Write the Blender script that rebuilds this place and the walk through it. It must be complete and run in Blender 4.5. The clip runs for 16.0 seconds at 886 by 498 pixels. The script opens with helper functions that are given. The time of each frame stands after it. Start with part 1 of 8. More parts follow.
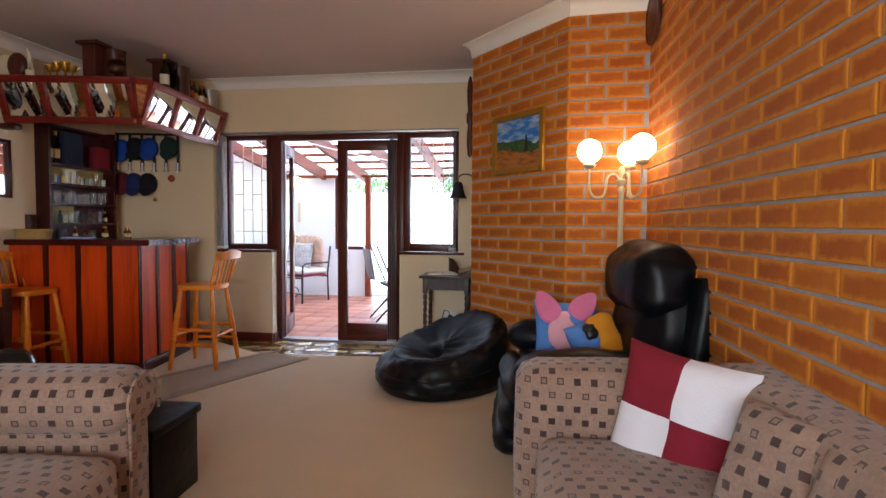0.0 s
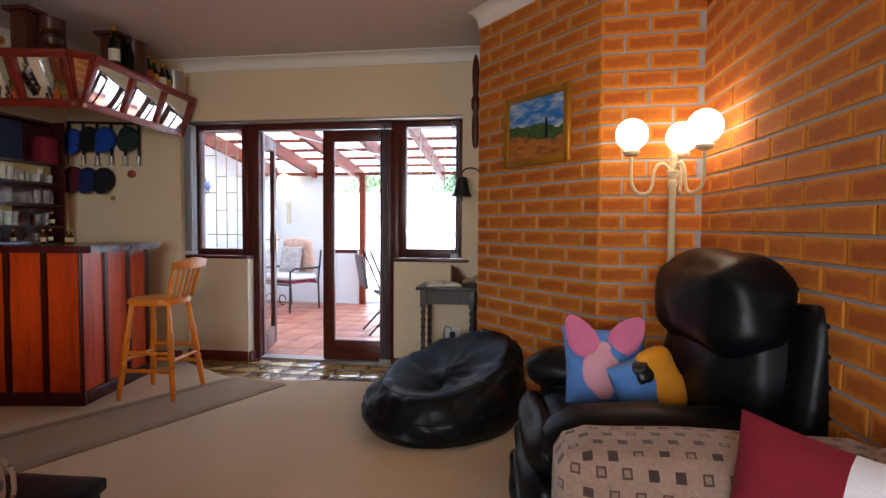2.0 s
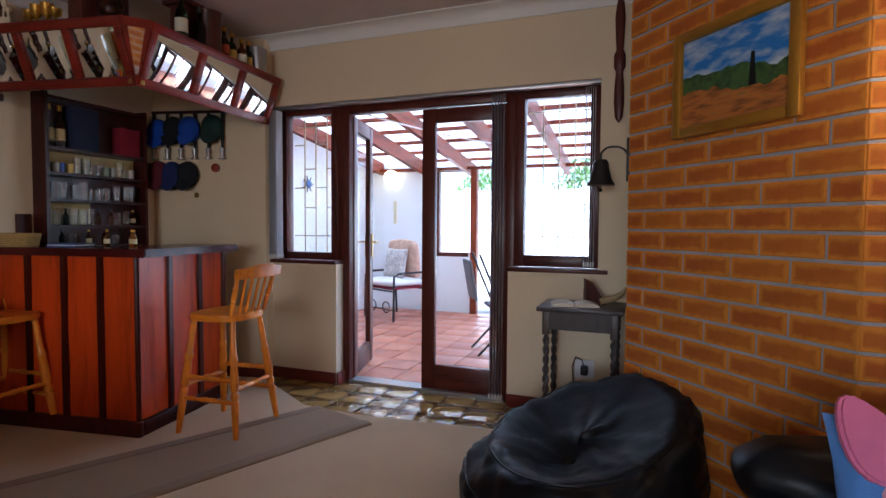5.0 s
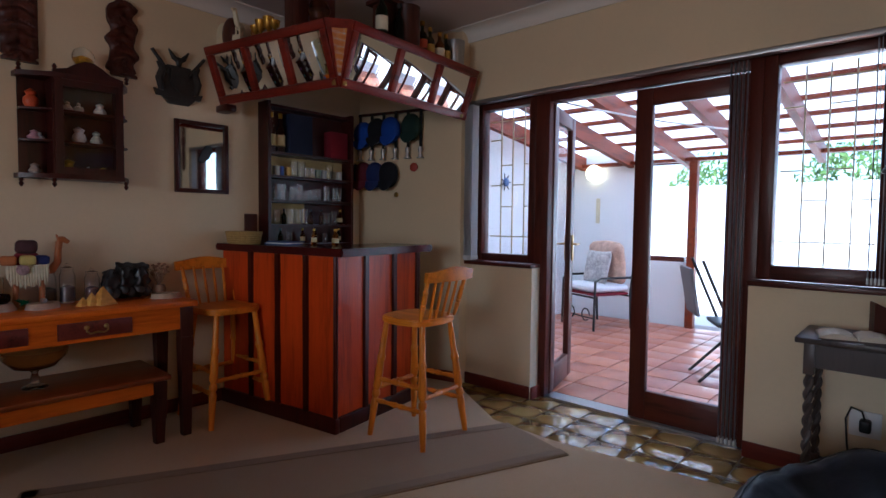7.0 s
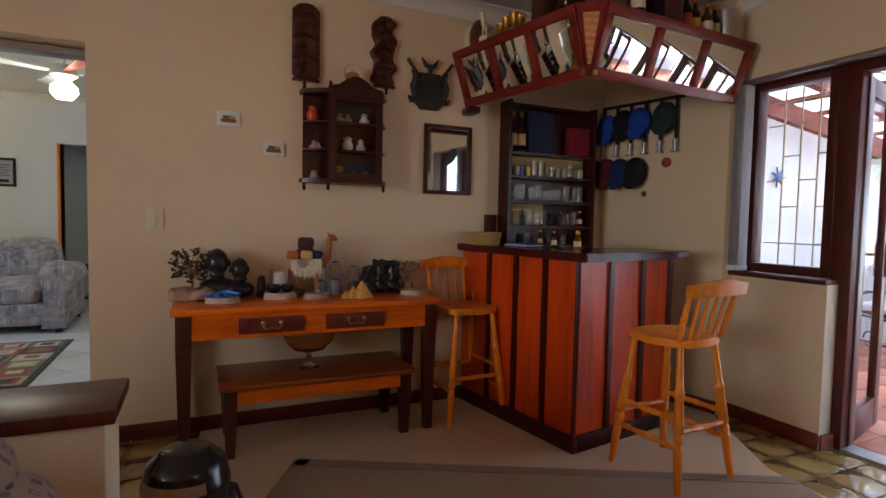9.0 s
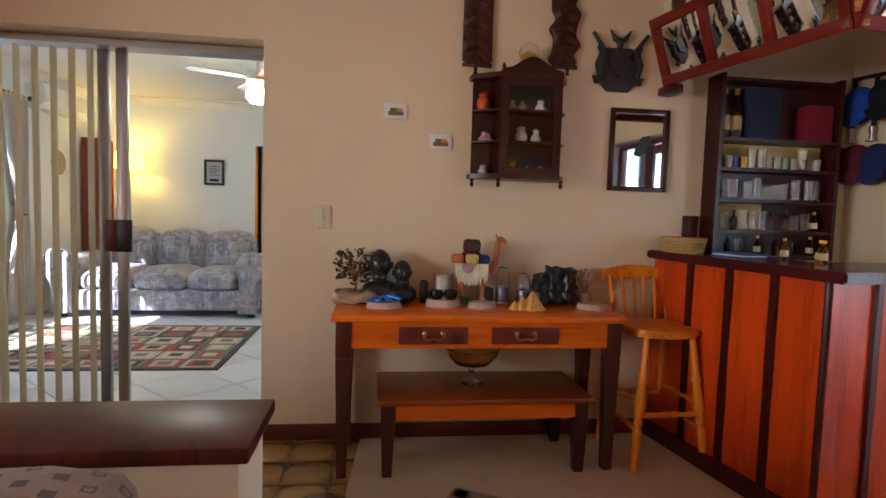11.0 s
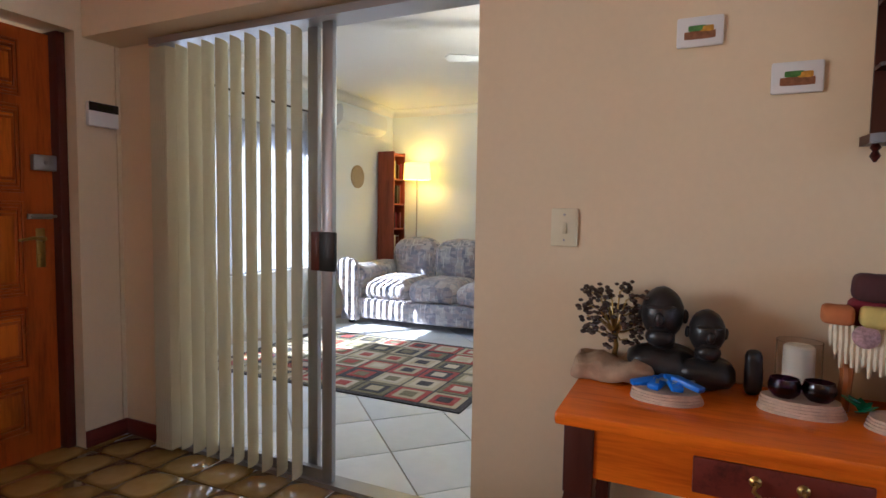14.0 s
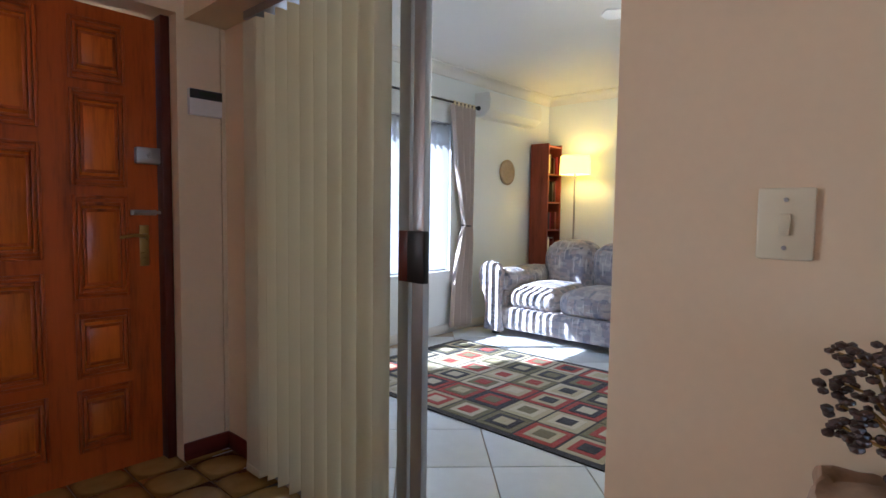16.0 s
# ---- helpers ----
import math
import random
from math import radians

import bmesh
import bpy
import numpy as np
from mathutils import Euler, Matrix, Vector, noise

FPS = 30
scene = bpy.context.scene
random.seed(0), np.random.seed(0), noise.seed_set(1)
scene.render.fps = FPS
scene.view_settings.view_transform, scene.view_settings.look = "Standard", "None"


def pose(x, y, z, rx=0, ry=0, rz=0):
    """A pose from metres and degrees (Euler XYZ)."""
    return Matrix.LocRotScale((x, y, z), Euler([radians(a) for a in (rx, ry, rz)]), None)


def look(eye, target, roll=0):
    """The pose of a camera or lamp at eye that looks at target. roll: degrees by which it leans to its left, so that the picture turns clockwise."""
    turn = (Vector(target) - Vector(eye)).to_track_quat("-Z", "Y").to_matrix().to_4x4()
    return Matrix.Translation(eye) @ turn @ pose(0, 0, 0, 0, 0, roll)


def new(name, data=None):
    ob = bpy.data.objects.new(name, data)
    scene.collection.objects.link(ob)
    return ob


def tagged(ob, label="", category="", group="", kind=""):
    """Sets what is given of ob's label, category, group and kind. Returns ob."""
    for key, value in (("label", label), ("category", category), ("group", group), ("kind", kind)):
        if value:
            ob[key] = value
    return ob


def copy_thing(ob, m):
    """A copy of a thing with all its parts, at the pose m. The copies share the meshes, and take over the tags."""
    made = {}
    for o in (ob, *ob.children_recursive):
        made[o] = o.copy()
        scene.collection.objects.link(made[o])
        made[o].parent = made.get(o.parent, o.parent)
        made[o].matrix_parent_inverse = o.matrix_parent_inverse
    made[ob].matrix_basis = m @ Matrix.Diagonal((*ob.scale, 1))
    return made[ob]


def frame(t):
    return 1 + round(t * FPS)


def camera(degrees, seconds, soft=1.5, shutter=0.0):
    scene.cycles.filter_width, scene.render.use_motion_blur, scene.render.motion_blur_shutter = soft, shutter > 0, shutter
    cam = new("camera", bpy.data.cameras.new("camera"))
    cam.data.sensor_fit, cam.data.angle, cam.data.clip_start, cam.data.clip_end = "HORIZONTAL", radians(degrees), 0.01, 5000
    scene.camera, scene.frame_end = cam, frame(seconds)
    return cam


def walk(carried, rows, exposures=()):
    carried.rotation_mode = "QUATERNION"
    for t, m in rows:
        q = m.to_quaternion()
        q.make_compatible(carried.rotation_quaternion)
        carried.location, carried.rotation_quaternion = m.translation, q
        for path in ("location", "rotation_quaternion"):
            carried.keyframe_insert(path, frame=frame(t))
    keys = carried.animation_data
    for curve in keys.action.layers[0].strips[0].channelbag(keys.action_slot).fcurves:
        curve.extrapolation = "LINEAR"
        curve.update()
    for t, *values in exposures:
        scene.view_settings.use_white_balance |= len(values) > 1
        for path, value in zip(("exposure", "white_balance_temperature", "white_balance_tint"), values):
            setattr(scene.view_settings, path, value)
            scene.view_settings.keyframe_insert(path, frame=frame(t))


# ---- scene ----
EXPOSURES = [(0.0, 2.42, 5450, 9), (3.2, 2.2, 5350, 9), (5.3, 2.0, 4950, 10), (6.5, 1.78, 4900, 10), (7.5, 1.5, 4950, 10), (8.5, 1.78, 5350, 10), (9.5, 2.38, 5500, 10), (10.2, 2.6, 5450, 10), (12.5, 2.78, 5300, 10), (14.5, 2.62, 5100, 10), (16.0, 2.5, 4900, 10)]
cam = camera(79.0, 16.0)
PATH = [
    (0, pose(0.191, 0.608, 1.188, 87.42, -0.38, 8.61)),
    (0.5, pose(0.147, 0.784, 1.196, 87.50, -0.52, 8.82)),
    (1, pose(0.122, 0.965, 1.198, 87.45, -0.58, 8.79)),
    (1.5, pose(0.117, 1.146, 1.204, 87.57, -0.52, 8.74)),
    (2, pose(0.082, 1.303, 1.201, 87.51, -0.38, 8.68)),
    (2.5, pose(0.056, 1.467, 1.203, 87.60, -0.38, 8.69)),
    (3, pose(0.060, 1.638, 1.202, 87.56, -0.34, 8.43)),
    (3.2, pose(0.062, 1.703, 1.200, 87.54, -0.31, 8.53)),
    (5.3, pose(-0.150, 2.299, 1.193, 87.46, -0.45, 24.74)),
    (5.5, pose(-0.150, 2.334, 1.196, 87.38, -0.50, 27.45)),
    (6, pose(-0.141, 2.434, 1.209, 87.06, -0.57, 34.11)),
    (6.5, pose(-0.220, 2.504, 1.203, 87.21, -0.59, 38.18)),
    (7, pose(-0.334, 2.561, 1.204, 87.20, -0.66, 41.83)),
    (7.5, pose(-0.414, 2.590, 1.208, 87.23, -0.72, 46.20)),
    (8, pose(-0.432, 2.598, 1.214, 87.15, -0.88, 53.97)),
    (8.5, pose(-0.478, 2.590, 1.213, 87.08, -0.98, 59.47)),
    (9, pose(-0.555, 2.615, 1.209, 86.88, -1.16, 65.60)),
    (9.5, pose(-0.612, 2.670, 1.217, 86.63, -1.10, 72.09)),
    (10, pose(-0.777, 2.694, 1.231, 86.59, -1.27, 76.79)),
    (10.2, pose(-0.804, 2.666, 1.229, 86.37, -1.47, 77.48)),
    (12.3, pose(-1.471, 2.779, 1.221, 86.38, -1.10, 96.02)),
    (12.5, pose(-1.585, 2.802, 1.215, 86.26, -0.94, 97.70)),
    (13, pose(-1.767, 2.817, 1.219, 86.23, -0.74, 103.66)),
    (13.5, pose(-1.918, 2.800, 1.219, 86.21, -0.75, 109.77)),
    (14, pose(-2.082, 2.761, 1.219, 86.29, -0.88, 114.58)),
    (14.5, pose(-2.263, 2.745, 1.219, 86.16, -0.94, 118.10)),
    (15, pose(-2.452, 2.744, 1.212, 86.22, -0.82, 123.82)),
    (15.5, pose(-2.603, 2.682, 1.201, 86.17, -0.71, 128.49)),
    (16, pose(-2.742, 2.585, 1.192, 86.24, -0.81, 132.35)),
]
walk(cam, PATH, EXPOSURES)

# ---- world, sun and lamps ----
world = bpy.data.worlds.new("sky")
scene.world = world
world.use_nodes = True
wn = world.node_tree
sky = wn.nodes.new("ShaderNodeTexSky")
sky.sky_type, sky.sun_disc = "NISHITA", False
sky.sun_elevation, sky.sun_rotation = radians(41), radians(229)
wn.nodes["Background"].inputs["Strength"].default_value = 0.15
wn.links.new(sky.outputs[0], wn.nodes["Background"].inputs["Color"])
sun = new("sun", bpy.data.lights.new("sun", "SUN"))
sun.data.energy, sun.data.angle, sun.data.color = 5.0, radians(0.5), (1.0, 0.95, 0.87)
sun.matrix_world = look((0, 0, 0), (-0.85, 0.75, -1.0))


GLOBE_WATTS = 0.36


def point_lamp(name, place, watts, colour, radius):
    lamp = new(name, bpy.data.lights.new(name, "POINT"))
    lamp.data.energy, lamp.data.color, lamp.data.shadow_soft_size = watts, colour, radius
    lamp.location = place
    return lamp


# added fill light in an unseen back opening, stands in for sky daylight
back = new("added_back_fill", bpy.data.lights.new("added_back_fill", "AREA"))
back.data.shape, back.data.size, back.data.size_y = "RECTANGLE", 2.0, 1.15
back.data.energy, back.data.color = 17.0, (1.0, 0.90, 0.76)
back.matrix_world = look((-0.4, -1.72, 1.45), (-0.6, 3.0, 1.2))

# ---- materials ----
def srgb(h):
    v = [int(h[i:i + 2], 16) / 255 for i in (0, 2, 4)]
    return tuple(c / 12.92 if c <= 0.04045 else ((c + 0.055) / 1.055) ** 2.4 for c in v) + (1.0,)


def shade(c, k):
    return tuple(min(1.0, v * k) for v in c[:3]) + (1.0,)


class Nodes:
    """A small wrapper round a material's node tree."""

    def __init__(self, name):
        self.m = bpy.data.materials.new(name)
        self.m.use_nodes = True
        self.t = self.m.node_tree
        self.b = self.t.nodes["Principled BSDF"]
        self.out = self.t.nodes["Material Output"]

    def add(self, kind, **values):
        n = self.t.nodes.new(kind)
        for k, v in values.items():
            n.inputs[k].default_value = v
        return n

    def link(self, a, b):
        self.t.links.new(a, b)

    def coords(self, scale=(1, 1, 1), space="Object"):
        tc = self.add("ShaderNodeTexCoord")
        mp = self.add("ShaderNodeMapping")
        mp.inputs["Scale"].default_value = scale
        self.link(tc.outputs[space], mp.inputs["Vector"])
        return mp.outputs["Vector"]

    def noise(self, vec, scale, detail=3.0, rough=0.55):
        n = self.add("ShaderNodeTexNoise", Scale=scale, Detail=detail, Roughness=rough)
        self.link(vec, n.inputs["Vector"])
        return n.outputs["Fac"]

    def ramp(self, fac, stops):
        r = self.add("ShaderNodeValToRGB")
        e = r.color_ramp.elements
        while len(e) < len(stops):
            e.new(0.5)
        for el, (p, c) in zip(e, stops):
            el.position, el.color = p, c
        self.link(fac, r.inputs["Fac"])
        return r.outputs["Color"]

    def mix(self, fac, a, b, mode="MIX"):
        n = self.t.nodes.new("ShaderNodeMix")
        n.data_type, n.blend_type = "RGBA", mode
        for sock, v in ((n.inputs[0], fac), (n.inputs[6], a), (n.inputs[7], b)):
            if isinstance(v, (int, float, tuple)):
                sock.default_value = v
            else:
                self.link(v, sock)
        return n.outputs[2]

    def math(self, op, a, b=0.0):
        n = self.t.nodes.new("ShaderNodeMath")
        n.operation = op
        for sock, v in ((n.inputs[0], a), (n.inputs[1], b)):
            if isinstance(v, (int, float)):
                sock.default_value = v
            else:
                self.link(v, sock)
        return n.outputs[0]

    def bump(self, height, strength=0.2, distance=0.01):
        n = self.add("ShaderNodeBump", Strength=strength, Distance=distance)
        self.link(height, n.inputs["Height"])
        self.link(n.outputs["Normal"], self.b.inputs["Normal"])

    def base(self, col):
        if isinstance(col, tuple):
            self.b.inputs["Base Color"].default_value = col
        else:
            self.link(col, self.b.inputs["Base Color"])

    def set(self, **values):
        for k, v in values.items():
            self.b.inputs[k.replace("_", " ")].default_value = v


def plain(name, col, rough=0.5, metal=0.0, vary=0.12, scale=6.0, bump=0.08, fine=60.0, coat=0.0):
    """Paint, plastic, plaster and the like: two scales of tone and a fine relief."""
    n = Nodes(name)
    v = n.coords()
    big, small = n.noise(v, scale, 4.0), n.noise(v, fine, 3.0)
    tone = n.mix(0.35, big, small)
    n.base(n.ramp(tone, [(0.25, shade(col, 1 - vary)), (0.75, shade(col, 1 + vary))]))
    n.link(n.math("MULTIPLY_ADD", small, 0.16), n.b.inputs["Roughness"])
    n.b.inputs["Roughness"].links[0].from_node.inputs[2].default_value = max(0.02, rough - 0.08)
    n.set(Metallic=metal, Coat_Weight=coat)
    if bump:
        n.bump(small, bump, 0.004)
    return n.m


def wood(name, col, dark, rough=0.35, axis="z", scale=14.0, coat=0.05, spec=0.3):
    """Varnished timber with the grain along one axis, told apart piece by piece."""
    n = Nodes(name)
    s = [scale, scale, scale]
    s["xyz".index(axis)] = scale * 0.09
    v = n.coords(tuple(s))
    info = n.add("ShaderNodeObjectInfo")
    shift = n.add("ShaderNodeVectorMath")
    shift.operation = "ADD"
    comb = n.add("ShaderNodeCombineXYZ")
    r9 = n.math("MULTIPLY", info.outputs["Random"], 37.0)
    for k in range(3):
        n.link(r9, comb.inputs[k])
    n.link(v, shift.inputs[0])
    n.link(comb.outputs[0], shift.inputs[1])
    g = n.noise(shift.outputs[0], 1.0, 5.0, 0.6)
    f = n.noise(shift.outputs[0], 6.0, 3.0, 0.6)
    c = n.ramp(n.mix(0.3, g, f), [(0.32, dark), (0.5, col), (0.72, shade(col, 1.2))])
    hs = n.add("ShaderNodeHueSaturation", Saturation=1.0)
    n.link(c, hs.inputs["Color"])
    n.link(n.math("MULTIPLY_ADD", info.outputs["Random"], 0.25), hs.inputs["Value"])
    hs.inputs["Value"].links[0].from_node.inputs[2].default_value = 0.88
    n.base(hs.outputs["Color"])
    n.set(Roughness=rough, Coat_Weight=coat, Coat_Roughness=0.2, Specular_IOR_Level=spec)
    n.bump(f, 0.08, 0.003)
    return n.m


def leather(name, col):
    """Dark hide: near black, satin sheen broken by soft creases."""
    n = Nodes(name)
    v = n.coords()
    big = n.noise(v, 9.0, 4.0)
    n.base(n.ramp(big, [(0.3, shade(col, 0.7)), (0.7, shade(col, 1.3))]))
    n.link(n.ramp(big, [(0.3, (0.34, 0.34, 0.34, 1)), (0.7, (0.46, 0.46, 0.46, 1))]), n.b.inputs["Roughness"])
    n.set(Specular_IOR_Level=0.2)
    crease = n.noise(v, 18.0, 3.0, 0.5)
    fold = n.noise(n.coords((1.0, 1.0, 2.4)), 6.0, 1.0, 0.5)
    n.bump(n.mix(0.6, crease, n.math("ABSOLUTE", n.math("SUBTRACT", fold, 0.5))), 0.45, 0.012)
    return n.m


def brick_mat(name="face_brick", rim=True):
    """Rough face brick: paler arrises round a darker rubbed face."""
    n = Nodes(name)
    v = n.coords()
    info = n.add("ShaderNodeObjectInfo")
    geo = n.add("ShaderNodeNewGeometry")
    rnd = n.math("FRACT", n.math("ADD", info.outputs["Random"], geo.outputs["Random Per Island"]))
    c = n.ramp(rnd, [(0.0, srgb("a04a06")), (0.35, srgb("ad5a08")), (0.7, srgb("b8680e")), (1.0, srgb("a2520a"))])
    big, small = n.noise(v, 9.0, 4.0), n.noise(v, 130.0, 4.0, 0.7)
    c = n.mix(0.35, c, n.ramp(big, [(0.3, srgb("7e3a06")), (0.7, srgb("bd7012"))]))
    if rim:
        sep = n.add("ShaderNodeSeparateXYZ")
        n.link(n.coords(space="Generated"), sep.inputs[0])
        ex, ez = (n.math("ABSOLUTE", n.math("SUBTRACT", sep.outputs[k], 0.5)) for k in ("X", "Z"))
        near = n.math("MINIMUM", n.math("MULTIPLY", n.math("SUBTRACT", 0.5, ex), 0.225), n.math("MULTIPLY", n.math("SUBTRACT", 0.5, ez), 0.077))
        near = n.math("ADD", n.math("MULTIPLY", near, 20.0), n.math("MULTIPLY", n.math("SUBTRACT", n.noise(v, 28.0, 4.0), 0.5), 0.62))
        c = n.mix(n.ramp(near, [(0.16, (0.8, 0.8, 0.8, 1)), (0.42, (0, 0, 0, 1))]), c, srgb("cf8418"))
    spots = n.ramp(small, [(0.66, (0, 0, 0, 1)), (0.74, (1, 1, 1, 1))])
    c = n.mix(n.math("MULTIPLY", spots, 0.65), c, srgb("4a2410"))
    n.base(c)
    n.set(Roughness=0.85)
    n.bump(small, 0.5, 0.006)
    return n.m


def rope_fabric():
    """Beige chenille with small dark squares in staggered rows."""
    n = Nodes("square_pattern_upholstery")
    v = n.coords()
    sep = n.add("ShaderNodeSeparateXYZ")
    n.link(n.coords(space="UV"), sep.inputs[0])
    per = 0.060
    row = n.math("DIVIDE", sep.outputs["Y"], per * 0.82)
    odd = n.math("MULTIPLY", n.math("MODULO", n.math("FLOOR", row), 2.0), 0.5)
    col = n.math("ADD", n.math("DIVIDE", sep.outputs["X"], per), odd)
    fx = n.math("ABSOLUTE", n.math("SUBTRACT", n.math("FRACT", col), 0.5))
    fy = n.math("ABSOLUTE", n.math("SUBTRACT", n.math("FRACT", row), 0.5))
    far = n.math("MAXIMUM", fx, n.math("MULTIPLY", fy, 0.85))
    inside = n.math("LESS_THAN", far, 0.20)
    core = n.math("LESS_THAN", far, 0.12)
    cell = n.add("ShaderNodeTexWhiteNoise")
    cmb = n.add("ShaderNodeCombineXYZ")
    n.link(n.math("FLOOR", col), cmb.inputs[0])
    n.link(n.math("FLOOR", row), cmb.inputs[1])
    n.link(cmb.outputs[0], cell.inputs["Vector"])
    hollow = n.math("GREATER_THAN", cell.outputs["Value"], 0.62)
    mask = n.math("SUBTRACT", inside, n.math("MULTIPLY", n.math("MULTIPLY", core, hollow), 0.75))
    ribs = n.add("ShaderNodeTexWave", Scale=110.0, Distortion=1.5)
    n.link(n.coords(space="UV"), ribs.inputs["Vector"])
    cloth = n.ramp(n.mix(0.5, n.noise(v, 90.0, 3.0), n.noise(v, 7.0)), [(0.3, srgb("846a5a")), (0.7, srgb("a68c78"))])
    n.base(n.mix(mask, cloth, n.mix(cell.outputs["Value"], srgb("33241f"), srgb("54403a"))))
    n.set(Roughness=0.95, Sheen_Weight=0.3)
    n.bump(n.mix(0.4, ribs.outputs["Fac"], n.noise(v, 260.0)), 0.35, 0.003)
    return n.m


def carpet_mat(name, lo, hi):
    n = Nodes(name)
    v = n.coords()
    n.base(n.ramp(n.mix(0.5, n.noise(v, 1.6, 4.0), n.noise(v, 140.0, 3.0, 0.7)), [(0.3, lo), (0.7, hi)]))
    n.set(Roughness=1.0, Sheen_Weight=0.2)
    n.bump(n.noise(v, 320.0, 3.0, 0.7), 0.6, 0.006)
    return n.m


def tile_mat(name, lo, hi, rough, ring=False):
    """A glazed tile; ring gives the oval pressed pattern of old floor tiles, in the tile's own square."""
    n = Nodes(name)
    v = n.coords()
    info = n.add("ShaderNodeObjectInfo")
    c = n.ramp(n.mix(0.4, n.noise(v, 11.0, 4.0), info.outputs["Random"]), [(0.25, lo), (0.8, hi)])
    if ring:
        sep = n.add("ShaderNodeSeparateXYZ")
        n.link(v, sep.inputs[0])
        half = ring / 2
        px, py = (n.math("POWER", n.math("ABSOLUTE", n.math("DIVIDE", sep.outputs[k], half)), 2.6) for k in ("X", "Y"))
        r = n.math("ADD", px, py)
        edge = n.ramp(r, [(0.55, (0, 0, 0, 1)), (0.95, (1, 1, 1, 1))])
        c = n.mix(edge, c, shade(lo, 0.72))
        lines = n.math("GREATER_THAN", n.math("SINE", n.math("MULTIPLY", r, 38.0)), 0.7)
        c = n.mix(n.math("MULTIPLY", n.math("MULTIPLY", lines, 0.4), edge), c, hi)
    n.base(c)
    n.set(Roughness=rough, Coat_Weight=0.8 if ring else 0.05, Coat_Roughness=0.06)
    n.bump(n.noise(v, 25.0), 0.05, 0.003)
    return n.m


def glass_mat(name, tint=(1, 1, 1, 1), rough=0.0):
    n = Nodes(name)
    n.base(tint)
    n.set(Roughness=rough, Transmission_Weight=1.0, IOR=1.45)
    return n.m


def pane_mat(name):
    """Thin window glass: clear, with a faint gloss."""
    n = Nodes(name)
    tr = n.add("ShaderNodeBsdfTransparent")
    gl = n.add("ShaderNodeBsdfGlossy", Roughness=0.02)
    lw = n.add("ShaderNodeLayerWeight", Blend=0.5)
    gloss = n.math("MULTIPLY_ADD", n.math("POWER", lw.outputs["Facing"], 5.0), 0.3)
    gloss.node.inputs[2].default_value = 0.025
    mx = n.add("ShaderNodeMixShader")
    n.link(gloss, mx.inputs[0])
    n.link(tr.outputs[0], mx.inputs[1])
    n.link(gl.outputs[0], mx.inputs[2])
    n.link(mx.outputs[0], n.out.inputs["Surface"])
    return n.m


def mirror_mat():
    n = Nodes("mirror_glass")
    n.base((0.82, 0.84, 0.83, 1))
    n.set(Metallic=1.0, Roughness=0.03)
    return n.m


def glow(name, col, strength):
    n = Nodes(name)
    n.base(col)
    n.set(Emission_Color=col, Emission_Strength=strength)
    return n.m


def sheet_mat(name, col, clear=0.0, dull=0.5):
    """Translucent sheeting or cloth that passes daylight."""
    n = Nodes(name)
    tl = n.add("ShaderNodeBsdfTranslucent", Color=col)
    df = n.add("ShaderNodeBsdfDiffuse", Color=col)
    mx = n.add("ShaderNodeMixShader")
    mx.inputs[0].default_value = dull
    n.link(tl.outputs[0], mx.inputs[1])
    n.link(df.outputs[0], mx.inputs[2])
    tr = n.add("ShaderNodeBsdfTransparent")
    m2 = n.add("ShaderNodeMixShader")
    m2.inputs[0].default_value = clear
    n.link(mx.outputs[0], m2.inputs[1])
    n.link(tr.outputs[0], m2.inputs[2])
    n.link(m2.outputs[0], n.out.inputs["Surface"])
    return n.m


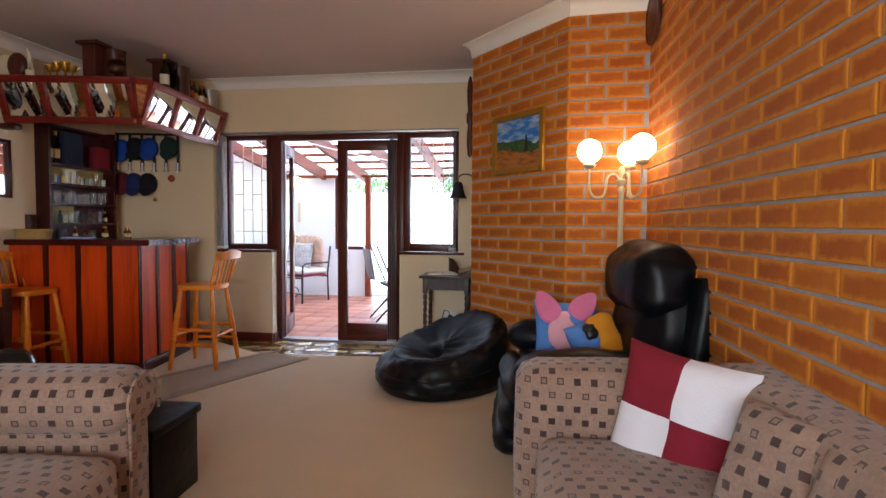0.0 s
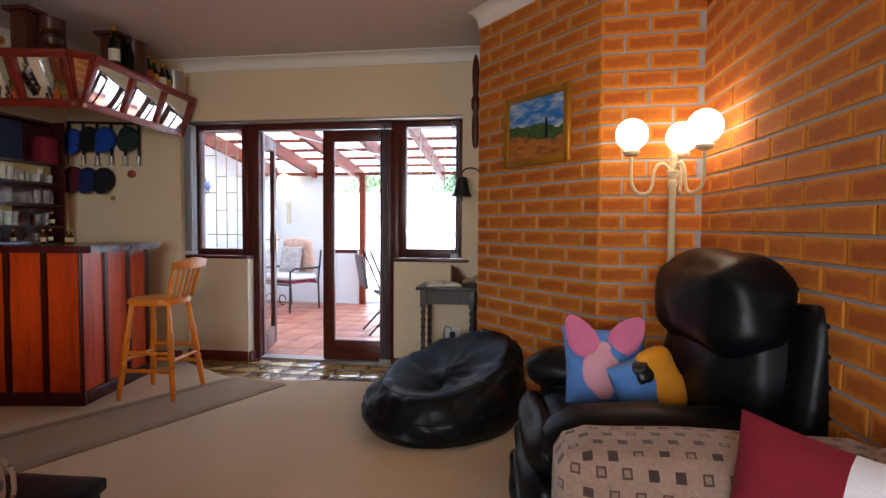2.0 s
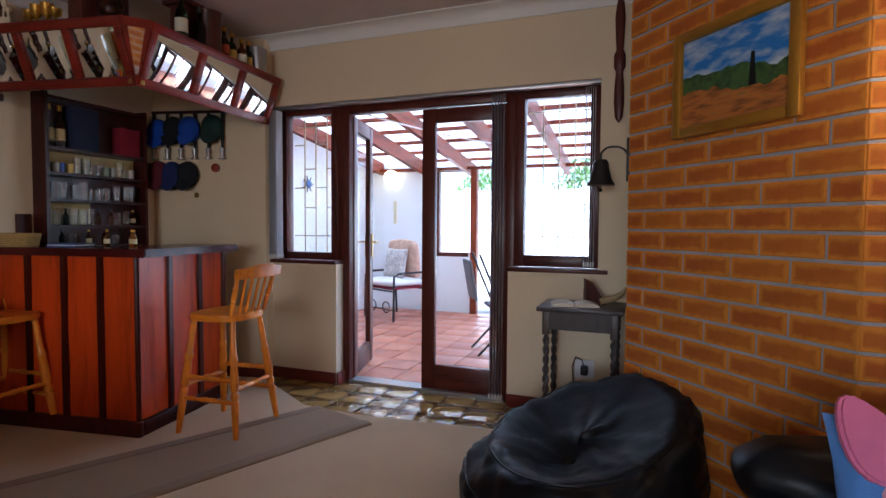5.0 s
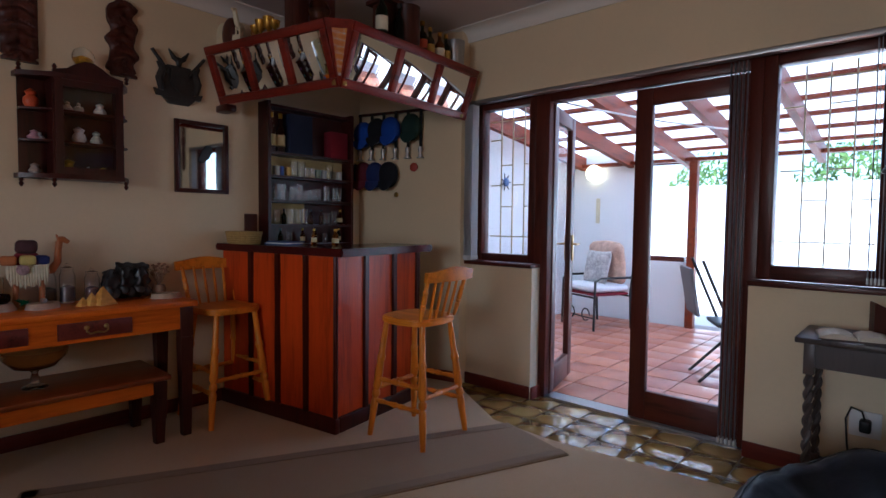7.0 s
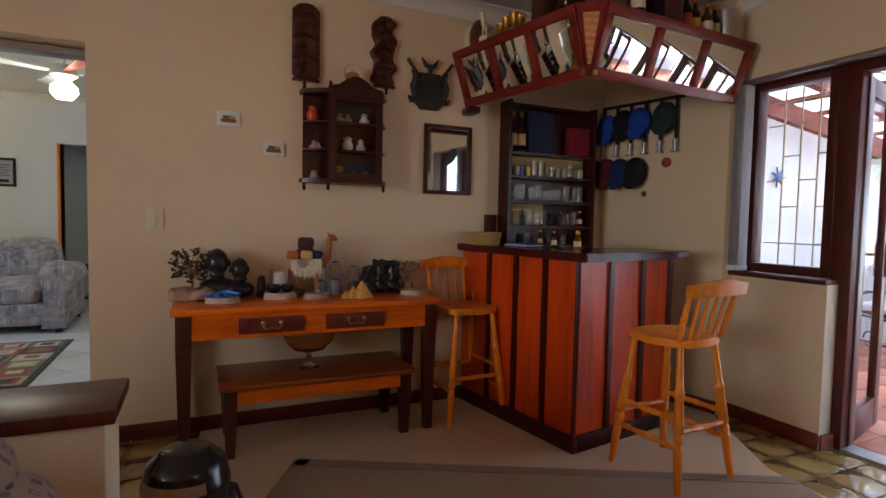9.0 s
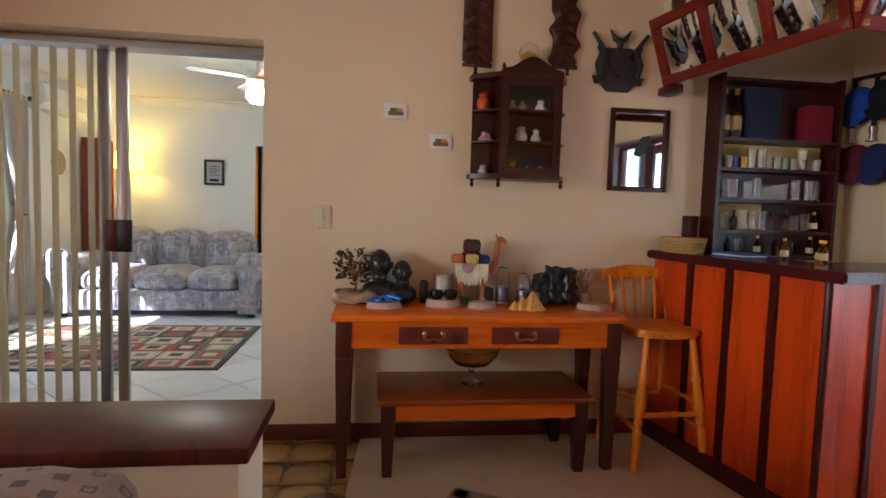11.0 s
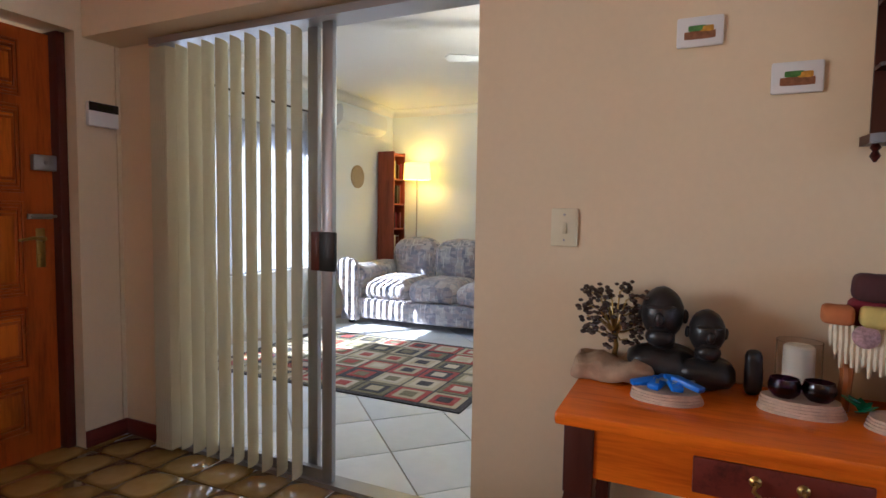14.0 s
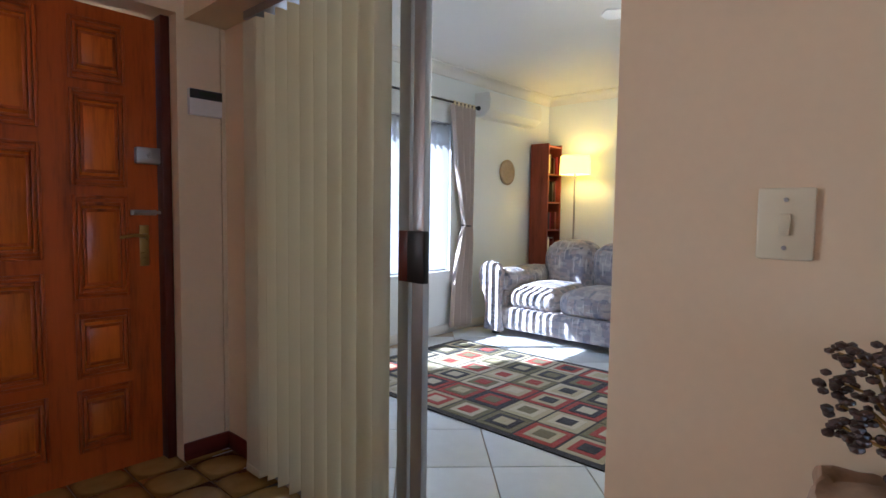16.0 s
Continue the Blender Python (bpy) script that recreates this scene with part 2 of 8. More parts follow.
M = dict(
    wall=plain("cream_wall_paint", srgb("dfccaa"), 0.75, vary=0.05, scale=1.2, bump=0.12, fine=45.0),
    ceiling=plain("ceiling_paint", srgb("cfc4c2"), 0.8, vary=0.04, scale=1.0, bump=0.1),
    cornice=plain("cornice_paint", srgb("e6e2dc"), 0.6, vary=0.03, scale=2.0, bump=0.03),
    white_wall=plain("white_wall_paint", srgb("e9ecee"), 0.8, vary=0.04, scale=1.5, bump=0.1),
    mortar=plain("grey_mortar", srgb("9c9da6"), 0.95, vary=0.25, scale=8.0, bump=0.5),
    brick=brick_mat(),
    brick_far=brick_mat("face_brick_far", False),
    frame=wood("dark_red_hardwood", srgb("54241a"), srgb("2c100c"), 0.35),
    frame_h=wood("dark_red_hardwood_level", srgb("54241a"), srgb("2c100c"), 0.35, axis="x"),
    skirt=wood("red_brown_skirting", srgb("6a2a20"), srgb("3c130f"), 0.4, axis="x"),
    bar=wood("orange_stained_panel", srgb("c84404"), srgb("962c03"), 0.28),
    bar_dark=wood("dark_stained_strip", srgb("45150f"), srgb("22080a"), 0.3),
    bar_top=wood("dark_red_bar_top", srgb("4a1614"), srgb("260c0b"), 0.2, axis="x", spec=0.15),
    canopy=wood("red_stained_frame", srgb("7c2415"), srgb("4d120c"), 0.35, axis="x"),
    pine=wood("honey_pine", srgb("dc8418"), srgb("b05c0c"), 0.3),
    pine_h=wood("honey_pine_level", srgb("dc8418"), srgb("b05c0c"), 0.3, axis="x"),
    table=wood("orange_table_top", srgb("d56602"), srgb("a94603"), 0.25, axis="y"),
    table_leg=wood("dark_table_leg", srgb("4a231a"), srgb("2b120e"), 0.35),
    dark_wood=wood("old_dark_oak", srgb("4b4340"), srgb("2a2424"), 0.4),
    cab=wood("mahogany", srgb("3c1512"), srgb("1e0a09"), 0.32),
    carve=wood("carved_dark_wood", srgb("4c241a"), srgb("27120e"), 0.45, scale=30.0),
    ebony=plain("black_stone", srgb("1e1d1e"), 0.35, vary=0.3, scale=20.0, bump=0.25),
    door=wood("varnished_front_door", srgb("a84c10"), srgb("6f2a08"), 0.3),
    leather=leather("black_leather", srgb("0b0d12")),
    vinyl=leather("black_vinyl", srgb("0c0e12")),
    fabric=rope_fabric(),
    carpet=carpet_mat("tan_carpet", srgb("bda078"), srgb("d0b68e")),
    runner=carpet_mat("brown_runner", srgb("8a7050"), srgb("a08662")),
    runner_edge=carpet_mat("runner_border", srgb("7a6448"), srgb("90785a")),
    tile_old=tile_mat("old_patterned_tile", srgb("8f7038"), srgb("b99a5c"), 0.14, 0.22),
    terracotta=tile_mat("terracotta_tile", srgb("a5614a"), srgb("c98566"), 0.4),
    tile_white=tile_mat("white_floor_tile", srgb("cfd2d3"), srgb("dfe2e3"), 0.38),
    grout=plain("dark_grout", srgb("85755a"), 0.9, vary=0.15, scale=20.0, bump=0.3),
    grout_pale=plain("pale_grout", srgb("a89c90"), 0.9, vary=0.15, scale=20.0, bump=0.3),
    red_cloth=plain("dark_red_cloth", srgb("7d1226"), 0.9, vary=0.12, scale=10.0, bump=0.3, fine=180.0),
    white_cloth=plain("white_cloth", srgb("e4e2e6"), 0.9, vary=0.05, scale=10.0, bump=0.3, fine=180.0),
    cream=plain("cream_enamel", srgb("d8c9a4"), 0.35, vary=0.05, bump=0.02),
    gold=plain("gilt_frame", srgb("b5872c"), 0.35, metal=0.7, vary=0.2, bump=0.2),
    brass=plain("aged_brass", srgb("a98a4d"), 0.3, metal=0.9, vary=0.2),
    steel=plain("dull_aluminium", srgb("a9a9ab"), 0.35, metal=0.8, vary=0.06, bump=0.03),
    dark_metal=plain("dark_bronze", srgb("3a3836"), 0.4, metal=0.6, vary=0.25),
    black=plain("black_plastic", srgb("17181a"), 0.4, vary=0.1, bump=0.05),
    white=plain("white_plastic", srgb("e2e2e0"), 0.4, vary=0.03, bump=0.03),
    ivory=plain("ivory_plastic", srgb("d9d2b4"), 0.4, vary=0.03, bump=0.03),
    vane=plain("cream_blind_fabric", srgb("d2c7a4"), 0.85, vary=0.04, scale=4.0, bump=0.2, fine=200.0),
    voile=sheet_mat("pale_curtain", srgb("d6d6d8")),
    pane=pane_mat("window_glass"),
    mirror=mirror_mat(),
    glass=glass_mat("clear_glass"),
    bottle=glass_mat("dark_green_glass", srgb("2c4a2a"), 0.05),
    amber=glass_mat("amber_glass", srgb("b06a20"), 0.05),
)

# ---- mesh helpers ----
def part(name, bm, material, parent=None, label="", at=None):
    """Links a bmesh as one mesh object, smooth but for its sharp edges, with a box-wise UV in metres."""
    bm.normal_update()
    uv = bm.loops.layers.uv.verify()
    for f in bm.faces:
        f.smooth = True
        n = f.normal
        k = max(range(3), key=lambda i: abs(n[i]))
        a, b = ((1, 2), (0, 2), (0, 1))[k]
        for l in f.loops:
            l[uv].uv = (l.vert.co[a], l.vert.co[b])
    for e in bm.edges:
        e.smooth = len(e.link_faces) == 2 and e.calc_face_angle(0.0) < 0.7
    me = bpy.data.meshes.new(name)
    bm.to_mesh(me)
    bm.free()
    for m in (material if isinstance(material, (list, tuple)) else [material]):
        me.materials.append(m)
    ob = new(name, me)
    if parent:
        ob.parent = parent
    if at is not None:
        ob.matrix_basis = at
    if label:
        ob["label"] = label
    return ob


def thing(name, label, category, at=None, group="", kind=""):
    ob = new(name)
    ob.empty_display_size = 0.1
    if at is not None:
        ob.matrix_basis = at
    return tagged(ob, label, category, group, kind)


def shape():
    return bmesh.new()


def box(bm, a, b, bevel=0.0, m=None, mat=0):
    a, b = Vector(a), Vector(b)
    r = bmesh.ops.create_cube(bm, size=1.0)
    vs = r["verts"]
    for v in vs:
        v.co = Vector([(a[i] + b[i]) / 2 + v.co[i] * (b[i] - a[i]) for i in range(3)])
    fs = {f for v in vs for f in v.link_faces}
    if bevel:
        es = list({e for v in vs for e in v.link_edges})
        g = bmesh.ops.bevel(bm, geom=es, offset=bevel, segments=2, affect="EDGES", profile=0.5, clamp_overlap=True)
        vs = list({v for f in g["faces"] for v in f.verts} | {v for v in vs if v.is_valid})
        fs = {f for v in vs for f in v.link_faces}
    for f in fs:
        f.material_index = mat
    if m is not None:
        bmesh.ops.transform(bm, matrix=m, verts=list(vs))
    return vs


def ring_loft(bm, rings, closed=True, cap=True, mat=0):
    """Joins rings of equally many points into one skin."""
    vr = [[bm.verts.new(p) for p in ring] for ring in rings]
    n = len(vr[0])
    for a, b in zip(vr, vr[1:]):
        for i in range(n if closed else n - 1):
            f = bm.faces.new((a[i], a[(i + 1) % n], b[(i + 1) % n], b[i]))
            f.material_index = mat
    if cap and closed:
        bm.faces.new(list(reversed(vr[0]))).material_index = mat
        bm.faces.new(vr[-1]).material_index = mat
    return vr


def lathe(bm, profile, at=(0, 0, 0), seg=16, m=None, mat=0):
    at = Vector(at)
    rings = []
    for r, z in profile:
        rings.append([at + Vector((max(r, 1e-4) * math.cos(2 * math.pi * i / seg), max(r, 1e-4) * math.sin(2 * math.pi * i / seg), z)) for i in range(seg)])
    if m is not None:
        rings = [[m @ p for p in ring] for ring in rings]
    return ring_loft(bm, rings, mat=mat)


def tube(bm, pts, r, seg=8, mat=0):
    """A round bar along points; r is one radius or one for each point."""
    pts = [Vector(p) for p in pts]
    rs = r if isinstance(r, (list, tuple)) else [r] * len(pts)
    rings, up = [], None
    for i, p in enumerate(pts):
        d = (pts[min(i + 1, len(pts) - 1)] - pts[max(i - 1, 0)]).normalized()
        if up is None:
            up = Vector((0, 0, 1)) if abs(d.z) < 0.9 else Vector((1, 0, 0))
        s = d.cross(up).normalized()
        up = s.cross(d).normalized()
        rings.append([p + rs[i] * (math.cos(2 * math.pi * k / seg) * s + math.sin(2 * math.pi * k / seg) * up) for k in range(seg)])
    return ring_loft(bm, rings, mat=mat)


def smooth(pts, n=5):
    """The points joined by an even curve, n steps between each two."""
    pts = [Vector(p) for p in pts]
    out = []
    for i in range(len(pts) - 1):
        a, b, c, d = pts[max(i - 1, 0)], pts[i], pts[i + 1], pts[min(i + 2, len(pts) - 1)]
        for k in range(n):
            u = k / n
            out.append(0.5 * (2 * b + (c - a) * u + (2 * a - 5 * b + 4 * c - d) * u ** 2 + (3 * b - a - 3 * c + d) * u ** 3))
    return out + [pts[-1]]


def ball(bm, c, r, seg=14, scale=(1, 1, 1), m=None, mat=0):
    g = bmesh.ops.create_uvsphere(bm, u_segments=seg, v_segments=max(6, seg // 2 + 1), radius=1.0)
    for v in g["verts"]:
        v.co = Vector([c[i] + v.co[i] * r * scale[i] for i in range(3)])
        for f in v.link_faces:
            f.material_index = mat
    if m is not None:
        bmesh.ops.transform(bm, matrix=m, verts=g["verts"])
    return g["verts"]


def puff(bm, a, b, r, cuts=9, bulge=0.0, rough=0.0, freq=4.0, m=None, mat=0):
    """A stuffed block: rounded edges, bulging sides, uneven skin."""
    a, b = Vector(a), Vector(b)
    c, h = (a + b) / 2, (b - a) / 2
    g = bmesh.ops.create_cube(bm, size=2.0)
    vs = g["verts"]
    es = list({e for v in vs for e in v.link_edges})
    fs = list({f for v in vs for f in v.link_faces})
    s = bmesh.ops.subdivide_edges(bm, edges=es, cuts=cuts, use_grid_fill=True)
    vs = list({v for f in bm.faces for v in f.verts if f.is_valid and v.is_valid and max(abs(v.co.x), abs(v.co.y), abs(v.co.z)) <= 1.0001 and v.tag is False})
    for v in vs:
        v.tag = True
        u = v.co.copy()
        p = Vector([u[i] * h[i] for i in range(3)])
        inner = Vector([max(-h[i] + r, min(h[i] - r, p[i])) if h[i] > r else 0.0 for i in range(3)])
        d = p - inner
        if d.length > 1e-6:
            p = inner + d.normalized() * min(r, max(h))
        for i in range(3):
            j, k = (i + 1) % 3, (i + 2) % 3
            p[i] += u[i] * bulge * (1 - u[j] ** 2) * (1 - u[k] ** 2)
        if rough:
            p += Vector(noise.noise_vector((p + c) * freq)) * rough
        v.co = c + p
        for f in v.link_faces:
            f.material_index = mat
    if m is not None:
        bmesh.ops.transform(bm, matrix=m, verts=vs)
    return vs


def slab(bm, pts, z0, z1, m=None, mat=0):
    """A flat outline given in x and y, from z0 to z1."""
    low = [bm.verts.new((x, y, z0)) for x, y in pts]
    top = [bm.verts.new((x, y, z1)) for x, y in pts]
    n = len(pts)
    fs = [bm.faces.new(list(reversed(low))), bm.faces.new(top)]
    fs += [bm.faces.new((low[i], low[(i + 1) % n], top[(i + 1) % n], top[i])) for i in range(n)]
    for f in fs:
        f.material_index = mat
    if m is not None:
        bmesh.ops.transform(bm, matrix=m, verts=low + top)
    return low + top


def one_box(name, a, b, material, parent=None, label="", bevel=0.0, at=None):
    bm = shape()
    box(bm, a, b, bevel)
    return part(name, bm, material, parent, label, at)


def structure(ob, label, category="wall"):
    return tagged(ob, label, category, kind="structure")

# ---- the setting ----
XW, YN, ZC = -3.795, 5.68, 2.62          # west wall, north wall, ceiling
YF = 5.78                                 # face of the window and door frames
A1, A2, A3, A4 = (-0.235, 4.98), (0.46, 4.19), (0.955, 4.16), (1.12, -1.7)   # the brick wall's bends

# floors
bm = shape(); slab(bm, [(-4.1, -1.9), (1.4, -1.9), (1.4, 5.9), (-4.1, 5.9)], -0.12, -0.012)
structure(part("floor", bm, M["grout"]), "cement bed under carpet and tiles", "floor")
bm = shape()
slab(bm, [(-2.08, -1.7), (1.2, -1.7), (1.2, 4.2), (-0.1, 5.2), (-1.0, 5.245), (-1.85, 5.16), (-2.25, 5.19), (-2.75, 5.5), (-2.9, 5.6), (XW, 5.42), (XW, 2.62), (-2.3, 2.5), (-2.08, 2.44)], -0.012, 0.004)
structure(part("carpet", bm, M["carpet"]), "worn tan wall to wall carpet", "carpet")


def tiles(parent, material, size, joint, x0, x1, y0, y1, top, turn=0.0, keep=None):
    """Square tiles in rows, each an object of its own on one shared mesh."""
    bm = shape()
    h = size / 2 - joint / 2
    box(bm, (-h, -h, -0.008), (h, h, 0.0), 0.002)
    first = part("tile", bm, material, parent)
    me = first.data
    ca, sa = math.cos(turn), math.sin(turn)
    n, made = int(max(x1 - x0, y1 - y0) / size) + 3, 0
    cx, cy = (x0 + x1) / 2, (y0 + y1) / 2
    for i in range(-n, n + 1):
        for j in range(-n, n + 1):
            x, y = cx + size * (i * ca - j * sa), cy + size * (i * sa + j * ca)
            if not (x0 - size * 0.2 < x < x1 + size * 0.2 and y0 - size * 0.2 < y < y1 + size * 0.2) or (keep and not keep(x, y)):
                continue
            ob = first if made == 0 else new("tile", me)
            ob.parent = parent
            ob.matrix_basis = pose(x, y, top + random.uniform(-0.0008, 0.0008), random.uniform(-0.15, 0.15), random.uniform(-0.15, 0.15), math.degrees(turn) + 90 * random.randrange(4))
            made += 1


def wall(name, a, b, label, material="wall"):
    return structure(one_box(name, a, b, M[material]), label)


# walls of the lounge
wall("wall_north", (XW - 0.25, YN, 2.10), (0.2, YN + 0.22, ZC + 0.02), "cream painted plaster wall above the garden doors")
bm = shape(); slab(bm, [(XW - 0.1, 5.37), (-2.9, 5.62), (-2.88, YN), (-2.88, YN + 0.22), (XW - 0.1, YN + 0.22)], -0.02, 2.098)
structure(part("wall_behind_bar", bm, M["wall"]), "cream painted plaster wall behind the bar")
bm = shape(); slab(bm, [(XW - 0.1, 5.371), (-2.9, 5.621), (-2.88, YN - 0.001), (XW - 0.1, YN - 0.001)], 2.0985, ZC)
structure(part("wall_behind_bar_top", bm, M["wall"]), "cream painted plaster wall behind the bar")
wall("wall_north_right", (-0.43, YN, -0.02), (0.2, YN + 0.22, 2.10), "cream painted plaster wall beside the garden window")
wall("wall_under_window_left", (-2.88, YN, -0.02), (-2.31, YN + 0.2, 0.90), "cream painted low wall under the window")
wall("wall_under_window_right", (-1.0, YN, -0.02), (-0.43, YN + 0.2, 0.90), "cream painted low wall under the window")
wall("wall_west", (XW - 0.23, 2.10, -0.02), (XW, YN, ZC + 0.02), "cream painted plaster wall")
wall("wall_west_over_opening", (XW - 0.23, 0.012, 2.06), (XW, 2.10, ZC + 0.02), "cream painted wall above the sliding door")
wall("wall_west_end", (XW - 0.23, -0.3, -0.02), (XW - 0.17, 0.01, ZC + 0.02), "cream painted wall end")
wall("wall_entrance", (XW - 0.165, -0.3, -0.02), (-3.76, 0.01, ZC + 0.02), "cream painted wall beside the front door")
wall("wall_beside_blind", (XW - 0.23, 0.012, -0.02), (XW - 0.19, 0.33, 2.058), "cream painted wall strip beside the vertical blind")
wall("wall_over_front_door", (-3.76, -0.3, 2.08), (-2.84, 0.01, ZC + 0.02), "cream painted wall above the front door")
wall("wall_entrance_far", (-2.84, -0.3, -0.02), (-2.2, 0.01, ZC + 0.02), "cream painted wall beside the front door")
wall("wall_passage", (-2.42, -1.9, -0.02), (-2.2, -0.3, ZC + 0.02), "cream painted wall")
# south wall closes the room out of view; its opening is added for light
wall("wall_south_low", (-2.2, -1.92, -0.02), (1.4, -1.7, 0.8), "cream painted wall under the added back window")
wall("wall_south_top", (-2.2, -1.92, 2.1), (1.4, -1.7, ZC + 0.02), "cream painted wall over the added back window")
wall("wall_south_left", (-2.2, -1.92, 0.8), (-1.5, -1.7, 2.1), "cream painted wall beside the added back window")
wall("wall_south_right", (0.7, -1.92, 0.8), (1.4, -1.7, 2.1), "cream painted wall beside the added back window")
# overhang out of view, added to stop direct sun at the back opening
wall("eaves", (-2.6, -3.2, 2.3), (1.8, -1.92, 2.4), "added unseen slab that keeps sun off the back opening", "white_wall")
structure(one_box("ceiling", (XW - 0.23, -1.9, ZC), (1.4, YN, ZC + 0.1), M["ceiling"]), "smooth painted ceiling with a faint pink cast", "ceiling")
bm = shape()
slab(bm, [(-0.2325, 4.983), (0.4625, 4.193), (0.958, 4.163), (1.1235, -1.7), (1.45, -1.7), (1.45, 5.678), (-0.225, 5.678)], -0.02, ZC)
structure(part("wall_brick", bm, M["mortar"]), "face brick wall with orange bricks and grey mortar", "brick wall")

# low wall that parts the entrance from the lounge
lw = thing("low_wall", "low cream plastered wall with a dark varnished wooden cap", "low wall", kind="structure")
one_box("body", (-2.35, 0.012, -0.02), (-2.10, 2.40, 0.685), M["wall"], lw, bevel=0.006)
one_box("cap", (-2.375, 0.012, 0.685), (-2.075, 2.425, 0.722), M["frame"], lw, "dark varnished wooden cap", bevel=0.006)
one_box("skirting", (-2.10, 0.012, 0.0), (-2.085, 2.40, 0.085), M["skirt"], lw)


def strip(name, a, b, h, t, material, label, z=0.0, category="trim"):
    """A board of height h and thickness t along the line from a to b, on its left side."""
    a, b = Vector((*a, 0)), Vector((*b, 0))
    d = (b - a)
    bm = shape()
    box(bm, (0, 0, 0), (d.length, t, h), 0.004)
    return structure(part(name, bm, material, at=pose(a.x, a.y, z, 0, 0, math.degrees(math.atan2(d.y, d.x)))), label, category)


def cornice(name, a, b, label):
    """A coved cornice along the line from a to b, the room on its left."""
    a, b = Vector((*a, 0)), Vector((*b, 0))
    L = (b - a).length
    prof = [(0, 0), (0.012, 0), (0.014, -0.012)]
    prof = [(0.0, -0.095), (0.012, -0.095), (0.016, -0.082)] + [(0.016 + 0.066 * (1 - math.cos(t)), -0.082 + 0.07 * math.sin(t)) for t in (0.3, 0.7, 1.1, 1.57)] + [(0.098, -0.010), (0.098, 0.0), (0.0, 0.0)]
    bm = shape()
    ring_loft(bm, [[(x, y, z) for y, z in prof] for x in (0, L)])
    d = b - a
    structure(part(name, bm, M["cornice"], at=pose(a.x, a.y, ZC - 0.002, 0, 0, math.degrees(math.atan2(d.y, d.x)))), label, "cornice")


cornice("cornice_north", (-0.22, YN), (XW, YN), "white coved plaster cornice")
cornice("cornice_west", (XW, YN), (XW, 0.012), "white coved plaster cornice")
cornice("cornice_brick_1", A2, A1, "white coved cornice above the brick")
cornice("cornice_brick_2", A3, A2, "white coved cornice above the brick")
cornice("cornice_brick_3", A4, A3, "white coved cornice above the brick")
strip("baseboard_bar", (-2.9, 5.62), (XW, 5.40), 0.085, 0.014, M["skirt"], "dark red wooden skirting", category="baseboard")
strip("baseboard_north_left", (-2.31, YN), (-2.88, YN), 0.085, 0.014, M["skirt"], "dark red wooden skirting", category="baseboard")
strip("baseboard_pier", (-2.31, YN + 0.1), (-2.31, YN - 0.014), 0.085, 0.012, M["skirt"], "dark red wooden skirting", category="baseboard").location.x += 0.012
strip("baseboard_north_right", (-0.24, YN), (-1.0, YN), 0.085, 0.014, M["skirt"], "dark red wooden skirting", category="baseboard")
strip("baseboard_west", (XW, YN - 0.02), (XW, 2.10), 0.085, 0.014, M["skirt"], "dark red wooden skirting", category="baseboard")
strip("baseboard_entrance", (XW - 0.188, 0.01), (-3.76, 0.01), 0.085, 0.014, M["skirt"], "dark red wooden skirting", category="baseboard")
strip("baseboard_beside_blind", (XW - 0.19, 0.33), (XW - 0.19, 0.026), 0.085, 0.012, M["skirt"], "dark red wooden skirting", category="baseboard")

# window sills and lintel edge of the garden side
structure(one_box("window_sill_left", (-2.90, YN - 0.025, 0.90), (-2.305, YF, 0.925), M["frame_h"], bevel=0.004), "dark red painted window sill", "window sill")
structure(one_box("window_sill_right", (-1.005, YN - 0.03, 0.90), (-0.37, YF, 0.925), M["frame_h"], bevel=0.004), "dark red painted window sill", "window sill")
structure(one_box("blind_rail", (-2.89, YN + 0.004, 2.075), (-0.425, YN + 0.06, 2.10), M["steel"], bevel=0.002), "white metal track of the vertical blinds", "blind track")


def frame_of(name, x0, x1, z0, z1, w, label, parent=None, depth=0.09, glass=True, y=YF, wb=None):
    """A timber frame round one pane, in the plane y."""
    t = parent or thing(name, label, "window", kind="structure")
    wb = wb or w
    one_box("stile", (x0, y, z0), (x0 + w, y + depth, z1), M["frame"], t, bevel=0.004)
    one_box("stile", (x1 - w, y, z0), (x1, y + depth, z1), M["frame"], t, bevel=0.004)
    one_box("rail", (x0 + w, y + 0.002, z0), (x1 - w, y + depth - 0.002, z0 + wb), M["frame_h"], t, bevel=0.004)
    one_box("rail", (x0 + w, y + 0.002, z1 - w), (x1 - w, y + depth - 0.002, z1), M["frame_h"], t, bevel=0.004)
    if glass:
        p = one_box("pane", (x0 + w, y + depth / 2 - 0.002, z0 + wb), (x1 - w, y + depth / 2 + 0.002, z1 - w), M["pane"], t, "clear window glass")
        p.visible_shadow = False
    return t


w1 = frame_of("window_1", -2.88, -2.36, 0.925, 2.095, 0.055, "dark hardwood window with cream burglar bars")
w2 = frame_of("window_2", -0.985, -0.435, 0.925, 2.095, 0.062, "dark hardwood window with cream burglar bars", wb=0.075)


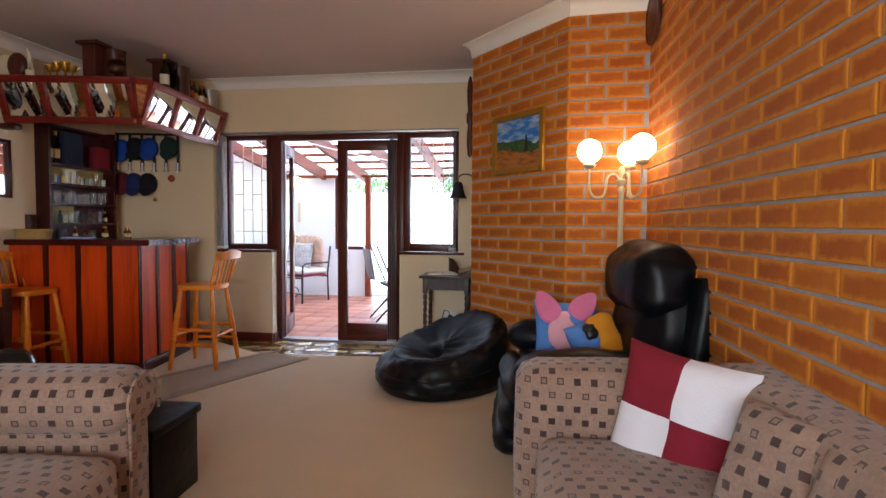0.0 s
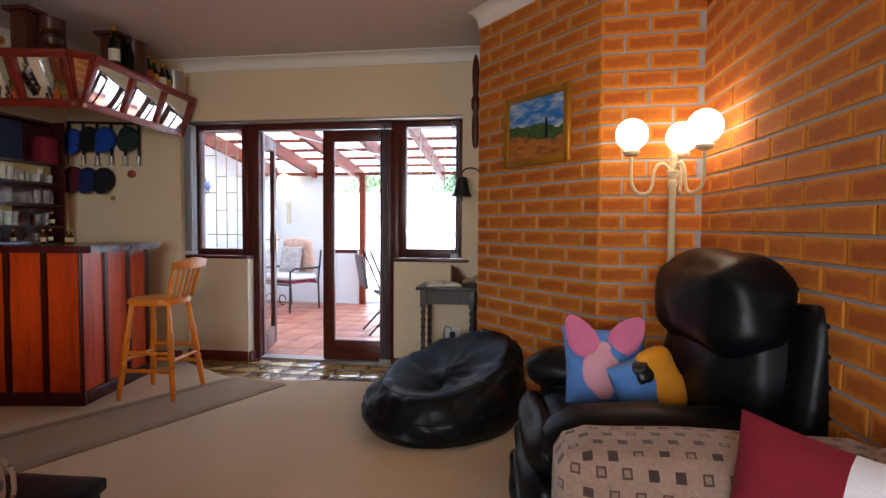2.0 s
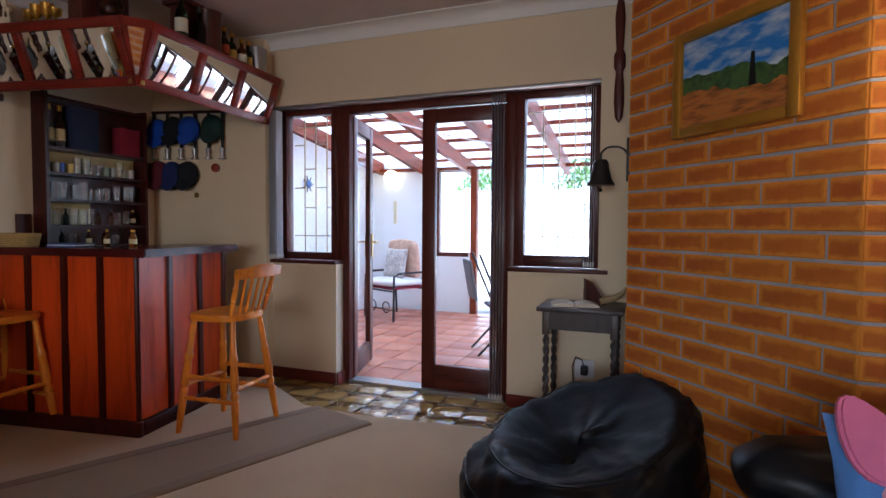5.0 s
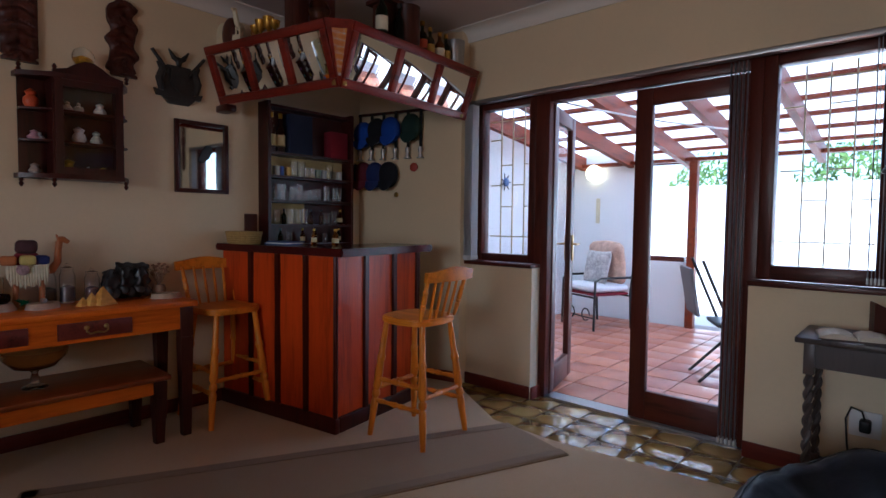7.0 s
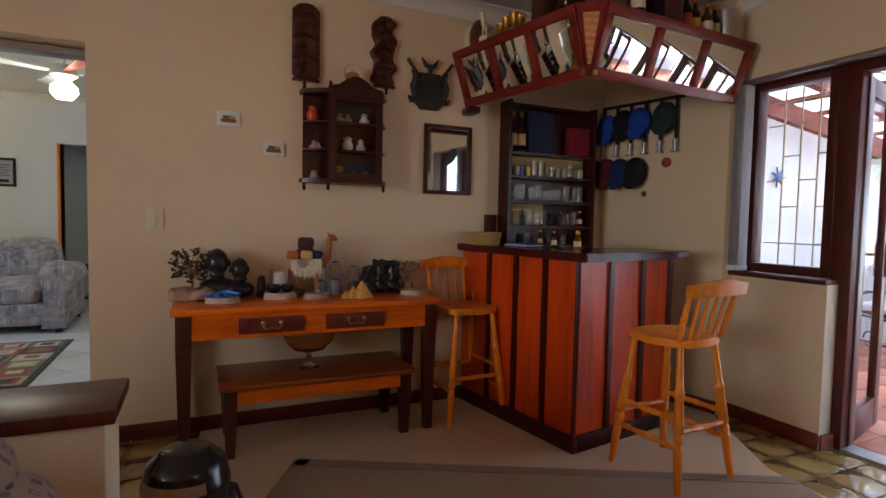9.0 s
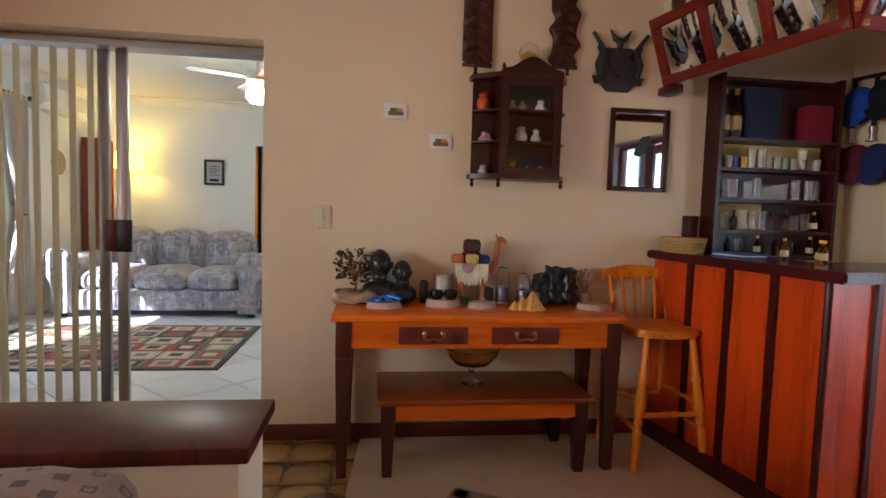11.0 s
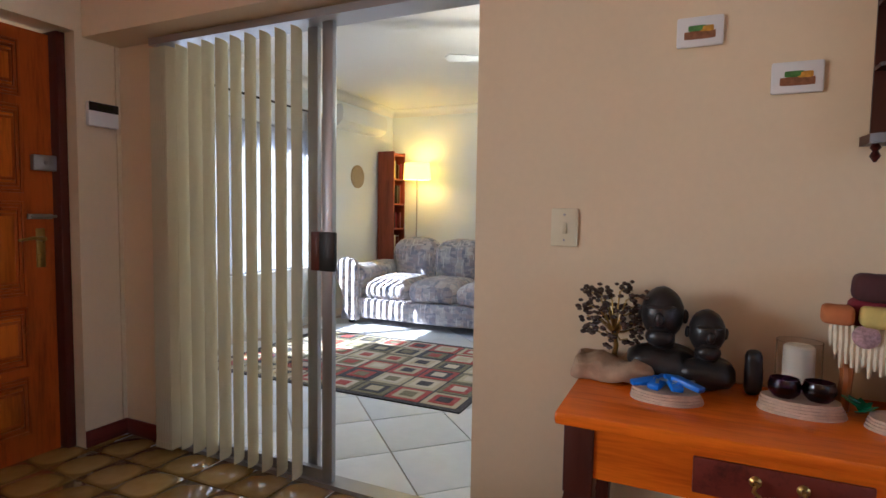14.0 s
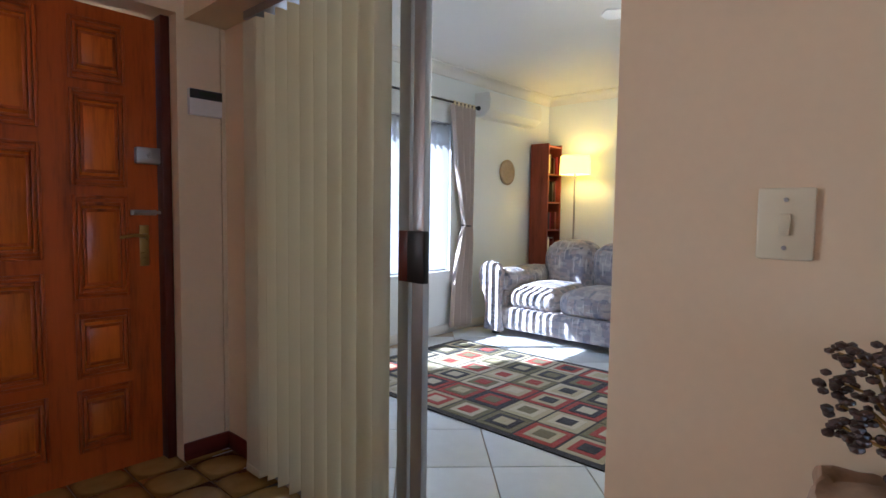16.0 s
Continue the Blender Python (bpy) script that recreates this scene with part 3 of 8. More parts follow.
def burglar_bars(win, x0, x1, z0, z1, across):
    """Thin flat bars behind the pane: uprights joined by short staggered cross bars."""
    y = YF + 0.10
    n = across
    xs = [x0 + (x1 - x0) * (i + 1) / (n + 1) for i in range(n)]
    for x in xs:
        one_box("bar", (x - 0.0035, y, z0), (x + 0.0035, y + 0.008, z1), M["cream"], win)
    zs = (0.12, 0.33, 0.48, 0.62, 0.8, 0.93)
    ends = [x0] + xs + [x1]
    for k, f in enumerate(zs):
        for j in range(len(ends) - 1):
            if (j + k) % 2 == 0 or k in (0, 5):
                z = z0 + (z1 - z0) * f
                one_box("bar", (ends[j] + 0.005, y + 0.001, z - 0.0035), (ends[j + 1] - 0.005, y + 0.007, z + 0.0035), M["cream"], win)


burglar_bars(w1, -2.825, -2.415, 0.98, 2.04, 3)
burglar_bars(w2, -0.92, -0.50, 1.0, 2.03, 3)

df = thing("door_frame", "dark red hardwood frame of the garden doors", "door frame", kind="structure")
one_box("post", (-2.36, YF, 0.0), (-2.255, YF + 0.1, 2.095), M["frame"], df, bevel=0.004)
one_box("post", (-1.05, YF, 0.0), (-0.985, YF + 0.1, 2.095), M["frame"], df, bevel=0.004)
one_box("head", (-2.255, YF, 2.03), (-1.05, YF + 0.1, 2.095), M["frame_h"], df, bevel=0.004)
one_box("threshold", (-2.255, YF, -0.01), (-1.05, YF + 0.13, 0.012), M["steel"], df)


def glazed_leaf(name, width, label, handle):
    d = thing(name, label, "door", kind="structure")
    w, z1 = 0.10, 2.02
    y = 0.0
    one_box("stile", (0, y, 0.015), (w, 0.042, z1), M["frame"], d, bevel=0.004)
    one_box("stile", (width - w, y, 0.015), (width, 0.042, z1), M["frame"], d, bevel=0.004)
    one_box("rail", (w, 0.001, 0.015), (width - w, 0.041, 0.19), M["frame_h"], d, bevel=0.004)
    one_box("rail", (w, 0.001, z1 - 0.10), (width - w, 0.041, z1), M["frame_h"], d, bevel=0.004)
    p = one_box("pane", (w, 0.019, 0.19), (width - w, 0.023, z1 - 0.10), M["pane"], d, "clear door glass")
    p.visible_shadow = False
    if handle:
        for y0 in (-0.012, 0.042):
            bm = shape()
            box(bm, (width - 0.07, y0, 0.92), (width - 0.03, y0 + 0.012, 1.12), 0.003)
            tube(bm, [(width - 0.05, y0 + 0.006, 1.05), (width - 0.05, y0 + (0.055 if y0 > 0 else -0.045), 1.05), (width - 0.16, y0 + (0.055 if y0 > 0 else -0.045), 1.05)], 0.008)
            part("handle", bm, M["brass"], d, "aged brass lever handle")
    return d


leaf = glazed_leaf("door_1", 0.60, "open glazed hardwood garden door swung outwards", True)
leaf.matrix_basis = pose(-2.245, YF + 0.06, 0, 0, 0, 105)
leaf2 = glazed_leaf("door_2", 0.615, "closed glazed hardwood garden door", False)
leaf2.matrix_basis = pose(-1.668, YF + 0.02, 0)

# unseen window set into the added south opening
w5 = frame_of("window_5", -1.5, 0.7, 0.8, 2.1, 0.06, "added unseen dark hardwood window behind the seats", y=-1.86)

# ---- seats of the lounge ----
def sofa_right():
    t = thing("sofa", "beige sofa with small dark woven squares and padded arm", "sofa")
    f = M["fabric"]
    bm = shape(); puff(bm, (0.17, 2.60, 0.06), (1.0, 2.86, 0.66), 0.075, bulge=0.012, rough=0.008)
    part("arm", bm, f, t)
    bm = shape(); puff(bm, (0.80, 0.45, 0.10), (1.06, 2.72, 0.72), 0.09, cuts=14, bulge=0.012, rough=0.01, m=pose(0, 0, 0, 0, 0, -1.2))
    part("backrest", bm, f, t)
    for y0, y1 in ((0.62, 1.60), (1.61, 2.605)):
        bm = shape(); puff(bm, (0.25, y0, 0.24), (0.86, y1, 0.435), 0.07, bulge=0.02, rough=0.008)
        part("seat_cushion", bm, f, t)
    bm = shape(); puff(bm, (0.27, 0.5, 0.05), (0.9, 2.62, 0.26), 0.03, rough=0.004)
    part("base", bm, f, t)
    bm = shape(); puff(bm, (0.27, 0.40, 0.06), (1.0, 0.60, 0.675), 0.075, rough=0.008)
    part("arm", bm, f, t)


def sofa_left():
    t = thing("sofa", "beige sofa with small dark squares and rolled arms", "sofa", at=pose(-1.165, 2.47, 0, 0, 0, 10.0) @ Matrix.Translation((1.165, -2.47, 0)))
    f = M["fabric"]
    for y0, y1 in ((2.20, 2.44), (0.55, 0.79)):
        bm = shape()
        puff(bm, (-2.04, y0 + 0.03, 0.04), (-1.19, y1 - 0.03, 0.58), 0.05, bulge=0.01, rough=0.006)
        arm = part("arm", bm, f, t)
        bm = shape()
        puff(bm, (-2.04, y0 - 0.01, 0.44), (-1.165, y1 + 0.035, 0.67), 0.105, cuts=11, rough=0.006)
        part("arm_roll", bm, f, arm)
        bm = shape()
        ym = (y0 + y1) / 2 + 0.01
        tube(bm, [(-1.172, ym + 0.11 * math.cos(a), 0.555 + 0.10 * math.sin(a)) for a in [i * 0.42 - 0.6 for i in range(11)]] + [(-1.182, y0 + 0.05, 0.3), (-1.187, y0 + 0.05, 0.06)], 0.006)
        part("piping", bm, f, arm)
    bm = shape(); puff(bm, (-2.06, 0.6, 0.05), (-1.80, 2.40, 0.76), 0.09, cuts=12, bulge=0.015, rough=0.008)
    part("backrest", bm, f, t)
    for y0, y1 in ((0.79, 1.495), (1.505, 2.21)):
        bm = shape(); puff(bm, (-1.84, y0, 0.22), (-1.17, y1, 0.43), 0.07, bulge=0.02, rough=0.008)
        part("seat_cushion", bm, f, t)
    bm = shape(); puff(bm, (-1.9, 0.7, 0.04), (-1.16, 2.25, 0.24), 0.03)
    part("base", bm, f, t)


def pillow(name, label, size, m, mats, quarters=False, thick=0.13, seed=0.0, group=""):
    bm = shape()
    n = 18
    grid = {}
    for side in (1, -1):
        for i in range(n + 1):
            for j in range(n + 1):
                u, v = 2 * i / n - 1, 2 * j / n - 1
                edge = (1 - u ** 4) * (1 - v ** 4)
                pin = 1 - 0.07 * (1 - (abs(u) * abs(v)) ** 2) * max(abs(u), abs(v)) ** 3
                wob = 0.012 * noise.noise((u * 2 + seed, v * 2, side * 3.0 + seed))
                grid[side, i, j] = (u * size / 2 * pin, v * size / 2 * pin, side * (thick / 2 * edge ** 0.55 + 0.004) + wob * edge * 2)
    vs = {}
    for k, p in grid.items():
        side, i, j = k
        rim = i in (0, n) or j in (0, n)
        kk = (1, i, j) if rim else k
        if kk not in vs:
            vs[kk] = bm.verts.new((p[0], p[1], 0.0 if rim else p[2]))
    get = lambda s, i, j: vs[(1, i, j) if i in (0, n) or j in (0, n) else (s, i, j)]
    for side in (1, -1):
        for i in range(n):
            for j in range(n):
                q = [get(side, i, j), get(side, i + 1, j), get(side, i + 1, j + 1), get(side, i, j + 1)]
                f = bm.faces.new(q if side > 0 else list(reversed(q)))
                if quarters:
                    f.material_index = int((i < n / 2) != (j < n / 2))
    ob = part(name, bm, mats, at=m)
    return tagged(ob, label, "cushion", group)


def facing(c, right, up):
    """A pose at c whose x runs along right and whose y along up."""
    x = Vector(right).normalized()
    z = x.cross(Vector(up)).normalized()
    y = z.cross(x)
    return Matrix.Translation(c) @ Matrix((x, y, z)).transposed().to_4x4()


def recliner():
    t = thing("recliner", "black leather recliner armchair with a fat headrest", "armchair", at=pose(0.55, 3.53, 0, 0, 0, 4))
    L = M["leather"]
    for s in (1, -1):
        bm = shape()
        puff(bm, (-0.34, s * 0.43 - 0.11, 0.05), (0.40, s * 0.43 + 0.11, 0.50), 0.07, bulge=0.015, rough=0.01)
        arm = part("arm", bm, L, t)
        bm = shape()
        puff(bm, (-0.40, s * 0.43 - 0.12, 0.42), (0.34, s * 0.43 + 0.12, 0.60), 0.09, bulge=0.025, rough=0.018, freq=7.0)
        part("arm_pad", bm, L, arm)
    bm = shape(); puff(bm, (-0.38, -0.33, 0.26), (0.30, 0.33, 0.46), 0.08, bulge=0.03, rough=0.014, freq=6.0)
    part("seat", bm, L, t)
    for k in range(3):
        bm = shape(); puff(bm, (-0.50 + 0.02 * k, -0.33, 0.06 + 0.125 * k), (-0.34, 0.33, 0.20 + 0.125 * k), 0.06, bulge=0.02, rough=0.014, freq=7.0)
        part("footrest_roll", bm, L, t)
    bm = shape(); puff(bm, (0.09, -0.36, 0.36), (0.40, 0.34, 0.96), 0.09, cuts=12, bulge=0.04, rough=0.022, freq=5.0, m=pose(0.02, 0, 0, 0, 6, 0))
    part("backrest", bm, L, t)
    bm = shape(); puff(bm, (0.13, -0.37, 0.73), (0.43, 0.31, 1.085), 0.115, cuts=14, bulge=0.03, rough=0.016, freq=6.0)
    part("headrest", bm, L, t)
    for ya, yb, lean in ((-0.60, -0.36, -6), (0.34, 0.46, 4)):
        bm = shape(); puff(bm, (0.21, ya, 0.22), (0.315, yb, 0.97), 0.045, rough=0.006, m=pose(0.0, 0, 0, lean, 9.5, 0))
        part("back_wing", bm, L, t)
    bm = shape(); box(bm, (-0.33, -0.46, 0.0), (0.4, 0.46, 0.07), 0.01)
    part("base", bm, M["black"], t)


def plush_cushions():
    """A soft toy-like cushion, kept to plain shapes: blue square, pink patches and two pink flaps; a yellow one beside it."""
    blue = plain("blue_plush", srgb("5d8bd0"), 0.95, vary=0.1, scale=14.0, bump=0.4, fine=220.0)
    pink = plain("pink_plush", srgb("d9789f"), 0.95, vary=0.1, scale=14.0, bump=0.4, fine=220.0)
    pale = plain("pale_pink_plush", srgb("e2a9b6"), 0.95, vary=0.08, scale=14.0, bump=0.4, fine=220.0)
    gold = plain("golden_plush", srgb("d9920f"), 0.95, vary=0.12, scale=14.0, bump=0.4, fine=220.0)
    m = facing((0.43, 3.66, 0.595), (0.94, 0.12, -0.03), (0.02, 0.42, 0.9))
    t = thing("plush_cushion", "blue plush cushion with pink patches and two pink flaps", "cushion", at=m)
    p = pillow("body", "", 0.36, None, [blue], thick=0.13)
    p.parent, p.matrix_basis = t, Matrix()
    bm = shape(); ball(bm, (-0.02, -0.02, 0.055), 0.098, 18, (0.95, 1.25, 0.32), m=pose(0, 0, 0, 0, 0, -8))
    part("patch", bm, pale, t, "pale pink oval patch")
    for s, (x, y, r) in ((1, (-0.115, 0.125, 28)), (-1, (0.09, 0.135, -42))):
        bm = shape()
        ring = []
        for k in range(20):
            a = 2 * math.pi * k / 20
            ring.append((0.062 * math.cos(a) * (1 - 0.35 * math.sin(a)), 0.10 * math.sin(a)))
        slab(bm, ring, -0.014, 0.016, m=pose(x, y, 0.06, 0, 0, r))
        bmesh.ops.bevel(bm, geom=list(bm.edges), offset=0.008, segments=2, affect="EDGES")
        part("flap", bm, pink, t, "deep pink plush flap")
    bm = shape(); ball(bm, (0.045, -0.055, 0.088), 0.03, 12, (1, 1, 0.6))
    part("pad", bm, pink, t, "small pink pad")
    m2 = facing((0.56, 3.46, 0.575), (0.75, 0.55, 0.25), (-0.25, 0.35, 0.9))
    t2 = thing("plush_cushion", "blue and golden plush cushion with a black tuft", "cushion", at=m2)
    p = pillow("body", "", 0.27, None, [blue], thick=0.12, seed=4.0)
    p.parent, p.matrix_basis = t2, Matrix()
    bm = shape(); puff(bm, (-0.02, -0.12, 0.0), (0.13, 0.13, 0.075), 0.05, rough=0.012, freq=9.0)
    part("panel", bm, gold, t2, "golden yellow plush panel")
    bm = shape(); puff(bm, (-0.07, 0.03, 0.02), (0.0, 0.11, 0.085), 0.03, rough=0.02, freq=22.0)
    part("tuft", bm, M["black"], t2, "black tuft")


def bean_bag():
    """A slumped bag: fat rim, hollow seat, high creased back."""
    n, rows, back_at = 110, 40, 0.75
    prof = [(0.36, 0.0), (0.47, 0.04), (0.515, 0.22), (0.52, 0.45), (0.49, 0.70), (0.45, 0.92), (0.40, 1.0), (0.36, 1.0), (0.24, 0.98), (0.12, 0.93), (0.01, 0.9)]
    rings = []
    for i in range(rows):
        s = i / (rows - 1) * (len(prof) - 1)
        k = min(int(s), len(prof) - 2)
        u = s - k
        r, h = (prof[k][c] * (1 - u) + prof[k + 1][c] * u for c in (0, 1))
        ring = []
        for q in range(n):
            a = 2 * math.pi * q / n
            d = Vector((math.cos(a), math.sin(a), 0))
            back = 0.5 + 0.5 * math.cos(a - back_at)
            rim = 0.27 + 0.25 * back ** 1.9
            z = h * rim
            if i > rows * 0.55:                      # towards the hollow
                z = z * (r / 0.36) ** 1.5 + (0.19 + 0.14 * back) * (1 - (r / 0.36) ** 1.5) if r < 0.36 else z
            p = d * r * 0.95 * (1 + 0.04 * math.sin(3 * a + 1)) + Vector((0.10 * z, 0.10 * z, z))
            flow = Vector((p.x * 3.2 + p.z * 2, p.y * 3.2 - p.z * 2, p.z * 6.5))
            w = 0.03 * noise.noise(flow) - 0.035 * (0.5 - abs(noise.noise(flow * 1.7 + Vector((3, 1, 7))))) ** 2 * 2
            w += 0.016 * abs(noise.noise(p * 14.0)) + 0.006 * math.sin(9 * a + 14 * z + 5 * noise.noise(p * 3.0))
            fade = min(1.0, z / 0.06)
            ring.append(p + (d * 0.7 + Vector((0, 0, 0.8))) * w * fade)
        rings.append(ring)
    bm = shape()
    ring_loft(bm, rings)
    t = thing("bean_bag", "black vinyl bean bag chair slumped on the carpet", "bean bag", at=pose(-0.42, 4.52, 0.004))
    part("body", bm, M["vinyl"], t)
    for row in (13, 22):
        bm = shape()
        tube(bm, [p + Vector((0, 0, 0.002)) for p in rings[row][::2]] + [rings[row][0]], 0.005, 6)
        part("seam", bm, M["vinyl"], t)


def storage_box():
    t = thing("storage_ottoman", "black vinyl storage ottoman with a loose lid", "ottoman", at=pose(-1.425, 2.66, 0.004, 0, 0, 3))
    bm = shape(); box(bm, (-0.16, -0.165, 0), (0.16, 0.165, 0.325), 0.008)
    part("body", bm, M["vinyl"], t)
    bm = shape(); puff(bm, (-0.175, -0.18, 0.32), (0.175, 0.18, 0.37), 0.015, cuts=8, bulge=0.006, rough=0.003)
    part("lid", bm, M["vinyl"], t)


def stone_head():
    """A tall carved stone head kept to a plain shape: rough tan body under a polished black cap."""
    rough_stone = plain("rough_tan_stone", srgb("8f7a5c"), 0.9, vary=0.3, scale=40.0, bump=0.8, fine=90.0)
    polished = plain("polished_black_stone", srgb("17171b"), 0.2, vary=0.3, scale=14.0, bump=0.06)
    bm = shape()
    lathe(bm, [(0.075, 0.0), (0.08, 0.02), (0.07, 0.18), (0.06, 0.30), (0.07, 0.37), (0.088, 0.45), (0.096, 0.52), (0.097, 0.55), (0.085, 0.60), (0.055, 0.63), (0.004, 0.642)], seg=32)
    bmesh.ops.subdivide_edges(bm, edges=[e for e in bm.edges if e.calc_length() > 0.03], cuts=3, use_grid_fill=True)
    for f in bm.faces:
        c = f.calc_center_median()
        f.material_index = int(c.z > 0.57 or (c.y > 0.045 and c.z > 0.36) or c.z < 0.06)
    for v in bm.verts:
        c = v.co
        if c.z > 0.54:
            c.x *= 1.06
            c.y *= 1.06
    tagged(part("stone_sculpture", bm, [rough_stone, polished], at=pose(-1.99, 2.585, 0.004, 0, 0, -8)), "tall carved stone head with a polished black cap", "sculpture")


stone_head()
sofa_right()
sofa_left()
recliner()
plush_cushions()
bean_bag()
storage_box()
pillow("throw_cushion", "dark red and white four-square cushion leaning on the sofa", 0.43, facing((0.70, 2.45, 0.555), (0.784, -0.61, -0.114), (0.205, 0.081, 0.975)), [M["white_cloth"], M["red_cloth"]], True, 0.13)
pillow("throw_cushion", "square patterned beige sofa cushion", 0.33, facing((0.84, 2.02, 0.565), (0.45, -0.85, 0.02), (0.35, 0.2, 0.9)), [M["fabric"]], False, 0.15, 2.0, "patterned cushions")
pillow("throw_cushion", "square patterned beige sofa cushion", 0.33, facing((0.90, 1.76, 0.56), (0.3, -0.95, 0.03), (0.35, 0.12, 0.92)), [M["fabric"]], False, 0.15, 5.0, "patterned cushions")


def turned_leg(bm, a, b, r):
    """A turned stool leg from a to b with beads."""
    a, b = Vector(a), Vector(b)
    stops = [(0, 0.75), (0.08, 0.85), (0.2, 1.0), (0.3, 1.1), (0.33, 0.75), (0.35, 1.15), (0.38, 1.15), (0.4, 0.75), (0.43, 1.2), (0.55, 1.15), (0.64, 0.95), (0.66, 1.2), (0.69, 1.2), (0.71, 0.9), (0.85, 0.85), (1.0, 0.75)]
    tube(bm, [a.lerp(b, s) for s, _ in stops], [r * k for _, k in stops], 10)


def bar_stool(at):
    """Pine bar stool; its back stands at +x."""
    t = thing("bar_stool", "honey pine bar stool with spindle back and turned legs", "bar stool", at=at, group="bar stools")
    P = M["pine"]
    feet = [(-0.19, -0.19), (0.20, -0.19), (0.20, 0.19), (-0.19, 0.19)]
    tops = [(-0.13, -0.12), (0.13, -0.12), (0.13, 0.12), (-0.13, 0.12)]
    for f, p in zip(feet, tops):
        bm = shape(); turned_leg(bm, (*f, 0.0), (*p, 0.65), 0.020)
        part("leg", bm, P, t)
    for i, j, z in ((0, 1, 0.20), (1, 2, 0.27), (2, 3, 0.20), (3, 0, 0.27), (0, 1, 0.32), (2, 3, 0.32)):
        k = z / 0.65
        a = Vector(feet[i]).lerp(Vector(tops[i]), k); b = Vector(feet[j]).lerp(Vector(tops[j]), k)
        bm = shape()
        tube(bm, [(*a.lerp(b, s), z) for s in (0, 0.15, 0.3, 0.45, 0.5, 0.55, 0.7, 0.85, 1)], [0.010, 0.015, 0.011, 0.017, 0.010, 0.017, 0.011, 0.015, 0.010], 8)
        part("stretcher", bm, P, t)
    bm = shape()
    pts = []
    for k in range(24):
        a = 2 * math.pi * k / 24
        c, s = math.cos(a), math.sin(a)
        pts.append((0.175 * math.copysign(abs(c) ** 0.6, c), 0.18 * math.copysign(abs(s) ** 0.6, s)))
    slab(bm, pts, 0.645, 0.682)
    bmesh.ops.bevel(bm, geom=list(bm.edges), offset=0.008, segments=2, affect="EDGES")
    part("seat", bm, M["pine_h"], t)
    for y in (-0.165, 0.165):
        bm = shape(); turned_leg(bm, (0.14, y * 0.9, 0.675), (0.205, y, 0.91), 0.013)
        part("back_post", bm, P, t)
    for y in (-0.09, -0.03, 0.03, 0.09):
        bm = shape(); tube(bm, [(0.145, y * 0.9, 0.675), (0.175, y, 0.79), (0.205, y * 1.05, 0.91)], [0.007, 0.009, 0.007], 8)
        part("spindle", bm, P, t)
    bm = shape()
    rings = []
    for k in range(13):
        u = k / 6 - 1
        x = 0.205 + 0.03 * (1 - u * u)
        top = 0.955 + 0.012 * math.cos(u * 3.0)
        rings.append([(x, u * 0.20, 0.89), (x + 0.022, u * 0.20, 0.89), (x + 0.03, u * 0.20, top), (x + 0.006, u * 0.20, top)])
    ring_loft(bm, rings)
    bmesh.ops.recalc_face_normals(bm, faces=bm.faces)
    part("top_rail", bm, M["pine_h"], t)
    return t


stool = bar_stool(pose(-2.445, 4.72, 0.004, 0, 0, 4))
copy_thing(stool, pose(-3.515, 4.115, 0.004, 0, 0, 182))

# ---- the bar ----
BAR = Matrix.Translation((-2.77, 4.39, 0)) @ pose(0, 0, 0, 0, 0, 9) @ Matrix.Translation((2.77, -4.39, 0))


def by_bar(x, y):
    """A place given along the bar's own lines, turned with it."""
    p = BAR @ Vector((x, y, 0))
    return p.x, p.y


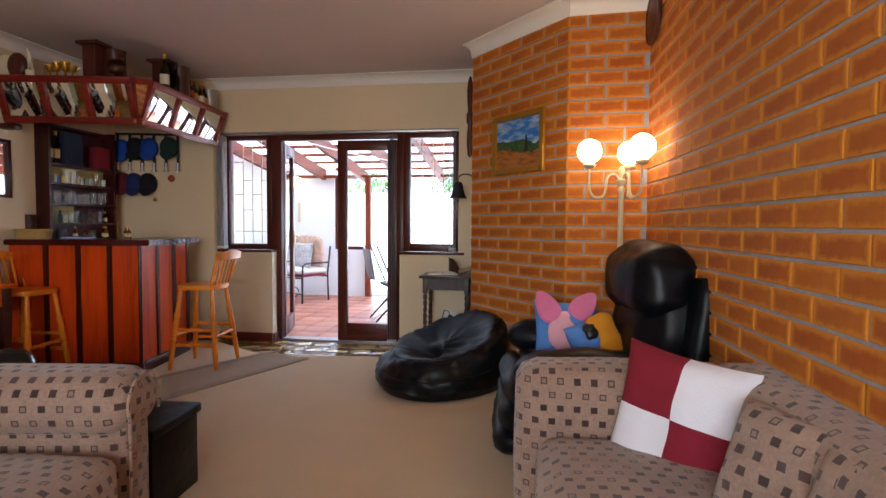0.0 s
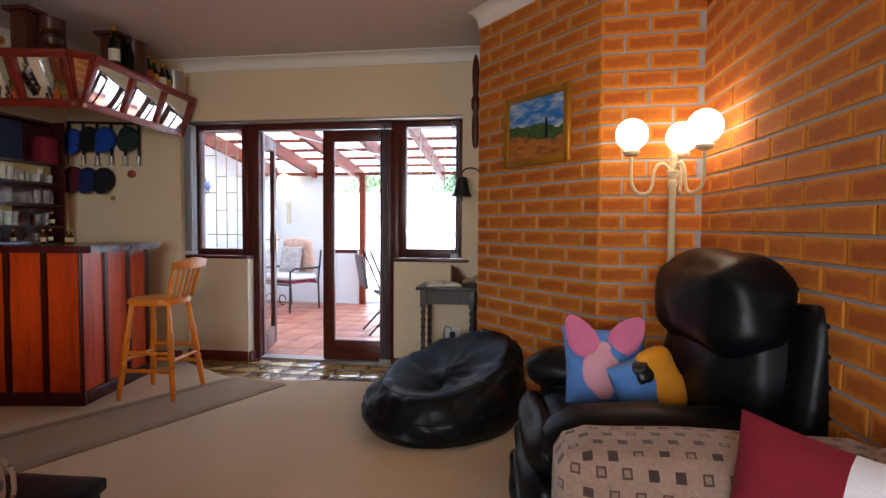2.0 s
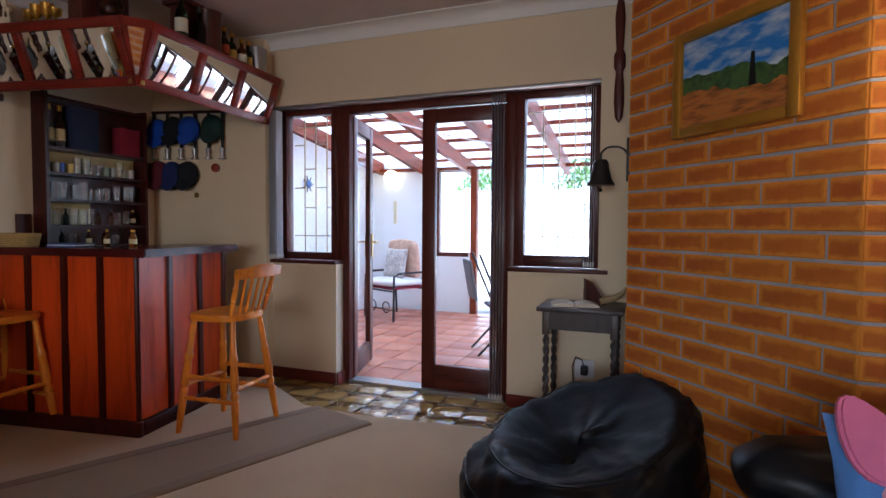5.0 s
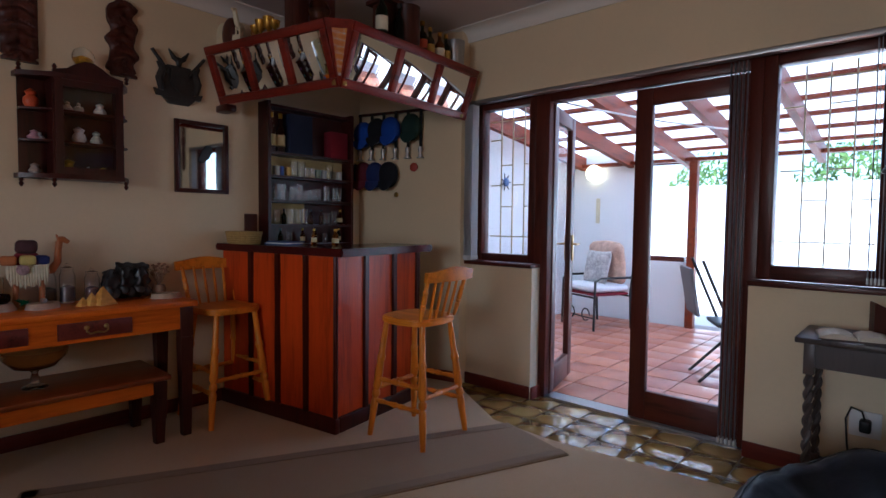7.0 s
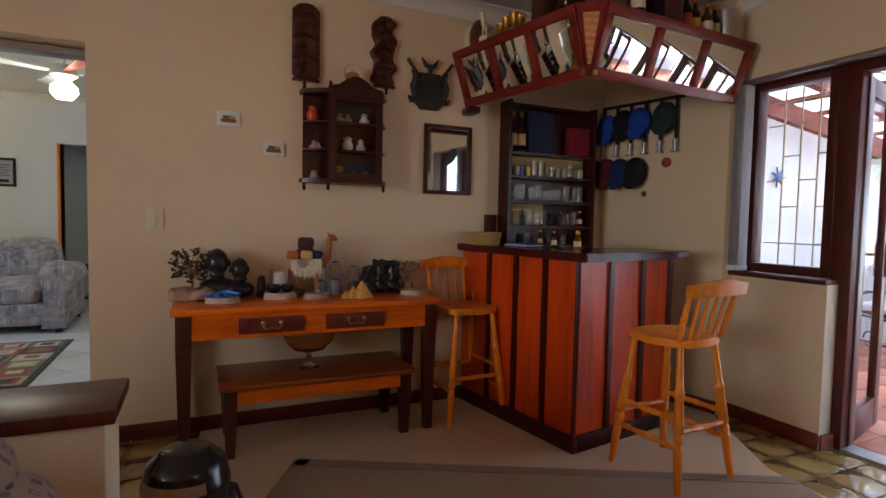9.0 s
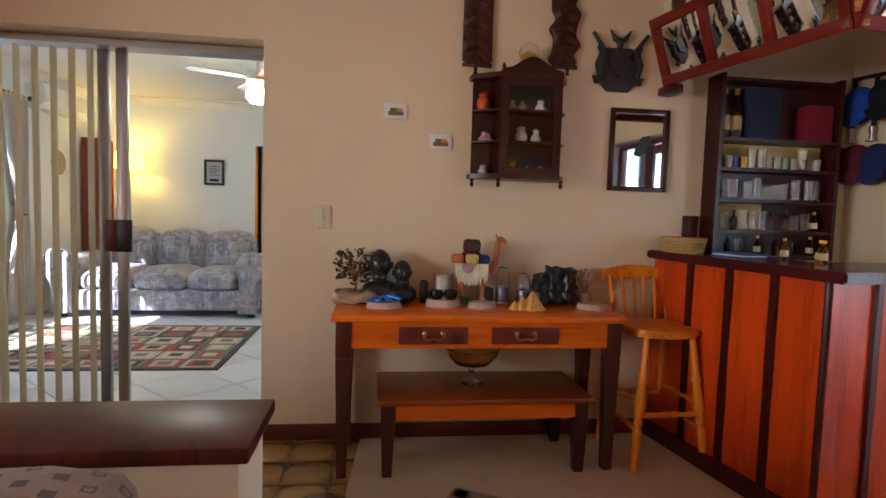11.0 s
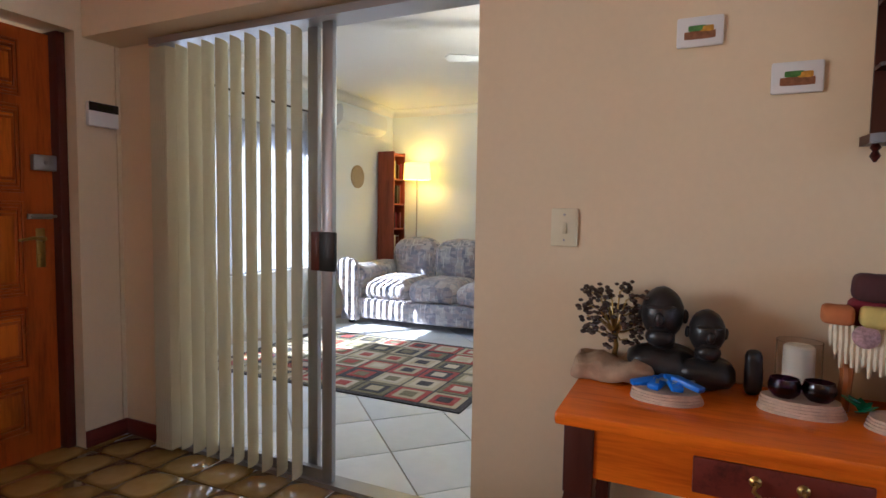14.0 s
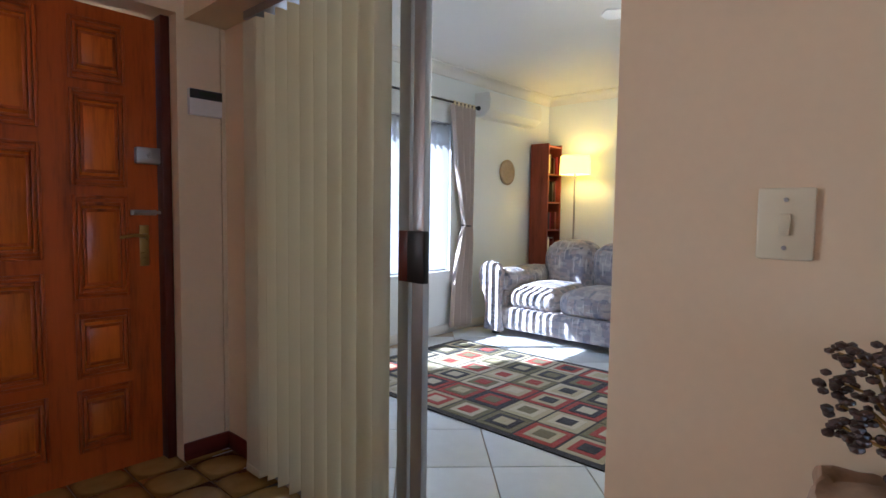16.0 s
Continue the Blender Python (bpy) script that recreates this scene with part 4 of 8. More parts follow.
def bar_counter():
    t = thing("bar_counter", "home bar with orange stained panels, dark battens and dark top", "bar counter", at=BAR)
    xc, yc, x0, y1, h = -2.77, 4.39, -3.79, 5.19, 1.01
    bm = shape(); box(bm, (x0 + 0.02, yc + 0.02, 0.0), (xc - 0.02, yc + 0.10, h)); box(bm, (xc - 0.10, yc + 0.10, 0.0), (xc - 0.02, y1, h))
    part("carcass", bm, M["bar_dark"], t)
    xs = [x0, -3.50, -3.25, -3.007, xc]
    for a, b in zip(xs, xs[1:]):
        one_box("panel", (a + 0.002, yc + 0.004, 0.09), (b - 0.002, yc + 0.02, h), M["bar"], t)
    ys = [yc, yc + 0.255, yc + 0.53, y1]
    for a, b in zip(ys, ys[1:]):
        one_box("panel", (xc - 0.02, a + 0.002, 0.09), (xc - 0.004, b - 0.002, h), M["bar"], t)
    for x in xs[1:-1]:
        bm = shape()
        w = 0.020
        ring_loft(bm, [[(x + s * (w + 0.006 * noise.noise((x * 9, z * 4, s))), yc + y, z) for s, y in ((-1, 0.006), (-0.8, -0.012), (0.8, -0.012), (1, 0.006))] for z in [0.09 + 0.092 * k for k in range(11)]])
        bmesh.ops.recalc_face_normals(bm, faces=bm.faces)
        part("batten", bm, M["bar_dark"], t)
    for y in ys[1:]:
        bm = shape()
        w = 0.020
        ring_loft(bm, [[(xc + o, y + s * (w + 0.008 * noise.noise((y * 9, z * 4, s))) - (0.02 if y == y1 else 0), z) for s, o in ((-1, -0.006), (-0.8, 0.012), (0.8, 0.012), (1, -0.006))] for z in [0.09 + 0.092 * k for k in range(11)]])
        bmesh.ops.recalc_face_normals(bm, faces=bm.faces)
        part("batten", bm, M["bar_dark"], t)
    bm = shape(); tube(bm, [(xc - 0.004, yc + 0.004, 0.09), (xc - 0.004, yc + 0.004, h)], 0.014, 8)
    part("corner_post", bm, M["bar_dark"], t)
    one_box("plinth", (x0, yc - 0.018, 0.0), (xc + 0.018, yc + 0.02, 0.09), M["bar_dark"], t, bevel=0.008)
    one_box("plinth", (xc - 0.02, yc + 0.022, 0.0), (xc + 0.018, y1, 0.09), M["bar_dark"], t, bevel=0.008)
    bm = shape()
    slab(bm, [(x0, yc - 0.055), (xc + 0.10, yc - 0.055), (xc + 0.10, y1 + 0.02), (xc - 0.30, y1 + 0.02), (xc - 0.30, yc + 0.28), (x0 + 0.05, yc + 0.28)], h, h + 0.045)
    bmesh.ops.bevel(bm, geom=list(bm.edges), offset=0.008, segments=2, affect="EDGES")
    part("bar_top", bm, M["bar_top"], t, "dark polished wooden top")


CANOPY_S, CANOPY_E = radians(11), radians(4)      # turn of the canopy's two runs


def on_canopy(x, y):
    """A place on the canopy's ledge: given for square runs, turned with the run it lies on."""
    turn = CANOPY_S if y < 4.6 else CANOPY_E
    dx, dy = x + 2.78, y - 4.42
    return -2.78 + dx * math.cos(turn) - dy * math.sin(turn), 4.42 + dx * math.sin(turn) + dy * math.cos(turn)


def canopy():
    """Overhead frame with mirrors leaning outwards, over the bar's corner."""
    t = thing("bar_canopy", "red stained wooden canopy over the bar set with tilted mirrors", "bar canopy")
    yb, xb, z0, z1, lean = 4.42, -2.78, 1.95, 2.285, 0.12
    H = math.hypot(z1 - z0, lean)
    tilt = math.degrees(math.atan2(lean, z1 - z0))

    def side(m, L, n):
        """A run of n mirrors in its own plane: x along, y up the slope, z outwards."""
        w, rail = 0.045, 0.05
        one = lambda name, a, b, mt, lab="": part(name, (lambda bm: (box(bm, a, b, 0.004), bm)[1])(shape()), mt, t, lab, m)
        one("rail", (0, 0, -0.014), (L, rail, 0.014), M["canopy"])
        one("rail", (0, H - rail, -0.014), (L, H, 0.014), M["canopy"])
        step = (L - w) / n
        for k in range(n + 1):
            one("stile", (k * step, rail, -0.013), (k * step + w, H - rail, 0.013), M["canopy"])
        for k in range(n):
            one("mirror", (k * step + w, rail, -0.006), ((k + 1) * step, H - rail, 0.002), M["mirror"], "tilted mirror pane")

    corner, us, ue = Vector((xb, yb, z0)), Vector((math.cos(CANOPY_S), math.sin(CANOPY_S), 0)), Vector((-math.sin(CANOPY_E), math.cos(CANOPY_E), 0))
    ls, le = (xb - XW) / us.x - 0.03, (5.60 - yb) / ue.y
    south = Matrix.Translation(corner - us * ls) @ pose(0, 0, 0, 0, 0, math.degrees(CANOPY_S)) @ pose(0, 0, 0, 90 + tilt, 0, 0)
    side(south, ls, 3)
    east = Matrix.Translation(corner) @ pose(0, 0, 0, 0, 0, 90 + math.degrees(CANOPY_E)) @ pose(0, 0, 0, 90 + tilt, 0, 0)
    side(east, le, 3)
    ns, ne = Vector((us.y, -us.x, 0)), Vector((ue.y, -ue.x, 0))
    # the wedge that fills the corner
    d = lean
    bm = shape()
    k = 0.14
    def q(u, v, o):
        """A point of the wedge: u across, v up, o outwards."""
        up = corner + Vector((0, 0, (z1 - z0) * v))
        return (up + ns * d * v).lerp(up + ne * d * v, u) + (ns + ne).normalized() * o
    ring_loft(bm, [[q(0, v, -0.012), q(1, v, -0.012), q(1, v, 0.010), q(0, v, 0.010)] for v in (0.0, 1.0)])
    bmesh.ops.recalc_face_normals(bm, faces=bm.faces)
    part("corner_panel", bm, M["canopy"], t)
    bm = shape()
    ring_loft(bm, [[q(0.2, v, 0.009), q(0.8, v, 0.009), q(0.8, v, 0.013), q(0.2, v, 0.013)] for v in (0.16, 0.86)])
    bmesh.ops.recalc_face_normals(bm, faces=bm.faces)
    part("mirror", bm, M["mirror"], t, "narrow corner mirror")
    bm = shape()
    west, north = corner - us * (ls - 0.01), corner + ue * le
    rim = [west + ns * 0.10, corner + ns * 0.10, corner + ne * 0.10, north + ne * 0.10, north - ne * 0.22, corner - ne * 0.22 - ns * 0.20, west - ns * 0.20]
    slab(bm, [(p.x, p.y) for p in rim], z1 - 0.03, z1 - 0.008)
    part("ledge", bm, M["canopy"], t)
    bm = shape(); box(bm, (XW, west.y - 0.03, z0 - 0.05), (XW + 0.13, west.y + 0.05, z0 - 0.005), 0.01)
    part("bracket", bm, M["bar_dark"], t, "dark wooden end bracket")
    for p in (corner - us * 0.02 + ns * 0.012 + Vector((0, 0, 0.02)), corner + ue * 0.02 + ne * 0.012 + Vector((0, 0, 0.02)), north - ue * 0.06 + ne * 0.012 + Vector((0, 0, 0.02))):
        bm = shape(); box(bm, (p[0] - 0.014, p[1] - 0.014, p[2] - 0.014), (p[0] + 0.014, p[1] + 0.014, p[2] + 0.022), 0.003)
        part("corner_plate", bm, M["brass"], t, "tarnished corner plate")


def bottle(name, x, y, z, h, r, mat, label_col=None, text="dark glass bottle standing on the bar canopy", group="bottles"):
    t = thing(name, text, "bottle", at=pose(x, y, z, 0, 0, random.uniform(0, 360)), group=group)
    bm = shape()
    lathe(bm, [(r * 0.9, 0), (r, 0.01), (r, h * 0.55), (r * 0.85, h * 0.63), (r * 0.38, h * 0.73), (r * 0.33, h * 0.93), (r * 0.42, h * 0.94), (r * 0.42, h * 0.97), (r * 0.3, h)], seg=12)
    part("glass_body", bm, mat, t)
    bm = shape(); lathe(bm, [(r * 0.36, h * 0.88), (r * 0.45, h * 0.885), (r * 0.45, h * 1.01), (r * 0.1, h * 1.015)], seg=10)
    part("cap", bm, M["gold"] if label_col else M["black"], t)
    if label_col:
        bm = shape(); lathe(bm, [(r * 1.01, h * 0.18), (r * 1.02, h * 0.18), (r * 1.02, h * 0.45), (r * 1.01, h * 0.45)], seg=12)
        part("paper_label", bm, plain("label_" + label_col, srgb(label_col), 0.7, vary=0.1), t)


def wall_shelf():
    """Mirror-backed shelf unit with glasses, on the west wall in the corner behind the bar."""
    y0, y1, x = 4.50, 5.23, XW
    t = thing("shelf_unit", "dark wooden bar shelf unit full of glasses and mugs", "shelf unit")
    W = M["cab"]
    one_box("side_panel", (x, y0, 1.02), (x + 0.13, y0 + 0.022, 2.02), W, t)
    one_box("side_panel", (x, y1 - 0.022, 1.02), (x + 0.13, y1, 2.02), W, t)
    one_box("back_panel", (x, y0 + 0.022, 1.02), (x + 0.012, y1 - 0.022, 2.02), M["cab"], t)
    zs = (2.0, 1.68, 1.52, 1.35, 1.18, 1.04)
    for z in zs:
        one_box("shelf_board", (x + 0.012, y0 + 0.022, z - 0.018), (x + 0.128, y1 - 0.022, z), W, t)
    pale = plain("yellowed_backing", srgb("b9a46a"), 0.7, vary=0.1)
    one_box("backing", (x + 0.012, y0 + 0.025, 1.525), (x + 0.016, y1 - 0.025, 1.66), pale, t, "yellowed paper backing")
    one_box("backing", (x + 0.012, y0 + 0.025, 1.185), (x + 0.016, y0 + 0.36, 1.33), pale, t, "yellowed paper backing")
    cols = ("a8a498", "3a66b0", "c9a23a", "b8b8b0", "2f55a0", "a09878", "8f2a2a", "7a8a6a")
    pots = {c: plain("mug_" + c, srgb(c), 0.3, vary=0.05, bump=0.0) for c in cols}
    for z, n, kinds in ((1.52, 12, "mmg"), (1.35, 10, "g"), (1.18, 10, "ggb"), (1.04, 6, "bg")):
        for k in range(n):
            y = y0 + 0.06 + (y1 - y0 - 0.12) * (k + 0.5) / n + random.uniform(-0.01, 0.01)
            xx = x + 0.07 + random.uniform(-0.015, 0.02)
            kind = random.choice(kinds)
            if kind == "m":
                bm = shape(); lathe(bm, [(0.017, 0), (0.021, 0.004), (0.024, 0.065), (0.021, 0.065), (0.017, 0.012)], seg=12)
                ob = part("mug", bm, pots[random.choice(cols)], at=pose(xx, y, z))
                tagged(ob, "small souvenir mug on the bar shelf", "mug", "mugs on the bar shelf")
            elif kind == "g":
                bm = shape(); h = random.uniform(0.07, 0.12); lathe(bm, [(0.02, 0), (0.024, 0.004), (0.028, h), (0.026, h), (0.021, 0.01)], seg=12)
                ob = part("drinking_glass", bm, M["glass"], at=pose(xx, y, z))
                tagged(ob, "clear drinking glass on the bar shelf", "glass", "glasses on the bar shelf")
            else:
                bottle("miniature_bottle", xx, y, z, 0.11, 0.018, random.choice((M["amber"], M["bottle"])), random.choice((None, "c9b98a")), "miniature spirit bottle on the bar shelf", "miniature bottles")
    # tall shelf: dark blue box, bottles and red carton
    navy = plain("navy_cloth", srgb("1c2440"), 0.85, vary=0.15)
    for (ya, yb2, h, mt, nm, lb, ct) in ((4.68, 4.87, 0.28, navy, "gift_box", "navy blue gift box on the bar shelf", "box"), (5.03, 5.19, 0.20, M["red_cloth"], "carton", "dark red carton on the bar shelf", "box")):
        tagged(one_box(nm, (x + 0.02, ya, 1.68), (x + 0.11, yb2, 1.68 + h), mt, bevel=0.005), lb, ct)
    for y in (4.56, 4.63):
        bottle("spirit_bottle", x + 0.07, y, 1.68, 0.27, 0.032, M["glass"], "b8a070", "clear spirit bottle on the bar shelf", "spirit bottles")


def bar_top_things():
    z = 1.0555
    bm = shape()
    rings = []
    for k in range(7):
        r = 0.9 + 0.02 * k + (0.03 if k in (5, 6) else 0)
        rings.append([(0.15 * r * math.cos(a) * 0.7, 0.15 * r * math.sin(a), 0.013 * k) for a in [2 * math.pi * i / 28 for i in range(28)]])
    ring_loft(bm, rings)
    straw = plain("woven_straw", srgb("b89a5c"), 0.8, vary=0.3, scale=60.0, bump=0.8, fine=150.0)
    t = thing("basket", "low woven straw basket on the bar top", "basket", at=pose(*by_bar(-3.62, 4.43), z, 0, 0, 80))
    part("bowl", bm, straw, t)
    for k in range(5):
        bm = shape(); lathe(bm, [(0.152 * (0.9 + 0.02 * k), 0), (0.160 * (0.9 + 0.02 * k), 0.006), (0.152 * (0.9 + 0.02 * k), 0.012)], seg=28, m=pose(0, 0, 0.013 * k + 0.006) @ Matrix.Diagonal((0.7, 1, 1, 1)))
        part("coil", bm, straw, t)
    blue = plain("blue_paper", srgb("33508f"), 0.6)
    for k, c in enumerate((blue, M["white"], blue)):
        tagged(one_box("booklet", (-3.42 + 0.01 * k, 4.43, z + 0.007 * k), (-3.22, 4.56 + 0.01 * k, z + 0.007 * k + 0.006), c, bevel=0.001, at=BAR), "thin blue booklet lying on the bar top", "booklet", "booklets on the bar")
    for x, y in ((-3.16, 4.60), (-3.02, 4.64), (-2.97, 4.60)):
        bottle("miniature_bottle", *by_bar(x, y), z, 0.10, 0.017, M["amber"], "c9b98a", "miniature spirit bottle on the bar top", "bar top bottles")
    tagged(one_box("cutting_board", (-3.79, 4.39, 1.058), (-3.775, 4.48, 1.25), M["table_leg"], bevel=0.004), "small dark wooden board leaning on the wall", "board")


def caps_on_wall():
    """Optics row with hanging caps on the wall behind the bar."""
    navy, royal, dark, wine, green = (plain("cap_" + c, srgb(c), 0.9, vary=0.12, bump=0.3, fine=200.0) for c in ("1d2b60", "1f47a8", "16171f", "5a1626", "1d3630"))
    a, b = Vector((XW, 5.40, 0)), Vector((-2.9, 5.62, 0))
    d = (b - a).normalized()
    turn = math.degrees(math.atan2(d.y, d.x))
    on = lambda s, z, off=0.0: Matrix.Translation(a + d * s + Vector((d.y, -d.x, 0)) * off + Vector((0, 0, z))) @ pose(0, 0, 0, 0, 0, turn)
    rack = thing("optics_rack", "wall rack of bottle optics with chrome spouts", "bottle rack")
    one = one_box("rail", (0, -0.02, -0.01), (0.64, 0.0, 0.01), M["cab"], rack, at=on(0.0, 2.06, 0.0))
    for k in range(6):
        s = 0.03 + 0.113 * k
        bm = shape()
        lathe(bm, [(0.012, 0), (0.016, 0.01), (0.011, 0.03), (0.018, 0.05), (0.018, 0.075), (0.008, 0.08)], seg=10)
        lathe(bm, [(0.03, -0.006), (0.03, 0.0)], seg=12)
        part("spout", bm, M["steel"], rack, "chrome optic spout", on(s, 1.70, 0.04))
        bm = shape(); box(bm, (-0.012, -0.006, 0.08), (0.012, 0.0, 0.36))
        part("backplate", bm, M["black"], rack, "", on(s, 1.70, 0.03))

    def cap(s, z, mt, r, nm):
        t = thing("cap", nm, "cap", at=on((s - 0.09) * 0.86, z, 0.045), group="hanging caps")
        bm = shape()
        ball(bm, (0, 0, 0), 0.096, 18, (0.92, 0.55, 1.08))
        part("crown", bm, mt, t)
        bm = shape()
        rings = []
        for k in range(9):
            u = k / 4 - 1
            y = -0.04 - 0.02 * (1 - u * u)
            rings.append([(u * 0.075, y, -0.05), (u * 0.07, y - 0.012, -0.125 + 0.05 * u * u), (u * 0.07, y - 0.008, -0.128 + 0.05 * u * u), (u * 0.075, y + 0.004, -0.052)])
        ring_loft(bm, rings)
        bmesh.ops.recalc_face_normals(bm, faces=bm.faces)
        part("peak", bm, mt, t)
        bm = shape(); ball(bm, (0, 0, 0.088), 0.008, 8)
        part("button", bm, mt, t)

    for s, z, mt, nm in ((0.17, 1.90, royal, "royal blue cap hanging on the bar wall"), (0.32, 1.92, dark, "black cap hanging on the bar wall"), (0.47, 1.92, royal, "royal blue cap hanging on the bar wall"), (0.69, 1.93, green, "dark green cap hanging on the bar wall"), (0.06, 1.57, dark, "black cap hanging on the bar wall"), (0.17, 1.58, wine, "wine red cap hanging on the bar wall"), (0.30, 1.575, navy, "navy blue cap hanging on the bar wall"), (0.45, 1.575, dark, "black cap hanging on the bar wall")):
        cap(s, z, mt, 0, nm)
    bm = shape(); lathe(bm, [(0.034, 0), (0.034, 0.008), (0.028, 0.012)], seg=18, m=pose(0, 0, 0, 90))
    tagged(part("badge", bm, plain("red_badge", srgb("9c3a25"), 0.5, vary=0.3, scale=60.0), at=on(0.52, 1.63, 0.004)), "round red badge pinned to the wall", "badge")
    bm = shape(); lathe(bm, [(0.02, 0), (0.02, 0.006), (0.016, 0.01)], seg=14, m=pose(0, 0, 0, 90))
    tagged(part("badge", bm, M["brass"], at=on(0.36, 1.42, 0.004)), "small brass badge on the wall", "badge")


def canopy_things():
    z = 2.278
    for k, (y, h, r, c) in enumerate(((4.72, 0.30, 0.037, "d8d2b8"), (4.86, 0.25, 0.033, None), (4.97, 0.25, 0.033, "c9b98a"), (5.08, 0.21, 0.035, "b04a2a"), (5.17, 0.20, 0.032, "c9a84a"), (5.26, 0.19, 0.034, "e0d8c0"), (5.34, 0.20, 0.033, "b89a40"))):
        bottle("bottle", *on_canopy(-2.75 + 0.01 * (k % 2), y), z, h, r, M["bottle"] if k != 5 else M["amber"], c)
    bm = shape(); lathe(bm, [(0.06, 0), (0.062, 0.005), (0.068, 0.19), (0.062, 0.19), (0.056, 0.01)], seg=20)
    tagged(part("metal_beaker", bm, M["steel"], at=pose(*on_canopy(-2.76, 5.46), z)), "brushed metal beaker standing on the bar canopy", "beaker")
    # two square wooden ducts with a flared top
    for x, y in ((-3.12, 4.44), (-2.86, 4.86)):
        t = thing("wooden_post", "dark stained square wooden post between canopy and ceiling", "post", at=pose(*on_canopy(x, y), z), group="canopy posts")
        bm = shape(); box(bm, (-0.055, -0.055, 0), (0.055, 0.055, 0.27), 0.006); part("shaft", bm, M["carve"], t)
        bm = shape(); lathe(bm, [(0.075, 0.0), (0.078, 0.06), (0.075, 0.25), (0.08, 0.26)], at=(0.10, 0.10, 0), seg=14); part("drum", bm, M["carve"], t)
        bm = shape(); slab(bm, [(-0.09, -0.08), (0.09, -0.08), (0.09, 0.08), (-0.09, 0.08)], 0.27, 0.294); part("head", bm, M["carve"], t)
    # trophies, horse, clock, mask and jar
    horse = plain("ivory_figure", srgb("d6c9a8"), 0.4, vary=0.1)
    bm = shape()
    box(bm, (-0.045, -0.03, 0), (0.045, 0.03, 0.06), 0.01)
    ball(bm, (0, 0, 0.115), 0.032, 12, (1.3, 0.7, 0.8)); tube(bm, [(0.03, 0, 0.12), (0.05, 0, 0.17), (0.06, 0, 0.2), (0.085, 0, 0.195)], [0.018, 0.016, 0.015, 0.008])
    for sx in (-0.025, 0.025):
        for sy in (-0.012, 0.012):
            tube(bm, [(sx, sy, 0.06), (sx, sy, 0.11)], 0.006)
    tagged(part("horse_figurine", bm, horse, at=pose(*on_canopy(-3.55, 4.38), z, 0, 0, -60)), "ivory horse figurine on the bar canopy", "figurine")
    for x, h in ((-3.42, 0.10), (-3.36, 0.12), (-3.30, 0.13), (-3.25, 0.10)):
        t = thing("trophy", "small gilt trophy cup standing on the bar canopy", "trophy", at=pose(*on_canopy(x, 4.37 + random.uniform(-0.02, 0.03)), z), group="trophies")
        bm = shape(); box(bm, (-0.022, -0.022, 0), (0.022, 0.022, 0.022), 0.003); part("base", bm, M["black"], t)
        bm = shape(); lathe(bm, [(0.012, 0.02), (0.006, 0.035), (0.006, 0.05), (0.026, 0.07), (0.034, h), (0.03, h), (0.022, 0.075)], seg=14); part("cup", bm, M["gold"], t)
        for s in (1, -1):
            bm = shape(); tube(bm, [(s * 0.03, 0, h - 0.01), (s * 0.052, 0, h - 0.02), (s * 0.045, 0, h - 0.045), (s * 0.024, 0, h - 0.045)], 0.004, 6); part("handle", bm, M["gold"], t)
    t = thing("bell_mask", "dark carved wooden mask leaning on the bar canopy", "mask", at=pose(*on_canopy(-3.67, 4.40), z))
    bm = shape(); ball(bm, (0, 0, 0.10), 0.1, 16, (0.85, 0.35, 1.0)); part("face", bm, M["carve"], t)
    bm = shape(); lathe(bm, [(0.07, 0), (0.085, 0.012), (0.06, 0.02)], seg=20, m=pose(-0.09, 0, 0.1, 90)); ball(bm, (-0.09, 0, 0.1), 0.02, 10); part("dial", bm, horse, t)
    t = thing("glass_jar", "greenish glass jar standing on the bar canopy", "jar", at=pose(*on_canopy(-2.95, 4.44), z))
    bm = shape(); lathe(bm, [(0.03, 0), (0.012, 0.02), (0.012, 0.05), (0.05, 0.07), (0.066, 0.12), (0.05, 0.165), (0.045, 0.165), (0.06, 0.12)], seg=18); part("bowl", bm, M["amber"], t)


bar_counter()
canopy()
wall_shelf()
bar_top_things()
caps_on_wall()
canopy_things()

